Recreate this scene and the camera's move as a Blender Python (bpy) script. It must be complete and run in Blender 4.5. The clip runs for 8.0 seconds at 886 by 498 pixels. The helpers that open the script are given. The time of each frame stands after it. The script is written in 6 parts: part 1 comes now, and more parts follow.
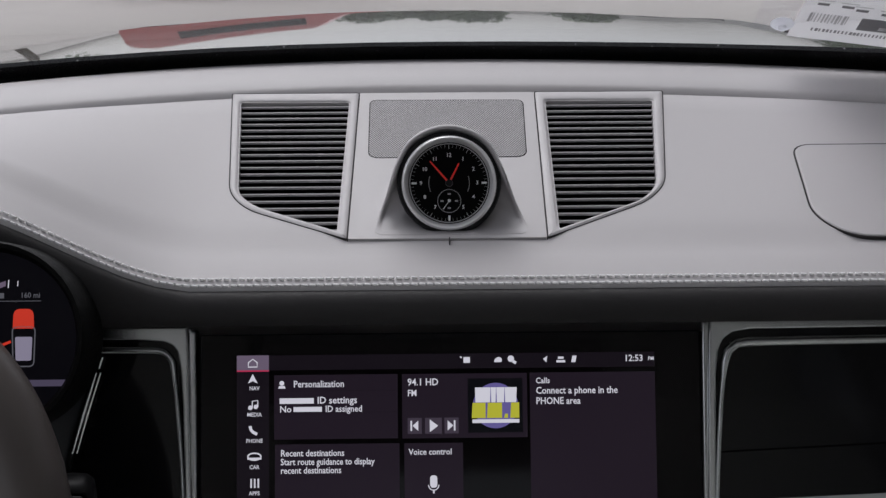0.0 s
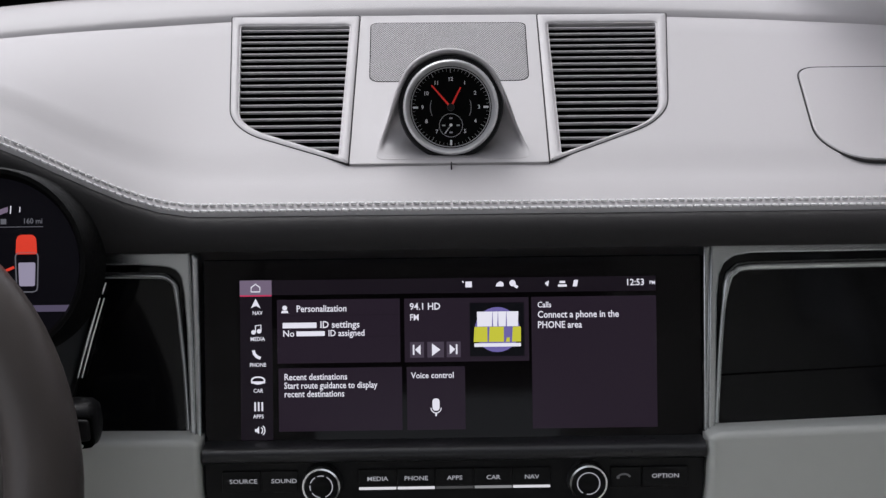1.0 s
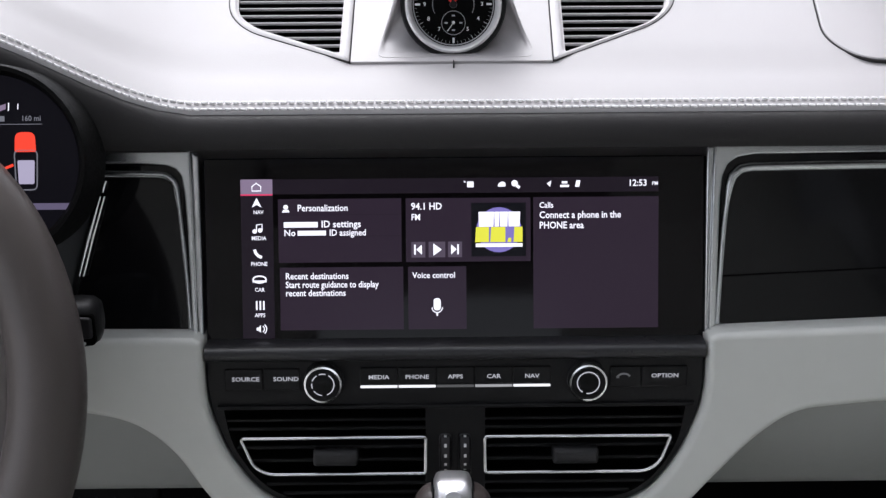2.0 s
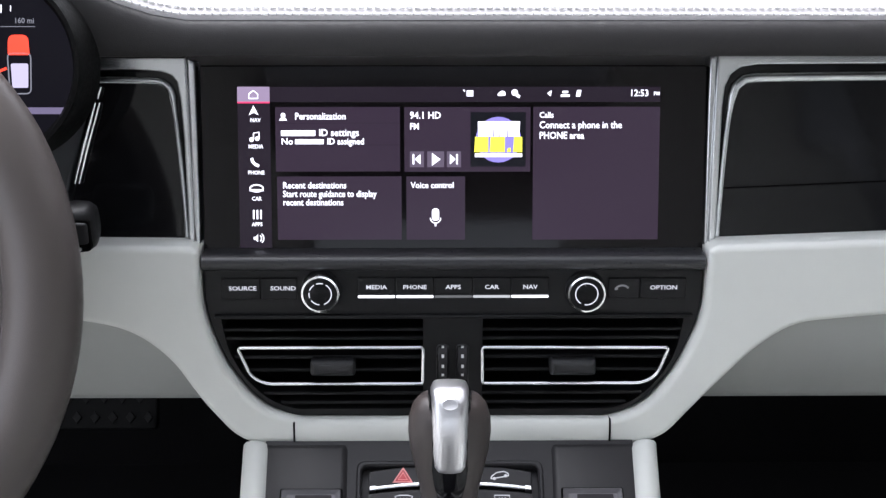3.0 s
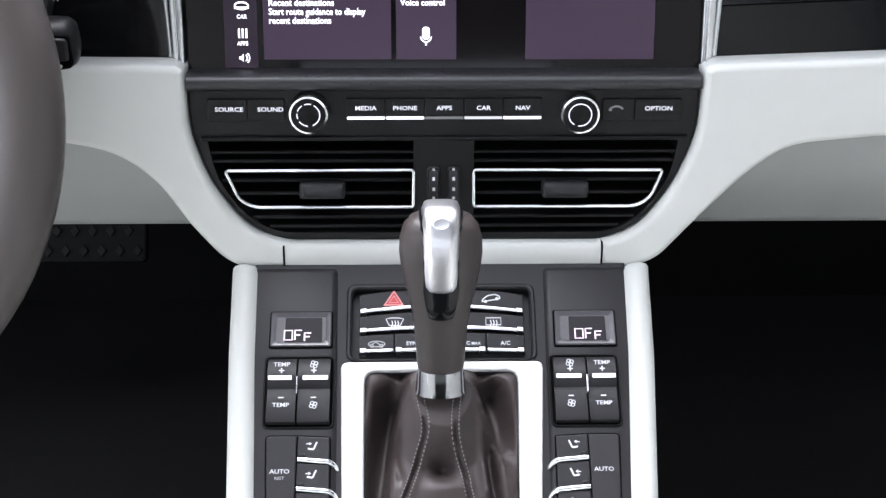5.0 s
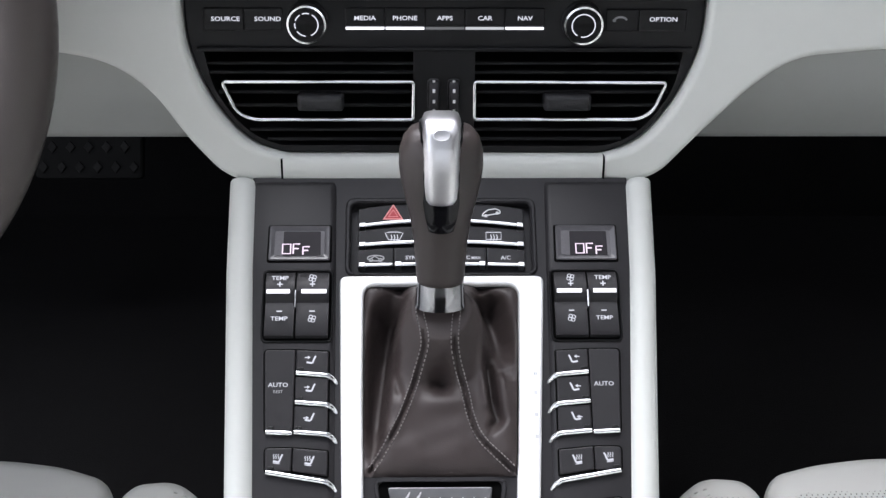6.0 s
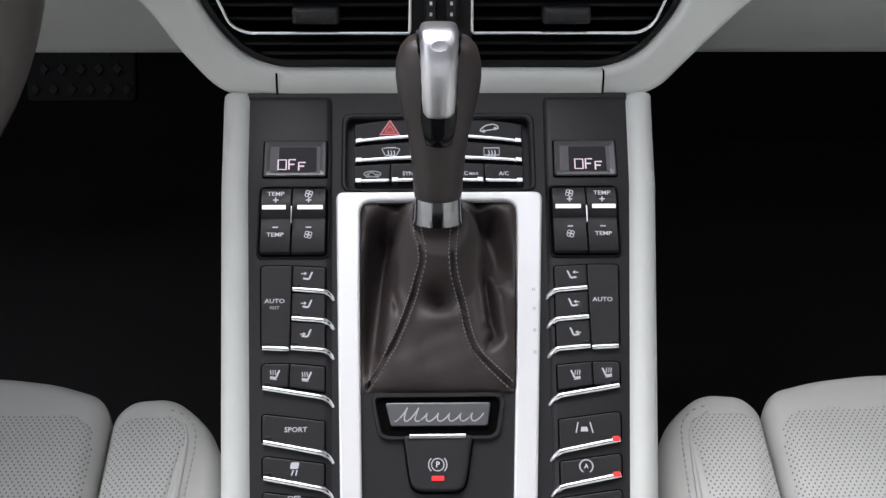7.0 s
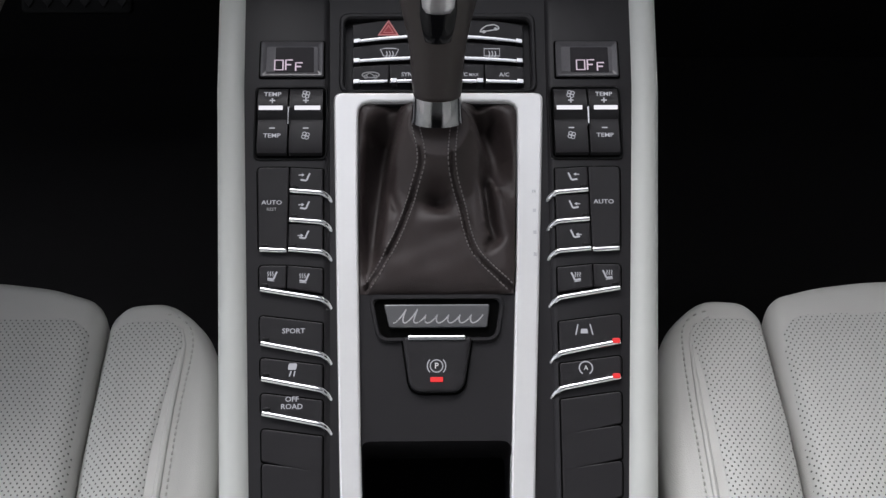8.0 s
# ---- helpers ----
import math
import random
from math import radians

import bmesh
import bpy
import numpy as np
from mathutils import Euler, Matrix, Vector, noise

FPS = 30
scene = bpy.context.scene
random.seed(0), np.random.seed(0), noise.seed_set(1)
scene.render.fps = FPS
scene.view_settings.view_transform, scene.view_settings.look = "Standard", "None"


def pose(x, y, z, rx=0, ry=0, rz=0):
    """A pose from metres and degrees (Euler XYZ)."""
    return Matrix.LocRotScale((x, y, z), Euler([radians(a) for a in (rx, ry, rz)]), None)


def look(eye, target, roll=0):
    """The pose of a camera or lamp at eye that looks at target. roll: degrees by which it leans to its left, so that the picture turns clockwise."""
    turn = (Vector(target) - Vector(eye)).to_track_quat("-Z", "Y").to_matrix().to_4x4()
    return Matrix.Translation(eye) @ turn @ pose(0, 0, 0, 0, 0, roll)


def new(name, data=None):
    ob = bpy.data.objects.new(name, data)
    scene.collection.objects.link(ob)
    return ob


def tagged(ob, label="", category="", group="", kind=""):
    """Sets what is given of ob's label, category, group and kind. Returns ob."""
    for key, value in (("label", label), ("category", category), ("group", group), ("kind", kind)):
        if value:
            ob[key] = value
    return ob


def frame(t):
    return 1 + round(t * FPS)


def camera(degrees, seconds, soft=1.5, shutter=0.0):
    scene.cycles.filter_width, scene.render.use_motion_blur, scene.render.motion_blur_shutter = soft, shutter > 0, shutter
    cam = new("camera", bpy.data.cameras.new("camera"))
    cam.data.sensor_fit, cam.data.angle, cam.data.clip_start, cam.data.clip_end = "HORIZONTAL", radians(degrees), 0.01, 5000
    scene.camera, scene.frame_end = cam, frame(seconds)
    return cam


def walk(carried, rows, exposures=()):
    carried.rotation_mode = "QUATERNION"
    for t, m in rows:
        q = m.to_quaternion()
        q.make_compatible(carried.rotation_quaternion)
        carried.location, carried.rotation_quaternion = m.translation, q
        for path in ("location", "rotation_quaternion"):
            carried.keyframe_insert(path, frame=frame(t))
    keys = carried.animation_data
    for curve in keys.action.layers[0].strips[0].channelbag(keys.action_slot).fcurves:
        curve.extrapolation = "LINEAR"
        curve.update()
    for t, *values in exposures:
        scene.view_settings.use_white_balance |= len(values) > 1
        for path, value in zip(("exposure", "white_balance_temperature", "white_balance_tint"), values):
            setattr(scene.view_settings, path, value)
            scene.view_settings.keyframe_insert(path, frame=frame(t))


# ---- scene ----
cam = camera(38.0, 8.0, soft=1.4)
ROWS = [
    # seconds, x, y, z, yaw, pitch, roll
    (0.0, -0.0148, 0.0000, 1.3000, -0.989, -15.000, -0.259),
    (0.5, -0.0148, 0.0002, 1.3005, -0.986, -16.608, -0.248),
    (1.0, -0.0147, 0.0003, 1.3012, -0.876, -18.437, -0.411),
    (1.5, -0.0143, 0.0022, 1.3019, -0.786, -20.804, -0.401),
    (3.0, -0.0136, 0.0031, 1.2852, -0.768, -25.905, 0.215),
    (3.5, -0.0146, 0.0032, 1.2806, -0.936, -27.548, 0.254),
    (4.0, -0.0144, 0.0040, 1.2761, -1.115, -29.232, 0.324),
    (4.5, -0.0143, 0.0048, 1.2709, -1.282, -30.936, 0.301),
    (6.0, -0.0159, 0.0097, 1.2552, -1.550, -36.015, 0.774),
    (6.5, -0.0164, 0.0105, 1.2506, -1.670, -37.573, 0.787),
    (7.0, -0.0167, 0.0092, 1.2420, -1.831, -38.944, 0.866),
    (7.5, -0.0160, 0.0075, 1.2345, -1.768, -40.425, 0.916),
    (8.0, -0.0160, 0.0040, 1.2224, -1.885, -41.882, 1.013),
]
EXPOSURES = [(t, e, k, 12.5) for t, e, k in ((0.0, 0.0, 6250), (0.8, 0.35, 6250), (1.5, 0.67, 6200), (3.0, 1.95, 6050), (3.5, 2.12, 6000), (4.5, 2.5, 6000), (6.0, 1.85, 6100), (6.5, 1.57, 6150), (7.0, 1.36, 6200), (8.0, 0.87, 6250))]
walk(cam, [(t, pose(x, y, z) @ pose(0, 0, 0, 0, 0, yaw) @ pose(0, 0, 0, 90 + pitch) @ pose(0, 0, 0, 0, 0, roll)) for t, x, y, z, yaw, pitch, roll in ROWS], EXPOSURES)

# ---- light: an overcast day ----
world = bpy.data.worlds.new("world")
scene.world = world
world.use_nodes = True
wn = world.node_tree
sky = wn.nodes.new("ShaderNodeTexSky")
sky.sky_type, sky.sun_disc = "NISHITA", False
sky.sun_elevation, sky.sun_rotation, sky.dust_density = radians(57), radians(-24), 4.0
grey = wn.nodes.new("ShaderNodeHueSaturation")
grey.inputs["Saturation"].default_value = 0.18
wn.links.new(sky.outputs["Color"], grey.inputs["Color"])
wn.links.new(grey.outputs["Color"], wn.nodes["Background"].inputs["Color"])
wn.nodes["Background"].inputs["Strength"].default_value = 0.15
sun = new("sun", bpy.data.lights.new("sun", "SUN"))
sun.data.energy, sun.data.angle, sun.data.color = 0.8, radians(45), (1, 0.97, 0.94)
sun.matrix_world = look((-1.8, 4.5, 8.0), (0, 0.5, 0.8))


# ---- materials ----
def mat(name, base, rough=0.5, metal=0.0, var=0.10, scale=30.0, bump=0.0, bscale=900.0, coat=0.0, cells=False, rvar=0.08, spec=0.5):
    m = bpy.data.materials.new(name)
    m.use_nodes = True
    n, l = m.node_tree.nodes, m.node_tree.links
    p = n["Principled BSDF"]
    p.inputs["Roughness"].default_value, p.inputs["Metallic"].default_value = rough, metal
    p.inputs["Coat Weight"].default_value, p.inputs["Coat Roughness"].default_value = coat, 0.04
    p.inputs["Specular IOR Level"].default_value = spec
    co = n.new("ShaderNodeTexCoord")
    big, fine = n.new("ShaderNodeTexNoise"), n.new("ShaderNodeTexNoise")
    big.inputs["Scale"].default_value, fine.inputs["Scale"].default_value = scale, scale * 12
    big.inputs["Detail"].default_value, fine.inputs["Detail"].default_value = 4, 3
    both = n.new("ShaderNodeMath")
    both.operation = "MULTIPLY_ADD"
    both.inputs[1].default_value = 0.5
    mix = n.new("ShaderNodeMix")
    mix.data_type = "RGBA"
    lo, hi = [max(0.0, c * (1 - var)) for c in base], [min(1.0, c * (1 + var)) for c in base]
    mix.inputs["A"].default_value, mix.inputs["B"].default_value = (*lo, 1), (*hi, 1)
    half = n.new("ShaderNodeMath")
    half.operation = "MULTIPLY"
    half.inputs[1].default_value = 0.5
    for node in (big, fine):
        l.new(co.outputs["Object"], node.inputs["Vector"])
    l.new(fine.outputs["Fac"], half.inputs[0])
    l.new(big.outputs["Fac"], both.inputs[0])
    l.new(half.outputs[0], both.inputs[2])
    l.new(both.outputs[0], mix.inputs["Factor"])
    l.new(mix.outputs["Result"], p.inputs["Base Color"])
    if rvar:
        rr = n.new("ShaderNodeMapRange")
        rr.inputs["From Min"].default_value, rr.inputs["From Max"].default_value = 0.3, 0.7
        rr.inputs["To Min"].default_value, rr.inputs["To Max"].default_value = max(0.02, rough - rvar), min(1.0, rough + rvar)
        l.new(fine.outputs["Fac"], rr.inputs["Value"])
        l.new(rr.outputs["Result"], p.inputs["Roughness"])
    if bump:
        b = n.new("ShaderNodeBump")
        b.inputs["Strength"].default_value, b.inputs["Distance"].default_value = bump, 0.0006
        if cells:
            grain = n.new("ShaderNodeTexVoronoi")
            grain.feature = "DISTANCE_TO_EDGE"
            out = grain.outputs["Distance"]
        else:
            grain = n.new("ShaderNodeTexNoise")
            out = grain.outputs["Fac"]
        grain.inputs["Scale"].default_value = bscale
        l.new(co.outputs["Object"], grain.inputs["Vector"])
        l.new(out, b.inputs["Height"])
        l.new(b.outputs["Normal"], p.inputs["Normal"])
    return m


def glow(name, colour, strength=1.0):
    m = bpy.data.materials.new(name)
    m.use_nodes = True
    p = m.node_tree.nodes["Principled BSDF"]
    p.inputs["Base Color"].default_value = (0.01, 0.01, 0.01, 1)
    p.inputs["Emission Color"].default_value, p.inputs["Emission Strength"].default_value = (*colour, 1), strength
    p.inputs["Roughness"].default_value, p.inputs["Specular IOR Level"].default_value = 0.2, 0.16
    return m


def sheer(name, colour):
    """Thin paper, which lets some of the daylight behind it through."""
    m = mat(name, colour, 0.7, var=0.03)
    n, l = m.node_tree.nodes, m.node_tree.links
    back, mix = n.new("ShaderNodeBsdfTranslucent"), n.new("ShaderNodeMixShader")
    back.inputs["Color"].default_value = (*colour, 1)
    mix.inputs["Fac"].default_value = 0.55
    l.new(n["Principled BSDF"].outputs[0], mix.inputs[1])
    l.new(back.outputs[0], mix.inputs[2])
    l.new(mix.outputs[0], n["Material Output"].inputs["Surface"])
    return m


def clear(name, tint=(1, 1, 1), rough=0.0):
    m = bpy.data.materials.new(name)
    m.use_nodes = True
    n, l = m.node_tree.nodes, m.node_tree.links
    n.remove(n["Principled BSDF"])
    see, shine, mix, fr = n.new("ShaderNodeBsdfTransparent"), n.new("ShaderNodeBsdfGlossy"), n.new("ShaderNodeMixShader"), n.new("ShaderNodeLayerWeight")
    edge, gloss = n.new("ShaderNodeMath"), n.new("ShaderNodeMath")
    edge.operation, gloss.operation = "POWER", "MULTIPLY_ADD"
    edge.inputs[1].default_value, gloss.inputs[1].default_value, gloss.inputs[2].default_value = 5.0, 0.9, 0.02
    see.inputs["Color"].default_value = (*tint, 1)
    shine.inputs["Roughness"].default_value = rough
    l.new(fr.outputs["Facing"], edge.inputs[0])
    l.new(edge.outputs[0], gloss.inputs[0])
    l.new(gloss.outputs[0], mix.inputs["Fac"])
    l.new(see.outputs[0], mix.inputs[1])
    l.new(shine.outputs[0], mix.inputs[2])
    l.new(mix.outputs[0], n["Material Output"].inputs["Surface"])
    return m


def dotted(m, px, py, lo, hi, hole):
    """Adds a fine staggered pattern of pierced holes to a material."""
    n, l = m.node_tree.nodes, m.node_tree.links
    p = n["Principled BSDF"]
    co = n.new("ShaderNodeTexCoord")
    sep = n.new("ShaderNodeSeparateXYZ")
    l.new(co.outputs["Object"], sep.inputs[0])
    waves = []
    for axis, pitch in (("X", px), ("Y", py)):
        k = n.new("ShaderNodeMath")
        k.operation, k.inputs[1].default_value = "MULTIPLY", 2 * math.pi / pitch
        g = n.new("ShaderNodeMath")
        g.operation = "SINE"
        l.new(sep.outputs[axis], k.inputs[0])
        l.new(k.outputs[0], g.inputs[0])
        waves.append(g)
    q = n.new("ShaderNodeMath")
    q.operation = "MULTIPLY"
    l.new(waves[0].outputs[0], q.inputs[0])
    l.new(waves[1].outputs[0], q.inputs[1])
    r = n.new("ShaderNodeMapRange")
    r.interpolation_type = "SMOOTHSTEP"
    r.inputs["From Min"].default_value, r.inputs["From Max"].default_value = lo, hi
    l.new(q.outputs[0], r.inputs["Value"])
    mix = n.new("ShaderNodeMix")
    mix.data_type = "RGBA"
    old = p.inputs["Base Color"].links[0].from_socket
    l.new(r.outputs["Result"], mix.inputs["Factor"])
    l.new(old, mix.inputs["A"])
    mix.inputs["B"].default_value = (*hole, 1)
    l.new(mix.outputs["Result"], p.inputs["Base Color"])
    b = n.new("ShaderNodeBump")
    b.invert = True
    b.inputs["Strength"].default_value, b.inputs["Distance"].default_value = 0.8, 0.0008
    l.new(r.outputs["Result"], b.inputs["Height"])
    l.new(b.outputs["Normal"], p.inputs["Normal"])
    return m


def dusty(m, scale, reach, colour):
    """Scatters small specks of pale dust over a material."""
    n, l = m.node_tree.nodes, m.node_tree.links
    p = n["Principled BSDF"]
    co, speck, ramp, mix = n.new("ShaderNodeTexCoord"), n.new("ShaderNodeTexVoronoi"), n.new("ShaderNodeMapRange"), n.new("ShaderNodeMix")
    mix.data_type = "RGBA"
    speck.inputs["Scale"].default_value = scale
    ramp.inputs["From Min"].default_value, ramp.inputs["From Max"].default_value = reach, reach * 0.4
    l.new(co.outputs["Object"], speck.inputs["Vector"])
    l.new(speck.outputs["Distance"], ramp.inputs["Value"])
    l.new(ramp.outputs["Result"], mix.inputs["Factor"])
    l.new(p.inputs["Base Color"].links[0].from_socket, mix.inputs["A"])
    mix.inputs["B"].default_value = (*colour, 1)
    l.new(mix.outputs["Result"], p.inputs["Base Color"])
    return m


M_PAD = mat("grey_dash_leather", (0.445, 0.43, 0.437), 0.55, bump=0.25, bscale=1300, cells=True, var=0.02, scale=8, rvar=0.02)
M_POD = mat("grey_moulded_plastic", (0.435, 0.42, 0.427), 0.5, bump=0.12, bscale=2500, var=0.04, scale=12)
M_DARKLEATHER = mat("dark_dash_leather", (0.028, 0.0265, 0.027), 0.6, bump=0.25, bscale=1300, cells=True, var=0.1, spec=0.3)
M_LIGHT = mat("pebble_leather", (0.69, 0.705, 0.67), 0.45, bump=0.2, bscale=1300, cells=True, var=0.04, scale=9)
# Dimmer pebble tone; on the side pads it stands for weaker light.
M_PEBBLE_DIM = mat("pebble_dim", (0.58, 0.596, 0.57), 0.55, bump=0.15, bscale=1800, var=0.04, scale=9)
# Same pebble finish, darkened in colour for the shade under the dash.
M_PEBBLE_SHADED = mat("pebble_shaded", (0.36, 0.372, 0.356), 0.6, bump=0.15, bscale=1800, var=0.04, scale=9)
M_SEAT = mat("pebble_seat_leather", (0.455, 0.455, 0.433), 0.5, bump=0.3, bscale=900, cells=True, var=0.05, scale=14)
M_BLACK = mat("black_soft_plastic", (0.0075, 0.0075, 0.0082), 0.42, bump=0.15, bscale=2600, var=0.12, spec=0.24)
M_DECK = mat("black_console_plastic", (0.0205, 0.0194, 0.0212), 0.42, var=0.05, rvar=0.0, spec=0.26)
M_KEY = mat("black_key_plastic", (0.0240, 0.0228, 0.0247), 0.42, bump=0.06, bscale=3000, var=0.12, spec=0.24)
M_GLOSS = mat("black_gloss_lacquer", (0.006, 0.006, 0.007), 0.08, var=0.1, rvar=0.02, spec=0.28)
# Near-black with hardly any sheen: deep shade of gaps and recesses, as colour.
M_DEEP_SHADE = mat("deep_shade_black", (0.003, 0.003, 0.003), 0.9, var=0.2, spec=0.02)
M_SLAT = mat("grey_slat_plastic", (0.34, 0.325, 0.335), 0.5, var=0.1)
M_ALU = mat("brushed_aluminium", (0.94, 0.94, 0.935), 0.33, 0.4, var=0.03, scale=40, rvar=0.02)
M_TEAL = mat("satin_grey_metal", (0.66, 0.675, 0.68), 0.26, 1.0, var=0.02, scale=20, rvar=0.0)
M_CHROME = mat("bright_chrome", (0.86, 0.87, 0.88), 0.14, 1.0, var=0.02, rvar=0.01)
M_BOOT = mat("brown_nappa", (0.047, 0.0368, 0.0355), 0.45, bump=0.2, bscale=1100, cells=True, var=0.1, scale=40, spec=0.35)
M_RIM = mat("brown_wheel_leather", (0.076, 0.065, 0.061), 0.37, bump=0.15, bscale=1000, cells=True, var=0.1, scale=25)
M_KNOB = mat("brown_knob_leather", (0.042, 0.0335, 0.0315), 0.40, bump=0.25, bscale=1400, cells=True, var=0.08, scale=60)
M_CARPET = mat("black_carpet", (0.0075, 0.0072, 0.0077), 0.95, bump=0.9, bscale=700, var=0.3, scale=60, spec=0.1)
M_THREAD = mat("pale_thread", (0.90, 0.89, 0.89), 0.7, var=0.08, scale=200)
M_THREADDARK = mat("grey_thread", (0.21, 0.195, 0.188), 0.7, var=0.1, scale=200)
M_PRINT = mat("white_print", (0.75, 0.75, 0.76), 0.5, var=0.03)
M_PRINTDIM = mat("grey_print", (0.36, 0.36, 0.37), 0.5, var=0.05)
M_PAINT = mat("black_car_paint", (0.010, 0.011, 0.012), 0.25, var=0.1, coat=1.0, rvar=0.03)
M_PAINT.node_tree.nodes["Principled BSDF"].inputs["Coat Roughness"].default_value = 0.03
M_PAINT.node_tree.nodes["Principled BSDF"].inputs["Coat IOR"].default_value = 1.85
M_WEDGE = mat("blue_grey", (0.125, 0.130, 0.142), 0.5, var=0.06)
M_FRIT = dusty(mat("black_glass_band", (0.022, 0.022, 0.023), 0.3, var=0.4, scale=80), 110.0, 0.13, (0.30, 0.30, 0.30))
M_HEAD = mat("pale_headliner", (0.55, 0.54, 0.52), 0.9, bump=0.3, bscale=900, var=0.05)
M_GROUND = mat("pale_concrete", (0.37, 0.35, 0.33), 0.85, bump=0.4, bscale=60, var=0.15, scale=1.5)
M_LIGHT_BLOCK = mat("light_block_grey", (0.15, 0.147, 0.143), 0.9, bump=0.4, bscale=120, var=0.15, scale=2.0)
M_PAPER = sheer("white_paper", (0.90, 0.90, 0.91))
M_INK = mat("grey_ink", (0.22, 0.22, 0.23), 0.6, var=0.1)
M_BACKLIT = glow("backlit_print", (0.9, 0.9, 0.95), 0.27)
M_GLASS = clear("window_glass")
M_TINT = clear("tinted_glass", (0.52, 0.52, 0.52))
M_ROOFGLASS = clear("roof_glass", (0.58, 0.58, 0.58))
# Paler red: glare over the bonnet's reflection is put into the colour.
M_RED = mat("glare_pale_red", (0.60, 0.17, 0.16), 0.3, var=0.05)
M_RUBBER = mat("black_rubber", (0.0035, 0.0035, 0.0035), 0.6, bump=0.2, bscale=600, spec=0.12)


# ---- mesh helpers ----
from mathutils.bvhtree import BVHTree
from mathutils.geometry import tessellate_polygon


def frame_at(y, z, slope, x=0.0):
    """A tilted plane that faces the seats: local x to the right, y up the slope, z out of the surface."""
    e = radians(slope)
    m = Matrix(((1, 0, 0, x), (0, math.cos(e), -math.sin(e), y), (0, math.sin(e), math.cos(e), z), (0, 0, 0, 1)))
    return m


CON = frame_at(0.5633, 0.7533, 30.4)
SCR = frame_at(0.7363, 0.985, 71.1)
PAN = frame_at(0.697, 0.879, 80.0)
DASH = frame_at(0.79, 1.096, 19.3)
HOME = Matrix.Identity(4)


def thing(name, label, category, place=HOME, group="", kind=""):
    ob = new(name)
    ob.empty_display_size = 0.02
    ob.matrix_world = place
    return tagged(ob, label, category, group, kind)


def mesh_of(bm, material, sharp=35):
    bmesh.ops.recalc_face_normals(bm, faces=bm.faces)
    me = bpy.data.meshes.new("mesh")
    bm.to_mesh(me)
    bm.free()
    me.polygons.foreach_set("use_smooth", [True] * len(me.polygons))
    me.set_sharp_from_angle(angle=radians(sharp))
    me.materials.append(material)
    return me


def part(name, bm, material, parent, label="", sharp=35):
    ob = new(name, mesh_of(bm, material, sharp))
    ob.parent = parent
    return tagged(ob, label)


def loft(bm, rings, closed=True, cap=True):
    vs = [[bm.verts.new(p) for p in r] for r in rings]
    for a, b in zip(vs, vs[1:]):
        n = len(a)
        for i in range(n if closed else n - 1):
            j = (i + 1) % n
            bm.faces.new((a[i], a[j], b[j], b[i]))
    if cap:
        for ring in (vs[0], vs[-1]):
            if len(ring) > 6:
                for tri in tessellate_polygon([[v.co for v in ring]]):
                    bm.faces.new([ring[i] for i in tri])
            else:
                bm.faces.new(ring)
    return bm


def rounded(pts, r, seg=4):
    """A polygon with its corners rounded; r is one radius, or one for each corner."""
    out, n = [], len(pts)
    for i, p in enumerate(pts):
        p, a, b = Vector(p), Vector(pts[i - 1]), Vector(pts[(i + 1) % n])
        rr = r[i] if isinstance(r, (list, tuple)) else r
        da, db = (a - p), (b - p)
        rr = min(rr, da.length * 0.48, db.length * 0.48)
        if rr < 1e-6:
            out.append(p)
            continue
        q0, q1 = p + da.normalized() * rr, p + db.normalized() * rr
        for k in range(seg + 1):
            s = k / seg
            out.append((1 - s) ** 2 * q0 + 2 * s * (1 - s) * p + s * s * q1)
    return out


def inset(pts, d):
    n = len(pts)
    area = sum(pts[i][0] * pts[(i + 1) % n][1] - pts[(i + 1) % n][0] * pts[i][1] for i in range(n))
    d = d if area > 0 else -d
    out = []
    for i in range(n):
        a, p, b = Vector(pts[i - 1]), Vector(pts[i]), Vector(pts[(i + 1) % n])
        e0, e1 = (p - a).normalized(), (b - p).normalized()
        n0, n1 = Vector((-e0.y, e0.x)), Vector((-e1.y, e1.x))
        m = n0 + n1
        m = m / max(0.35, m.length_squared) * 2
        out.append(p + m * d)
    return out


def slab(bm, pts, w0, w1, b=0.0006, steps=2):
    """A plate with a rounded front edge, from depth w0 to w1."""
    pts = [Vector(p) for p in pts]
    rings = [[(*p, w0) for p in pts]]
    if b > 0:
        for k in range(steps + 1):
            g = math.pi / 2 * k / steps
            rings.append([(*p, w1 - b + b * math.sin(g)) for p in (inset(pts, b * (1 - math.cos(g))) if k else pts)])
        rings.append([(*p, w1) for p in inset(pts, b + min(0.0004, 0.4 * b))])
    else:
        rings.append([(*p, w1) for p in pts])
    return loft(bm, rings)


def box(u0, v0, u1, v1, w0, w1, r=0.001, b=0.0005, seg=3):
    return slab(bmesh.new(), rounded([(u0, v0), (u1, v0), (u1, v1), (u0, v1)], r, seg), w0, w1, b)


def ring_plate(bm, outer, inner, w0, w1, b=0.0005):
    """A frame between two outlines with the same number of points."""
    o, i = [Vector(p) for p in outer], [Vector(p) for p in inner]
    rings = [[(*p, w0) for p in o], [(*p, w1 - b) for p in o], [(*p, w1) for p in inset(o, b)], [(*p, w1) for p in inset(i, -b)], [(*p, w1 - b) for p in i], [(*p, w0) for p in i], [(*p, w0) for p in o]]
    vs = [[bm.verts.new(p) for p in r] for r in rings[:-1]]
    vs.append(vs[0])
    for a, c in zip(vs, vs[1:]):
        for k in range(len(a)):
            j = (k + 1) % len(a)
            bm.faces.new((a[k], a[j], c[j], c[k]))
    return bm


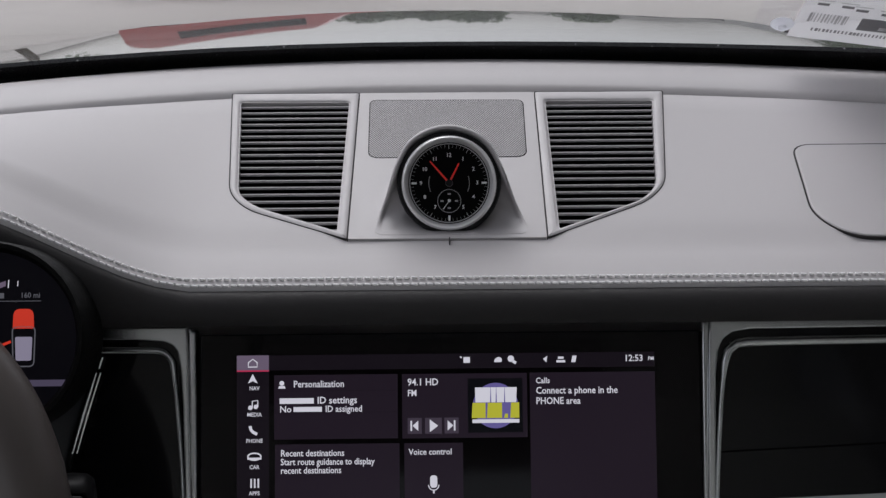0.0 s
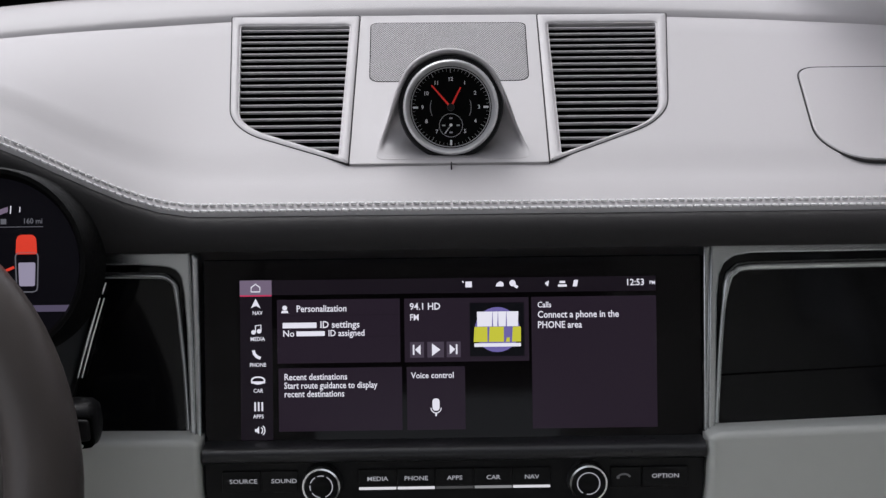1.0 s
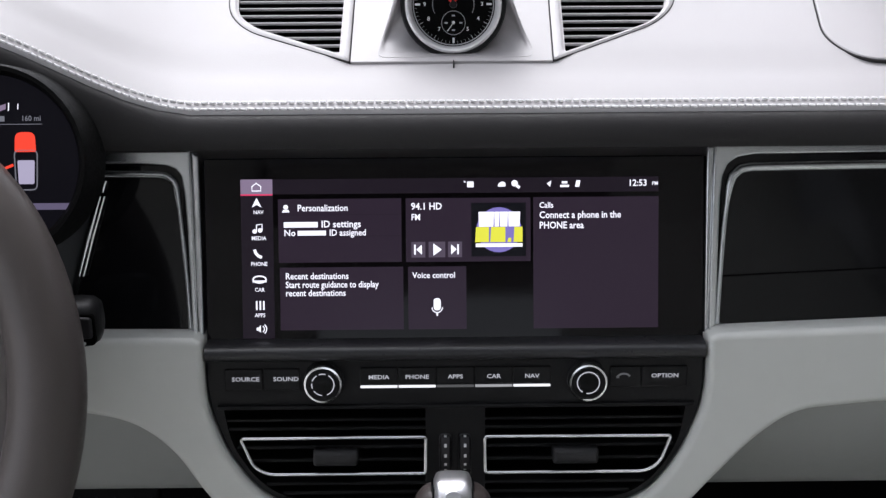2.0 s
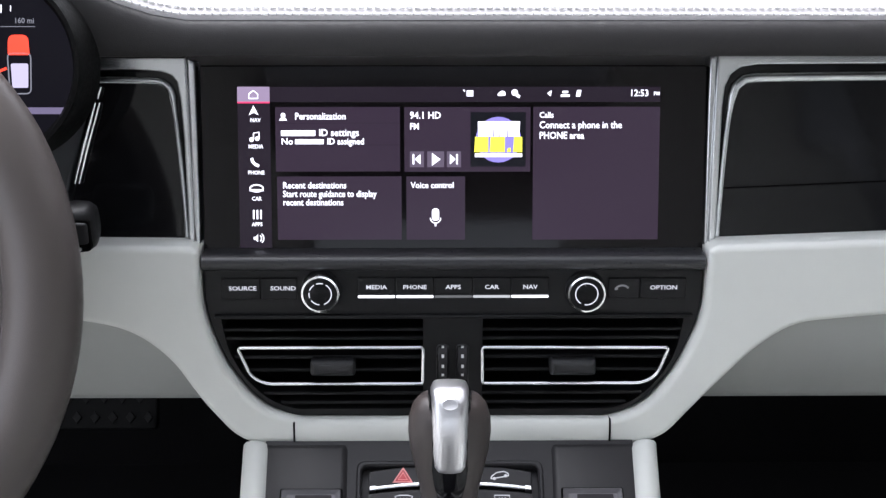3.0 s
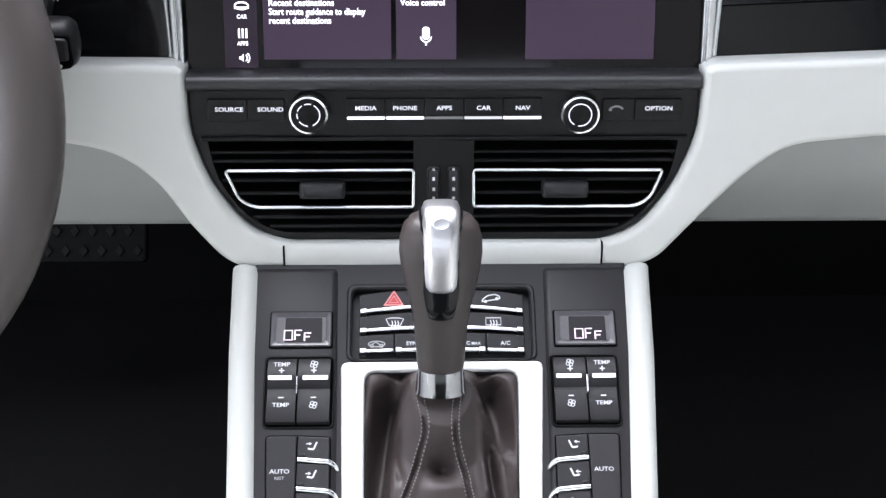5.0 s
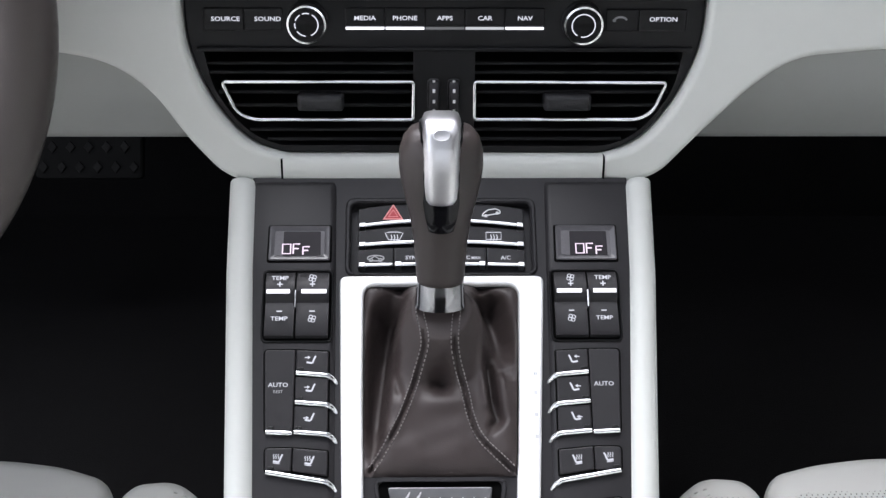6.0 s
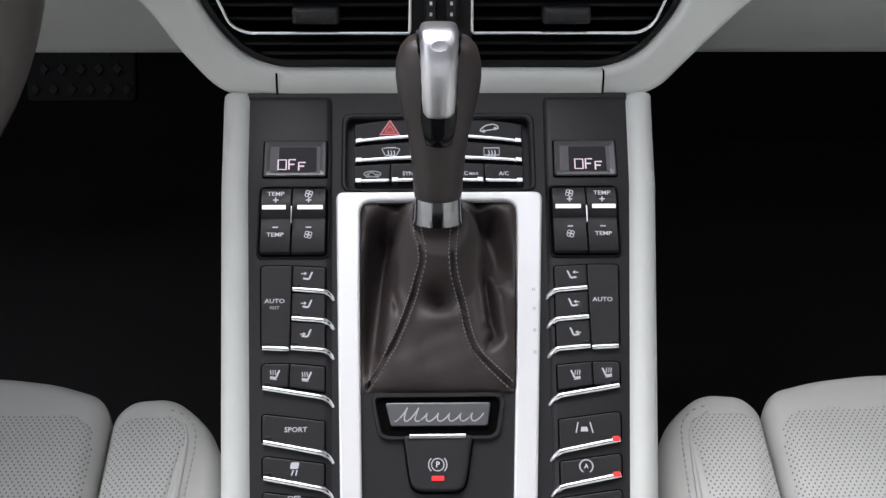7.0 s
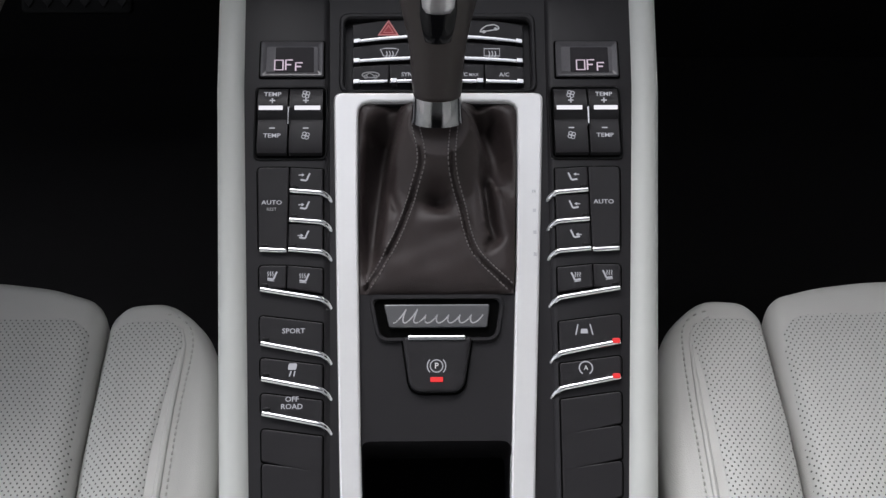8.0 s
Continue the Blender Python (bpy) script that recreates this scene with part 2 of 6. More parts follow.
def disc(bm, cx, cy, prof, n=48):
    """A turned form about the local z axis: prof is a list of (radius, depth)."""
    rings = [[(cx + r * math.cos(2 * math.pi * k / n), cy + r * math.sin(2 * math.pi * k / n), w) for k in range(n)] for r, w in prof]
    return loft(bm, rings)


def stroke(bm, pts, width, w, closed=False, thick=0.0):
    """A flat band along a line in the local plane, as printed."""
    pts = [Vector(p) for p in pts]
    n = len(pts)
    left, right = [], []
    for i, p in enumerate(pts):
        a = pts[i - 1] if (i or closed) else p
        b = pts[(i + 1) % n] if (i < n - 1 or closed) else p
        d = (b - a)
        d = d.normalized() if d.length > 0 else Vector((1, 0))
        q = Vector((-d.y, d.x)) * width / 2
        left.append(bm.verts.new((*(p + q), w)))
        right.append(bm.verts.new((*(p - q), w)))
    for i in range(n if closed else n - 1):
        j = (i + 1) % n
        bm.faces.new((left[i], left[j], right[j], right[i]))
    return bm


def flat(bm, pts, w):
    bm.faces.new([bm.verts.new((p[0], p[1], w)) for p in pts])
    return bm


def arc(cx, cy, r, a0, a1, n=16, ry=None):
    return [(cx + r * math.cos(radians(a0 + (a1 - a0) * k / n)), cy + (ry or r) * math.sin(radians(a0 + (a1 - a0) * k / n))) for k in range(n + 1)]


def tube(bm, pts, r, n=10, cap=True, flatten=1.0):
    pts = [Vector(p) for p in pts]
    rings, up = [], Vector((0.03, 0.1, 1)).normalized()
    for i, p in enumerate(pts):
        d = (pts[min(i + 1, len(pts) - 1)] - pts[max(i - 1, 0)]).normalized()
        s = d.cross(up).normalized()
        t = s.cross(d)
        rr = r[i] if isinstance(r, (list, tuple)) else r
        rings.append([p + s * rr * math.cos(2 * math.pi * k / n) + t * rr * flatten * math.sin(2 * math.pi * k / n) for k in range(n)])
    return loft(bm, rings, cap=cap)


def words(body, size, u, v, w, material, parent, align="CENTER", name="lettering", stretch=1.0, label=""):
    cu = bpy.data.curves.new("words", "FONT")
    cu.offset = 0.014 * size
    cu.body, cu.size, cu.align_x, cu.align_y, cu.resolution_u = body, size, align, "CENTER", 2
    tmp = bpy.data.objects.new("words", cu)
    scene.collection.objects.link(tmp)
    me = bpy.data.meshes.new_from_object(tmp.evaluated_get(bpy.context.evaluated_depsgraph_get()))
    bpy.data.objects.remove(tmp)
    bpy.data.curves.remove(cu)
    me.transform(Matrix.Translation((u, v, w)) @ Matrix.Diagonal((stretch, 1, 1, 1)))
    me.materials.clear()
    me.materials.append(material)
    ob = new(name, me)
    ob.parent = parent
    return tagged(ob, label)


def cut(ob, bm):
    """Takes a closed form out of a mesh."""
    bmesh.ops.recalc_face_normals(bm, faces=bm.faces)
    me = bpy.data.meshes.new("cutter")
    bm.to_mesh(me)
    bm.free()
    bpy.context.view_layer.update()
    tool = new("cutter", me)
    tool.matrix_world = ob.matrix_world
    mod = ob.modifiers.new("cut", "BOOLEAN")
    mod.operation, mod.solver, mod.object = "DIFFERENCE", "EXACT", tool
    bpy.context.view_layer.update()
    got = bpy.data.meshes.new_from_object(ob.evaluated_get(bpy.context.evaluated_depsgraph_get()))
    ob.modifiers.clear()
    ob.data = got
    bpy.data.objects.remove(tool)


def smooth(s):
    s = min(1.0, max(0.0, s))
    return s * s * (3 - 2 * s)


def bent(line, n):
    """Even, rounded steps along a line of corners."""
    pts = [Vector(p) for p in line]
    for _ in range(3):
        pts = [pts[0]] + [a.lerp(b, g) for a, b in zip(pts, pts[1:]) for g in (0.25, 0.75)] + [pts[-1]]
    run = [0.0]
    for a, b in zip(pts, pts[1:]):
        run.append(run[-1] + (b - a).length)
    out = []
    for k in range(n):
        d = run[-1] * k / (n - 1)
        i = next((i for i in range(len(run) - 1) if run[i + 1] >= d), len(run) - 2)
        out.append(pts[i].lerp(pts[i + 1], (d - run[i]) / max(1e-9, run[i + 1] - run[i])))
    return out


# ---- ground outside and the shell of the cabin ----
def cube(bm, x0, y0, z0, x1, y1, z1):
    vs = [bm.verts.new((x, y, z)) for z in (z0, z1) for x, y in ((x0, y0), (x1, y0), (x1, y1), (x0, y1))]
    for q in ((0, 3, 2, 1), (4, 5, 6, 7), (0, 1, 5, 4), (1, 2, 6, 5), (2, 3, 7, 6), (3, 0, 4, 7)):
        bm.faces.new([vs[i] for i in q])
    return bm


def simple(name, bm, material, label, category, kind="structure", sharp=35):
    return tagged(new(name, mesh_of(bm, material, sharp)), label, category, "", kind)


bm = bmesh.new()
flat(bm, [(-900, -900), (900, -900), (900, 900), (-900, 900)], 0.0)
simple("ground", bm, M_GROUND, "pale worn concrete ground in front of the car", "ground")

# Added out of view to cut sky light on the car's right.
simple("wall_light_block", cube(bmesh.new(), 1.65, -3.2, 0.0, 1.95, 3.3, 5.5), M_LIGHT_BLOCK, "unseen grey wall that holds back light from the right", "wall")

simple("floor", cube(bmesh.new(), -0.72, -1.7, 0.36, 0.72, 1.25, 0.40), M_CARPET, "black carpeted car floor", "floor")
simple("wall_front", cube(bmesh.new(), -0.72, 1.25, 0.36, 0.72, 1.28, 1.10), M_CARPET, "black carpeted bulkhead behind the dashboard", "bulkhead")
simple("wall_rear", cube(bmesh.new(), -0.72, -1.74, 0.36, 0.72, -1.70, 1.05), M_SEAT, "pale rear bulkhead of the cabin", "bulkhead")
for side, word in ((-1, "left"), (1, "right")):
    x0, x1 = sorted((side * 0.72, side * 0.78))
    if side < 0:
        # the driver's door stands open: sill, front post and rear side remain
        bm = cube(bmesh.new(), x0, -1.74, 0.36, x1, -0.28, 1.04)
        cube(bm, x0, -0.28, 0.36, x1, 0.90, 0.44)
        cube(bm, x0, 0.90, 0.36, x1, 1.28, 1.04)
        simple("wall_left", bm, M_PEBBLE_DIM, "pale cabin side with the driver's door open", "door side")
    else:
        simple("wall_right", cube(bmesh.new(), x0, -1.74, 0.36, x1, 1.28, 1.04), M_PEBBLE_DIM, "pale leather door side of the cabin", "door side")
    bm = bmesh.new()
    tube(bm, [(side * 0.75, 1.15, 1.04), (side * 0.70, 0.75, 1.30), (side * 0.62, 0.38, 1.52)], 0.035, 8)
    simple("pillar_front_" + word, bm, M_HEAD, "pale upholstered windscreen pillar", "pillar")
    bm = cube(bmesh.new(), side * 0.75 - 0.02, -0.35, 1.04, side * 0.75 + 0.02, -0.25, 1.10)
    tube(bm, [(side * 0.75, -0.30, 1.08), (side * 0.62, -0.30, 1.52)], 0.05, 8)
    simple("pillar_middle_" + word, bm, M_HEAD, "pale upholstered door pillar", "pillar")
    bm = bmesh.new()
    tube(bm, [(side * 0.75, -1.70, 1.04), (side * 0.62, -1.45, 1.52)], 0.07, 8)
    simple("pillar_rear_" + word, bm, M_HEAD, "pale upholstered rear pillar", "pillar")
# Side panes stay out of view; their tint holds back light for the dashboard.
for side, word in ((-1, "left"), (1, "right")):
    for y0, y1, name in ((-0.27, 1.0, "front"), (-1.62, -0.33, "rear")):
        if side < 0 and name == "front":
            continue
        bm = bmesh.new()
        rows = [[(side * (0.752 + d), y0, 1.03), (side * (0.752 + d), y1, 1.03), (side * (0.635 + d), y1 if name == "rear" else 0.45, 1.53), (side * (0.635 + d), y0 if name == "front" else -1.5, 1.53)] for d in (0.0, 0.004)]
        loft(bm, rows)
        pane = simple("window_" + name + "_" + word, bm, M_TINT, "unseen side window glass, tinted to hold back daylight", "window")
        pane.visible_shadow = True
pane = simple("roof_window", cube(bmesh.new(), -0.44, -0.75, 1.545, 0.44, 0.22, 1.55), M_ROOFGLASS, "tinted glass roof panel", "roof window")
bm = cube(bmesh.new(), -0.64, 0.22, 1.52, 0.64, 0.40, 1.56)
cube(bm, -0.64, -1.70, 1.52, 0.64, -0.75, 1.56)
cube(bm, -0.64, -0.75, 1.52, -0.44, 0.22, 1.56)
cube(bm, 0.44, -0.75, 1.52, 0.64, 0.22, 1.56)
simple("ceiling", bm, M_HEAD, "pale cloth headliner with an open glass roof", "headliner")

def bow_x(x):
    return (0.37 if x < 0 else 0.24) * x * x


# windscreen, with its black lower band
bm = bmesh.new()
rows = []
for k in range(9):
    s = k / 8
    rows.append([(x, 1.15 - 0.80 * s - bow_x(x) * (1 - 0.5 * s), 1.148 + 0.40 * s - 0.03 * x * x) for x in [(-0.70 + 1.4 * i / 24) for i in range(25)]])
under = [[(x, y + 0.002, z + 0.004) for x, y, z in r] for r in rows]
loft(bm, rows, closed=False, cap=False)
loft(bm, under, closed=False, cap=False)
glass = simple("windscreen", bm, M_GLASS, "clear curved windscreen", "windscreen")
glass.visible_shadow = False
bm = bmesh.new()
band = []
def band_row(s, x):
    s -= 0.19 * x * x * max(0.0, s) / 0.118 if x < 0 else 0.03 * x * x
    return (x, 1.15 - 0.80 * s - bow_x(x) * (1 - 0.5 * s) - 0.002, 1.145 + 0.40 * s - 0.03 * x * x)


for s in (-0.03, 0.05, 0.118):
    band.append([band_row(s, -0.70 + 1.4 * i / 24) for i in range(25)])
low = [[(x, y - 0.002, z - 0.003) for x, y, z in r] for r in reversed(band)]
vs = band + low
loft(bm, vs + [vs[0]], closed=False, cap=False)
simple("windscreen_band", bm, M_FRIT, "dusty black band along the windscreen's lower edge", "windscreen band")


# ---- bonnet of the car ----
def bonnet():
    t = thing("bonnet", "glossy black car bonnet seen through the windscreen", "bonnet")
    bm = bmesh.new()
    top = []
    for k in range(53):
        s = k / 52
        y = 1.22 + 1.05 * s
        drop = 0.035 * max(0.0, y - 1.42) ** 2 + 3.0 * max(0.0, y - 1.86) ** 2
        top.append([(x, y - 0.10 * x * x, 1.1605 - (0.135 if x < 0 else 0.09) * x * x - drop + 0.003 * math.exp(-((abs(x) - 0.42) / 0.05) ** 2)) for x in [(-0.80 + 1.6 * i / 48) for i in range(49)]])
    low = [[(x, y, z - 0.03) for x, y, z in r] for r in reversed(top)]
    vs = top + low
    loft(bm, vs + [vs[0]], closed=False, cap=False)
    part("panel", bm, M_PAINT, t)
    bm = cube(bmesh.new(), -0.80, 1.30, 0.25, 0.80, 2.15, 0.97)
    part("nose", bm, M_PAINT, t)


bonnet()


M_GROOVE = mat("seam_shadow", (0.05, 0.048, 0.048), 0.8, var=0.1, spec=0.1)


# ---- dashboard: padded top, dark front roll, twin stitching ----
def edge_z(x):
    return 1.0718 + 0.058 * smooth((-0.155 - x) / 0.17)


def pad_profile(x):
    z0, bow = edge_z(x), (-0.34 if x < 0 else -0.22) * x * x
    y1, z1 = 0.79, z0 + 0.0242
    yc, zc = 0.982 + bow, 1.163 + 0.3 * bow
    pts = [(0.7695, z0 - 0.0042), (0.7725, z0 - 0.001), (0.7755, z0 + 0.0035), (0.781, z0 + 0.0145), (0.7855, z1 - 0.0035), (y1 + 0.006, z1 + 0.0021)]
    pts += [(y1 + (yc - y1) * s, z1 + (zc - z1) * s) for s in (0.12, 0.25, 0.4, 0.55, 0.7, 0.85, 0.97)]
    yb = yc
    pts += [(yb - 0.001, zc - 0.0022), (yb + 0.001, zc - 0.0022), (yb + 0.003, zc + 0.0016), (yb + 0.007, zc + 0.0040), (yb + 0.020, zc + 0.0082), (yb + 0.048, zc + 0.0128), (yb + 0.078, zc + 0.0142), (yb + 0.095, zc + 0.009), (yb + 0.10, zc - 0.02), (yb + 0.05, zc - 0.05), (0.83, 1.03), (0.79, 1.03), (0.775, z0 - 0.012)]
    return pts


def forward(x, y, z, z0, under=0.0):
    """Brings the padded front edge out over the screen, level with the pad."""
    yp, zp, k = 0.7855, z0 + 0.0207, 0.30
    m = (1.3 - z) / y
    y2 = (1.3 - zp + k * yp) / (m + k) + under
    return (-0.0148 + (x + 0.0148) * y2 / y, y2, 1.3 - m * y2)


def xs_dash():
    return [-0.66 + 0.02 * i for i in range(67)]


def dashboard():
    t = thing("dashboard", "two-tone leather dashboard with twin pale stitching", "dashboard")
    pad = part("top_pad", loft(bmesh.new(), [[forward(x, y, z, edge_z(x), (0.0075, 0.0022, 0, 0, 0)[i]) if i < 5 else (x, y, z) for i, (y, z) in enumerate(pad_profile(x))] for x in xs_dash()]), M_PAD, t, "smooth grey leather top pad", 50)
    for s in (-1, 1):
        out = vent_outline(s)
        cutter = loft(bmesh.new(), [[DASH @ Vector((*p, w)) for p in out] for w in (-0.052, 0.02)])
        cut(pad, cutter)
    pod = [(-0.0622, -0.002), (0.0655, -0.002), (0.0725, 0.1985), (-0.0612, 0.1985)]
    cut(pad, loft(bmesh.new(), [[DASH @ Vector((*p, w)) for p in pod] for w in (-0.006, 0.03)]))
    pad.data.polygons.foreach_set("use_smooth", [True] * len(pad.data.polygons))
    pad.data.set_sharp_from_angle(angle=radians(40))
    bm = bmesh.new()
    rings = []
    for x in xs_dash():
        z0 = edge_z(x)
        xe, ye, ze = forward(x, 0.7695, z0 - 0.0042, z0, 0.0075)
        yf, zb = ye - 0.0110, 1.3 - 0.3337 * (ye - 0.0110)
        turn = [math.pi / 2 * k / 7 for k in range(8)]
        rings.append([(xe, ye + 0.010, ze + 0.0002)] + [(xe, ye - 0.0110 * math.sin(a), ze - 0.0002 - (ze - zb - 0.004) * (1 - math.cos(a))) for a in turn] + [(xe, yf + 0.001, zb + 0.001), (xe, yf + 0.010, zb - 0.002), (x, 0.80, 1.044), (x, 0.80, z0 - 0.01)])
    part("front_roll", loft(bm, rings), M_DARKLEATHER, t, "dark leather roll under the stitched edge", 50)
    # stitches
    for row, (dy, dz) in enumerate(((0.0748, 0.0022), (0.0726, -0.0014))):
        bm = bmesh.new()
        x = -0.40
        while x < 0.56:
            slope = (edge_z(x + 0.003) - edge_z(x - 0.003)) / 0.006
            step = 0.0049 / math.sqrt(1 + slope * slope)
            half = 0.00172 / math.sqrt(1 + slope * slope)
            a, b = x - half, x + half
            pa, pb = Vector((a, 0.7 + dy - 0.0006, edge_z(a) + dz + 0.0002)), Vector((b, 0.7 + dy - 0.0006, edge_z(b) + dz - 0.0002))
            pa, pb = Vector(forward(*pa, edge_z(a))), Vector(forward(*pb, edge_z(b)))
            up = Vector((0, -0.0006, 0.0003))
            tube(bm, [pa, pa.lerp(pb, 0.12) + up, pa.lerp(pb, 0.88) + up, pb], [0.0005, 0.00078, 0.00078, 0.0005], 8)
            x += step
        tagged(part("stitching", bm, M_THREAD, t, "row of pale stitches"), kind="stuff")
    return t


def vent_outline(s, grow=0.0):
    if s < 0:
        pts = [(-0.0688, 0.0080), (-0.1245, 0.0385), (-0.1368, 0.0540), (-0.1491, 0.1838), (-0.0681, 0.1832)]
    else:
        pts = [(0.0738, 0.0088), (0.1320, 0.0430), (0.1440, 0.0600), (0.1600, 0.1832), (0.0794, 0.1840)]
    pts = rounded(pts, [0.002, 0.010, 0.016, 0.003, 0.003], 5)
    return inset(pts, -grow) if grow else pts


def vent_rim(s, grow=0.0):
    """Outer edge of the vent's surround, which runs up to the lip of the pad and along the clock housing."""
    if s < 0:
        pts = [(-0.0624, -0.0008), (-0.1290, 0.0345), (-0.1425, 0.0550), (-0.1568, 0.1975), (-0.0614, 0.1975)]
    else:
        pts = [(0.0659, -0.0006), (0.1345, 0.0405), (0.1500, 0.0620), (0.1697, 0.1975), (0.0727, 0.1975)]
    pts = rounded(pts, [0.001, 0.012, 0.018, 0.001, 0.001], 5)
    return inset(pts, -grow) if grow else pts


def dash_vent(s):
    t = thing("dashboard_air_vent", "grey dashboard air vent with many thin horizontal slats", "air vent", DASH, "top dashboard vents")
    inner = vent_outline(s)
    bm = bmesh.new()
    rim = [(vent_rim(s), -0.004), (vent_rim(s), 0.0002), (vent_rim(s, -0.0010), 0.0008), (inset(inner, -0.0024), 0.0010), (inset(inner, -0.0008), 0.0002), (inner, -0.0022), (inner, -0.010)]
    loft(bm, [[(p[0], p[1], w) for p in ring] for ring, w in rim], cap=False)
    part("surround", bm, M_POD, t, "", 50)
    part("joint", ring_plate(bmesh.new(), vent_rim(s, 0.0008), vent_rim(s, 0.0001), -0.004, 0.0004, 0.0001), M_GROOVE, t)
    # Duct and slat webs get their shade from a near-black colour.
    part("backing", slab(bmesh.new(), inner, -0.0515, -0.050, 0), M_DEEP_SHADE, t, "duct behind the slats, coloured near-black for its shade")
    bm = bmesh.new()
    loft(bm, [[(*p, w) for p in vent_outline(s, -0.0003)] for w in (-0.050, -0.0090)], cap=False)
    part("duct_wall", bm, M_DEEP_SHADE, t)
    n = 20
    for k in range(n):
        v = 0.0125 + (0.1805 - 0.0125) * k / (n - 1)
        lo, hi = 9, -9
        for (a, b), (c, d) in zip(inner, inner[1:] + inner[:1]):
            if (b - v) * (d - v) <= 0 and abs(d - b) > 1e-9:
                u = a + (c - a) * (v - b) / (d - b)
                lo, hi = min(lo, u), max(hi, u)
        if hi - lo < 0.008:
            continue
        prof = [(-0.0010, -0.0034), (-0.0006, -0.0022), (0.0004, -0.0019), (0.0010, -0.0025), (0.0012, -0.0034)]
        slat = part("slat", loft(bmesh.new(), [[(u, v + a, w) for a, w in prof] for u in (lo + 0.0002, hi - 0.0002)]), M_SLAT, t)
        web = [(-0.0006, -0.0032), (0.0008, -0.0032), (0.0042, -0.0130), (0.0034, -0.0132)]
        part("slat_web", loft(bmesh.new(), [[(u, v + a, w) for a, w in web] for u in (lo + 0.0002, hi - 0.0002)]), M_DEEP_SHADE, slat)
    return t


dashboard()
dash_vent(-1)
dash_vent(1)


def airbag_cover():
    t = thing("airbag_cover", "grey leather airbag cover with a rounded groove", "airbag cover", DASH)
    out = rounded([(0.249, 0.113), (0.2405, 0.022), (0.258, -0.003), (0.48, -0.012), (0.47, 0.113)], [0.014, 0.016, 0.02, 0.02, 0.02], 6)
    part("panel", slab(bmesh.new(), out, -0.004, 0.0012, 0.0012, 3), M_PAD, t)
    part("groove", ring_plate(bmesh.new(), inset(out, -0.0012), inset(out, -0.0001), -0.004, 0.0007, 0.0001), M_GROOVE, t, "dark groove")


airbag_cover()


# ---- middle of the dashboard: clock pod, screen, controls ----
def clock_pod():
    t = thing("clock_pod", "grey moulded clock housing with a mesh speaker grille", "clock housing", DASH)
    out = rounded([(-0.0614, -0.0015), (0.0650, -0.0015), (0.0718, 0.1978), (-0.0604, 0.1978)], 0.0012, 2)
    plate = part("plate", slab(bmesh.new(), out, -0.006, 0.0003, 0.0004), M_POD, t)
    g = rounded([(-0.0510, 0.1000), (0.0590, 0.1000), (0.0622, 0.1845), (-0.0522, 0.1855)], [0.008, 0.008, 0.006, 0.006], 5)
    part("speaker_grille", slab(bmesh.new(), g, -0.002, 0.0006, 0.0003), M_MESH, t, "fine woven metal speaker mesh")
    part("grille_joint", ring_plate(bmesh.new(), inset(g, -0.0006), inset(g, -0.00005), -0.002, 0.0005, 0.0001), M_DEEP_SHADE, t)
    # arched hood: an arch round the clock whose legs splay out and run down to the plate
    clock = DASH.inverted() @ CLOCK
    arch = [(-0.0008, -0.0330), (-0.0400, -0.0330), (-0.0492, -0.0322), (-0.0455, -0.0190), (-0.0392, -0.0030), (-0.0345, 0.0140), (-0.0245, 0.0315), (-0.0005, 0.0400), (0.0235, 0.0315), (0.0335, 0.0140), (0.0400, -0.0030), (0.0472, -0.0190), (0.0515, -0.0322), (0.0420, -0.0330), (-0.0008, -0.0330)]
    loop = bent(arch, 97)[:-1]

    def level(x, y, z):
        """Lifts a point of the clock's plane clear of the plate."""
        return max(z, (0.0005 - 0.0228 - 0.816 * y) / 0.578)

    def crest(x, y):
        """Height of the hood's rim: full over the clock, sinking to the plate along the legs."""
        low = level(x, y, -1.0)
        return max(low, low + (0.0050 - low) * smooth((y + 0.0335) / 0.040)) if y < 0.0065 else 0.0050

    def rim_z(x, y, grow, drop):
        """Rounded rim over the clock; along the foot it follows the plate and dips gently."""
        b = 1 - smooth((y + 0.0335) / 0.030)
        return crest(x, y) - drop * (1 - b) - b * (level(x, y, -1.0) - level(x, y * grow, -1.0) + 0.016 * (1 - grow))

    ridge = [clock @ Vector((x, y, max(crest(x, y) - 0.0046, level(x, y, -1.0)))) for x, y in loop]
    rings = []
    for k in range(11):
        g = k / 10
        ring = []
        for p in ridge:
            away = Vector((p.x - 0.0030, p.y - 0.0200))
            far = p.xy + away.normalized() * p.z * (0.12 + 0.88 * smooth((p.y - 0.046) / 0.020))
            far.x = min(0.0615, max(-0.0585, far.x))
            q = far.lerp(p.xy, g)
            ring.append((q.x, q.y, -0.0008 + (p.z + 0.0008) * (0.40 * g + 0.60 * g * g if g < 1 else 1)))
        rings.append(ring)
    hub = Vector((-0.0006, 0.0))
    for grow, drop in ((0.995, 0.0030), (0.985, 0.0015), (0.970, 0.0005), (0.952, 0.0), (0.934, 0.0004), (0.918, 0.0014), (0.910, 0.0026)):
        rings.append([clock @ Vector((hub.x + (x - hub.x) * grow, hub.y + (y - hub.y) * grow, rim_z(x, y, grow, drop))) for x, y in loop])
    for k in range(1, 9):
        g = k / 8
        ring = []
        for x, y in loop:
            d = Vector((x, y)) - hub
            rim = hub + d.normalized() * 0.0300
            q = (hub + d * 0.91).lerp(rim, g)
            top = rim_z(x, y, 0.91, 0.0026)
            foot = max(-0.0085, level(x, rim.y, -1.0) - 0.0022)
